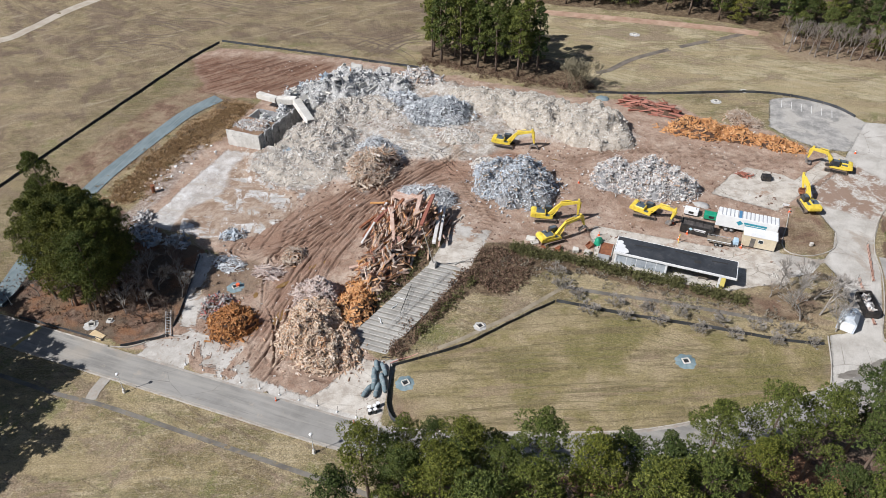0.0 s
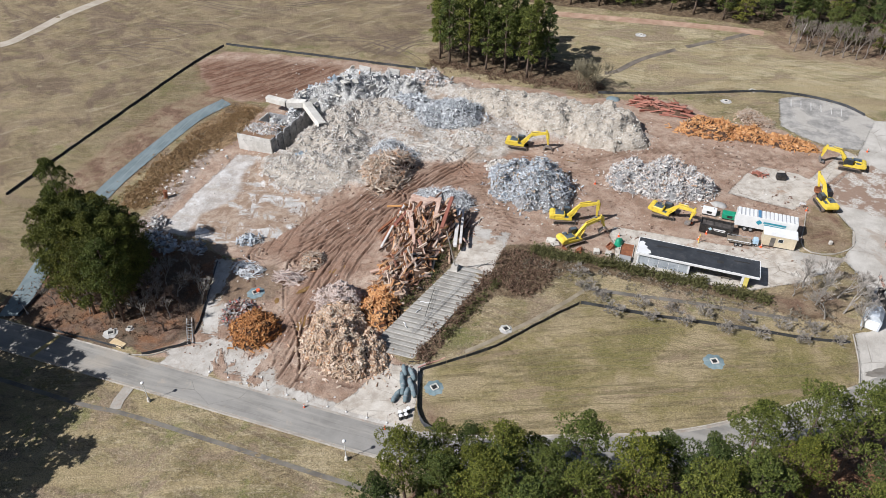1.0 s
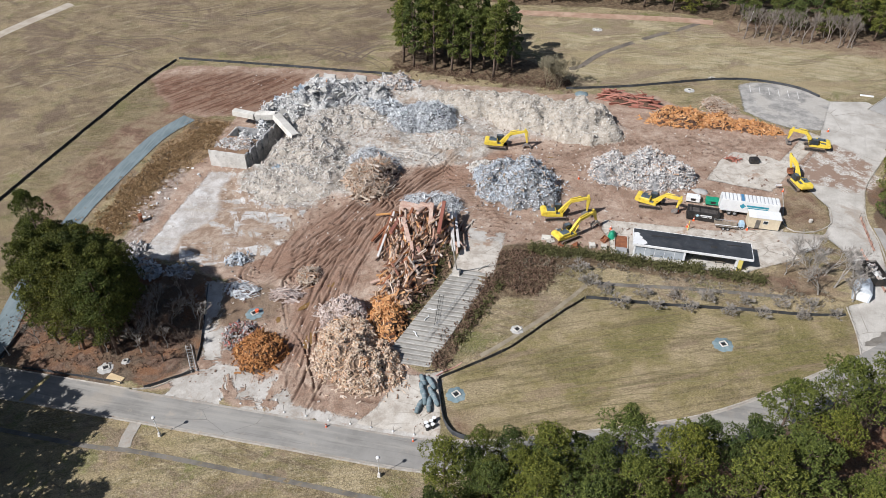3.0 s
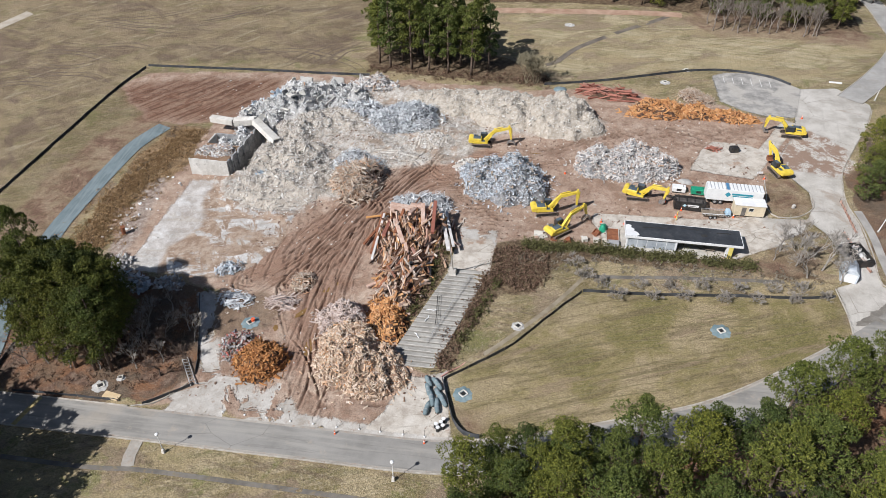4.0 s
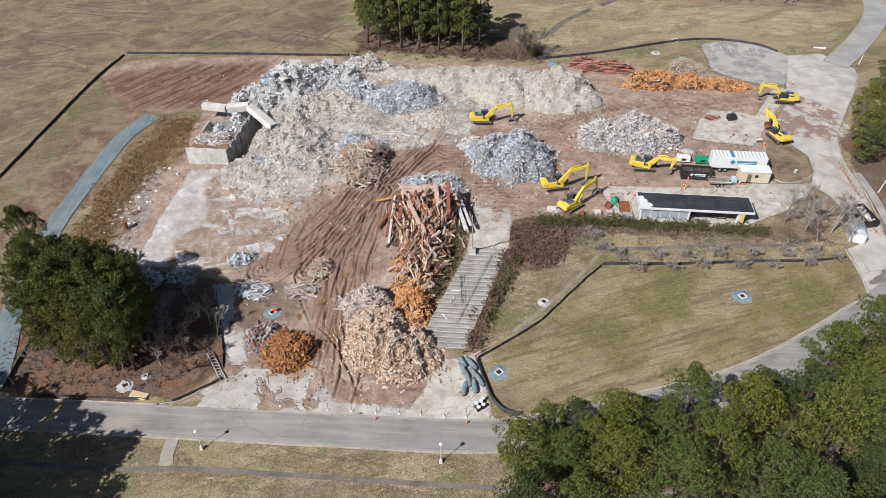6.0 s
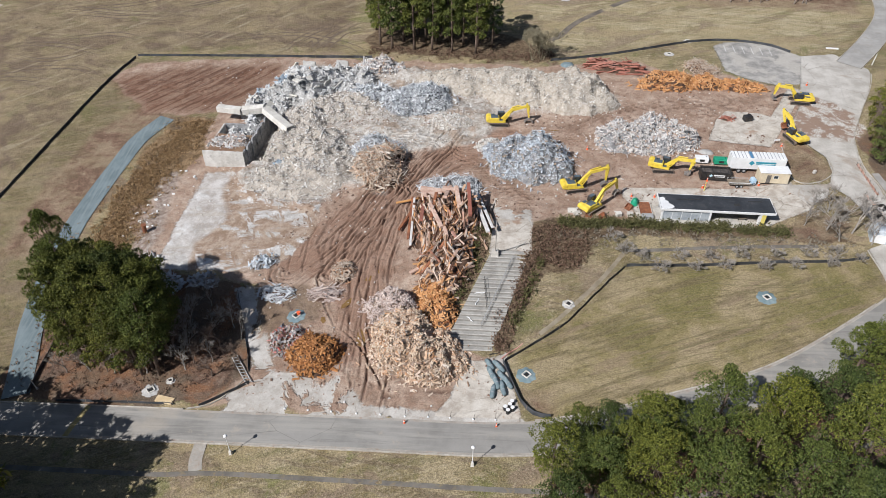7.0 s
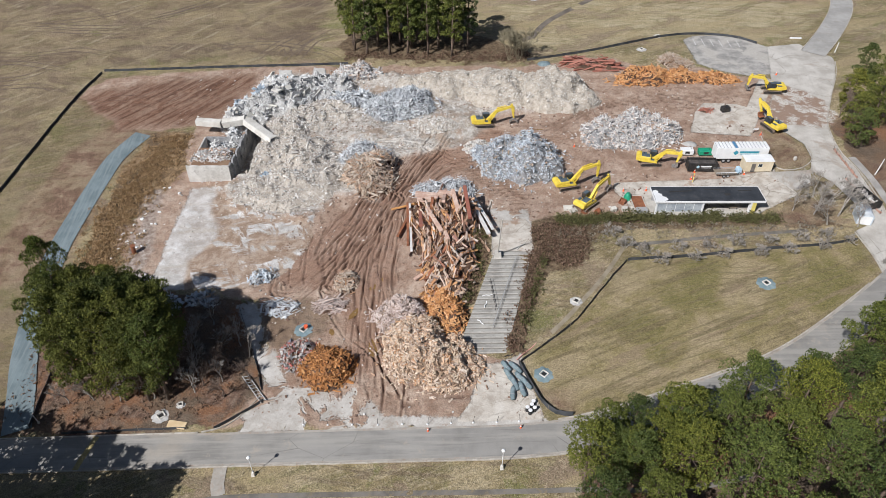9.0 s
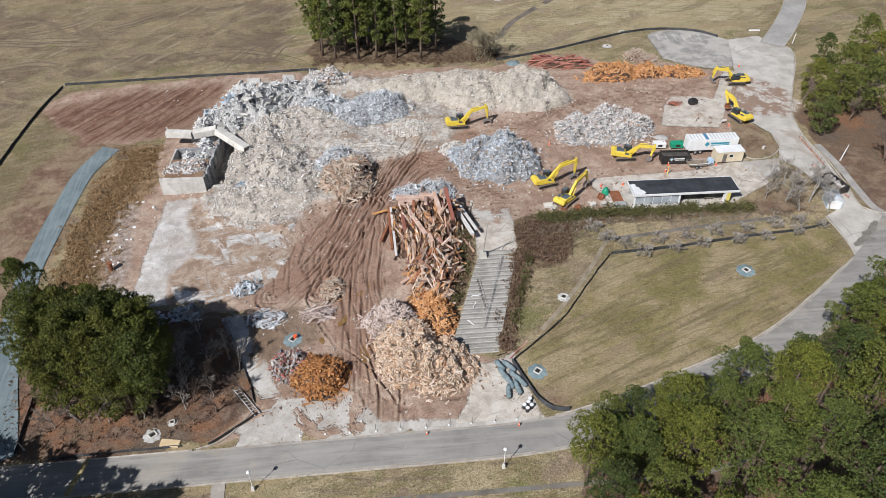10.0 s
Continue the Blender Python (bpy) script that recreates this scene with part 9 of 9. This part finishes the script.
part("floor", bm, RUST, pit, "rust-stained floor")
for s in (-1, 1):
    bm = bmesh.new()
    box(bm, (0.12, 4.5, 0.3), pose(s * 1.25, 0, 0.15), 0.02)
    part("rim", bm, CONCRETE, pit)
    bm = bmesh.new()
    box(bm, (2.4, 0.12, 0.3), pose(0, s * 2.2, 0.15), 0.02)
    part("rim", bm, CONCRETE, pit)
tarp = Pile([(-13.1, 114.8, 0.9, 1.3, -20, 1.6)], 0.3, 0.6, 66)
ob = thing("covered_stack", -13.1, 114.8, "stack covered with a green tarpaulin", "covered stack")
tarp.core(GREEN_PAINT, ob, 0.22)
lay("truck_bed", -11.2, 110.0, (2.2, 1.2, 0.9), GREY_PAINT, "grey steel tool box with dark ends", "tool box", 2)
tarp2 = Pile([(-25.0, 172.8, 2.0, 1.3, 10, 0.8)], 0.5, 0.55, 67)
ob = thing("covered_stack", -25.0, 172.8, "stack covered with a grey-blue tarpaulin", "covered stack")
tarp2.core(ROLL, ob, 0.3)
lay("machine_box", 16.2, 148.2, (1.9, 1.4, 1.2), BLACK_STEEL, "dark steel machine box on the concrete pad", "machine", 15)
heap("small heap of red iron scraps on the pad", [(11.8, 148.4, 1.6, 1.0, 0, 0.5)], BROWN_CORE, RED_BEAM, [("plank", 4, 0.6, 1.8), ("rod", 3, 0.8, 1.6)], 30, 0, 72, 0.4)
lay("white_beam", 47.0, 187.2, (3.2, 0.4, 0.35), WHITE, "white beam lying in dry grass by the lane", "beam", -3)
stone = lay("boulder", 25.5, 127.2, (0.7, 0.6, 0.9), CONCRETE, "small grey boulder on the traffic island", "boulder", 20, 0, bevel=0.15)

# parking bay lines
for i in range(6):
    x = 18.0 + i * 2.35
    bm = bmesh.new()
    v = [bm.verts.new((px, py, land(px, py) + 0.03)) for px, py in ((x, 183.0 - i * 0.25), (x + 0.16, 183.0 - i * 0.25), (x + 0.16, 187.0 - i * 0.25), (x, 187.0 - i * 0.25))]
    bm.faces.new(v)
    tagged(part("bay_line", bm, surface("worn_white_line", (0.50, 0.49, 0.46), (0.66, 0.65, 0.62), 1.5, 6.0, 0.8) if i == 0 else bpy.data.materials["worn_white_line"]), "worn white parking bay line", "road marking", "parking bay lines", "structure")

# fallen lattice frame, pipes and scraps
frame_ = thing("fallen_frame", -81.8, 67.8, "grey steel lattice frame lying at the entrance", "steel frame", -52)
for o in (-0.45, 0.45):
    bm = bmesh.new()
    rod(bm, (-3.4, o, 0.35), (3.4, o, 0.35), 0.08)
    part("chord", bm, GREY_PAINT, frame_)
for k in range(9):
    bm = bmesh.new()
    rod(bm, (-3.2 + k * 0.75, -0.45, 0.35), (-2.8 + k * 0.75, 0.45, 0.35), 0.05)
    part("brace", bm, GREY_PAINT, frame_)
bucket_ = thing("bucket", -75.2, 80.5, "red plastic bucket on the fabric skirt", "bucket", z=land(-75.2, 80.5) + 0.2)
bm = bmesh.new()
bmesh.ops.create_cone(bm, cap_ends=True, segments=16, radius1=0.28, radius2=0.36, depth=0.6, matrix=pose(0, 0, 0.3))
part("pail", bm, ORANGE, bucket_)
bm = bmesh.new()
rod(bm, (-0.3, 0, 0.6), (0.3, 0, 0.6), 0.02)
part("bail", bm, CHROME, bucket_)
for x, y, n, turn, material, label in ((-37.0, 74.2, 5.4, 46, surface("faded_pink_pipe", (0.52, 0.24, 0.20), (0.64, 0.34, 0.29), 0.8, 6.0, 0.6), "long faded pink pipe beside the fence"), (-40.0, 73.4, 1.8, 20, BLACK_STEEL, "short stack of dark pipes"), (-43.2, 86.4, 2.0, 10, WHITE, "bent white pipe lying on the steps"), (-43.6, 84.3, 1.6, 70, WHITE, "bent white pipe lying on the steps"), (-44.6, 80.4, 1.5, 130, WHITE, "bent white pipe lying on the steps"), (-36.2, 99.0, 3.4, 50, PALE_CONCRETE, "pale fallen branch on the landing"), (-94.5, 87.4, 2.2, 75, GREY_PAINT, "grey pipe length in the shade"), (-93.4, 86.6, 2.0, 10, WHITE, "white panel strip in the shade")):
    s_ = Soup()
    s_.tube([(-n / 2, 0, 0.1), (-n / 6, 0.1, 0.13), (n / 5, -0.06, 0.12), (n / 2, 0.15, 0.1)], [0.09] * 4, 8)
    ob = new("pipe", s_.mesh("pipe", material))
    z = step_height(y) + 0.06 if 74 < y < 97 and -47 < x < -36 and material is WHITE else land(x, y)
    ob.matrix_basis = pose(x, y, z, 0, 0, turn)
    tagged(ob, label, "pipe")
for i in range(26):
    x, y = -116 + rng.uniform(-3, 3), 97 + rng.uniform(0, 26)
    lay("plaster_lump", x + (y - 97) * 0.18, y, (rng.uniform(0.2, 0.8), rng.uniform(0.2, 0.6), rng.uniform(0.1, 0.3)), WHITE, "white plaster lump beside the slab", "plaster lump", rng.uniform(0, 90), 0, "plaster lumps beside the slab")
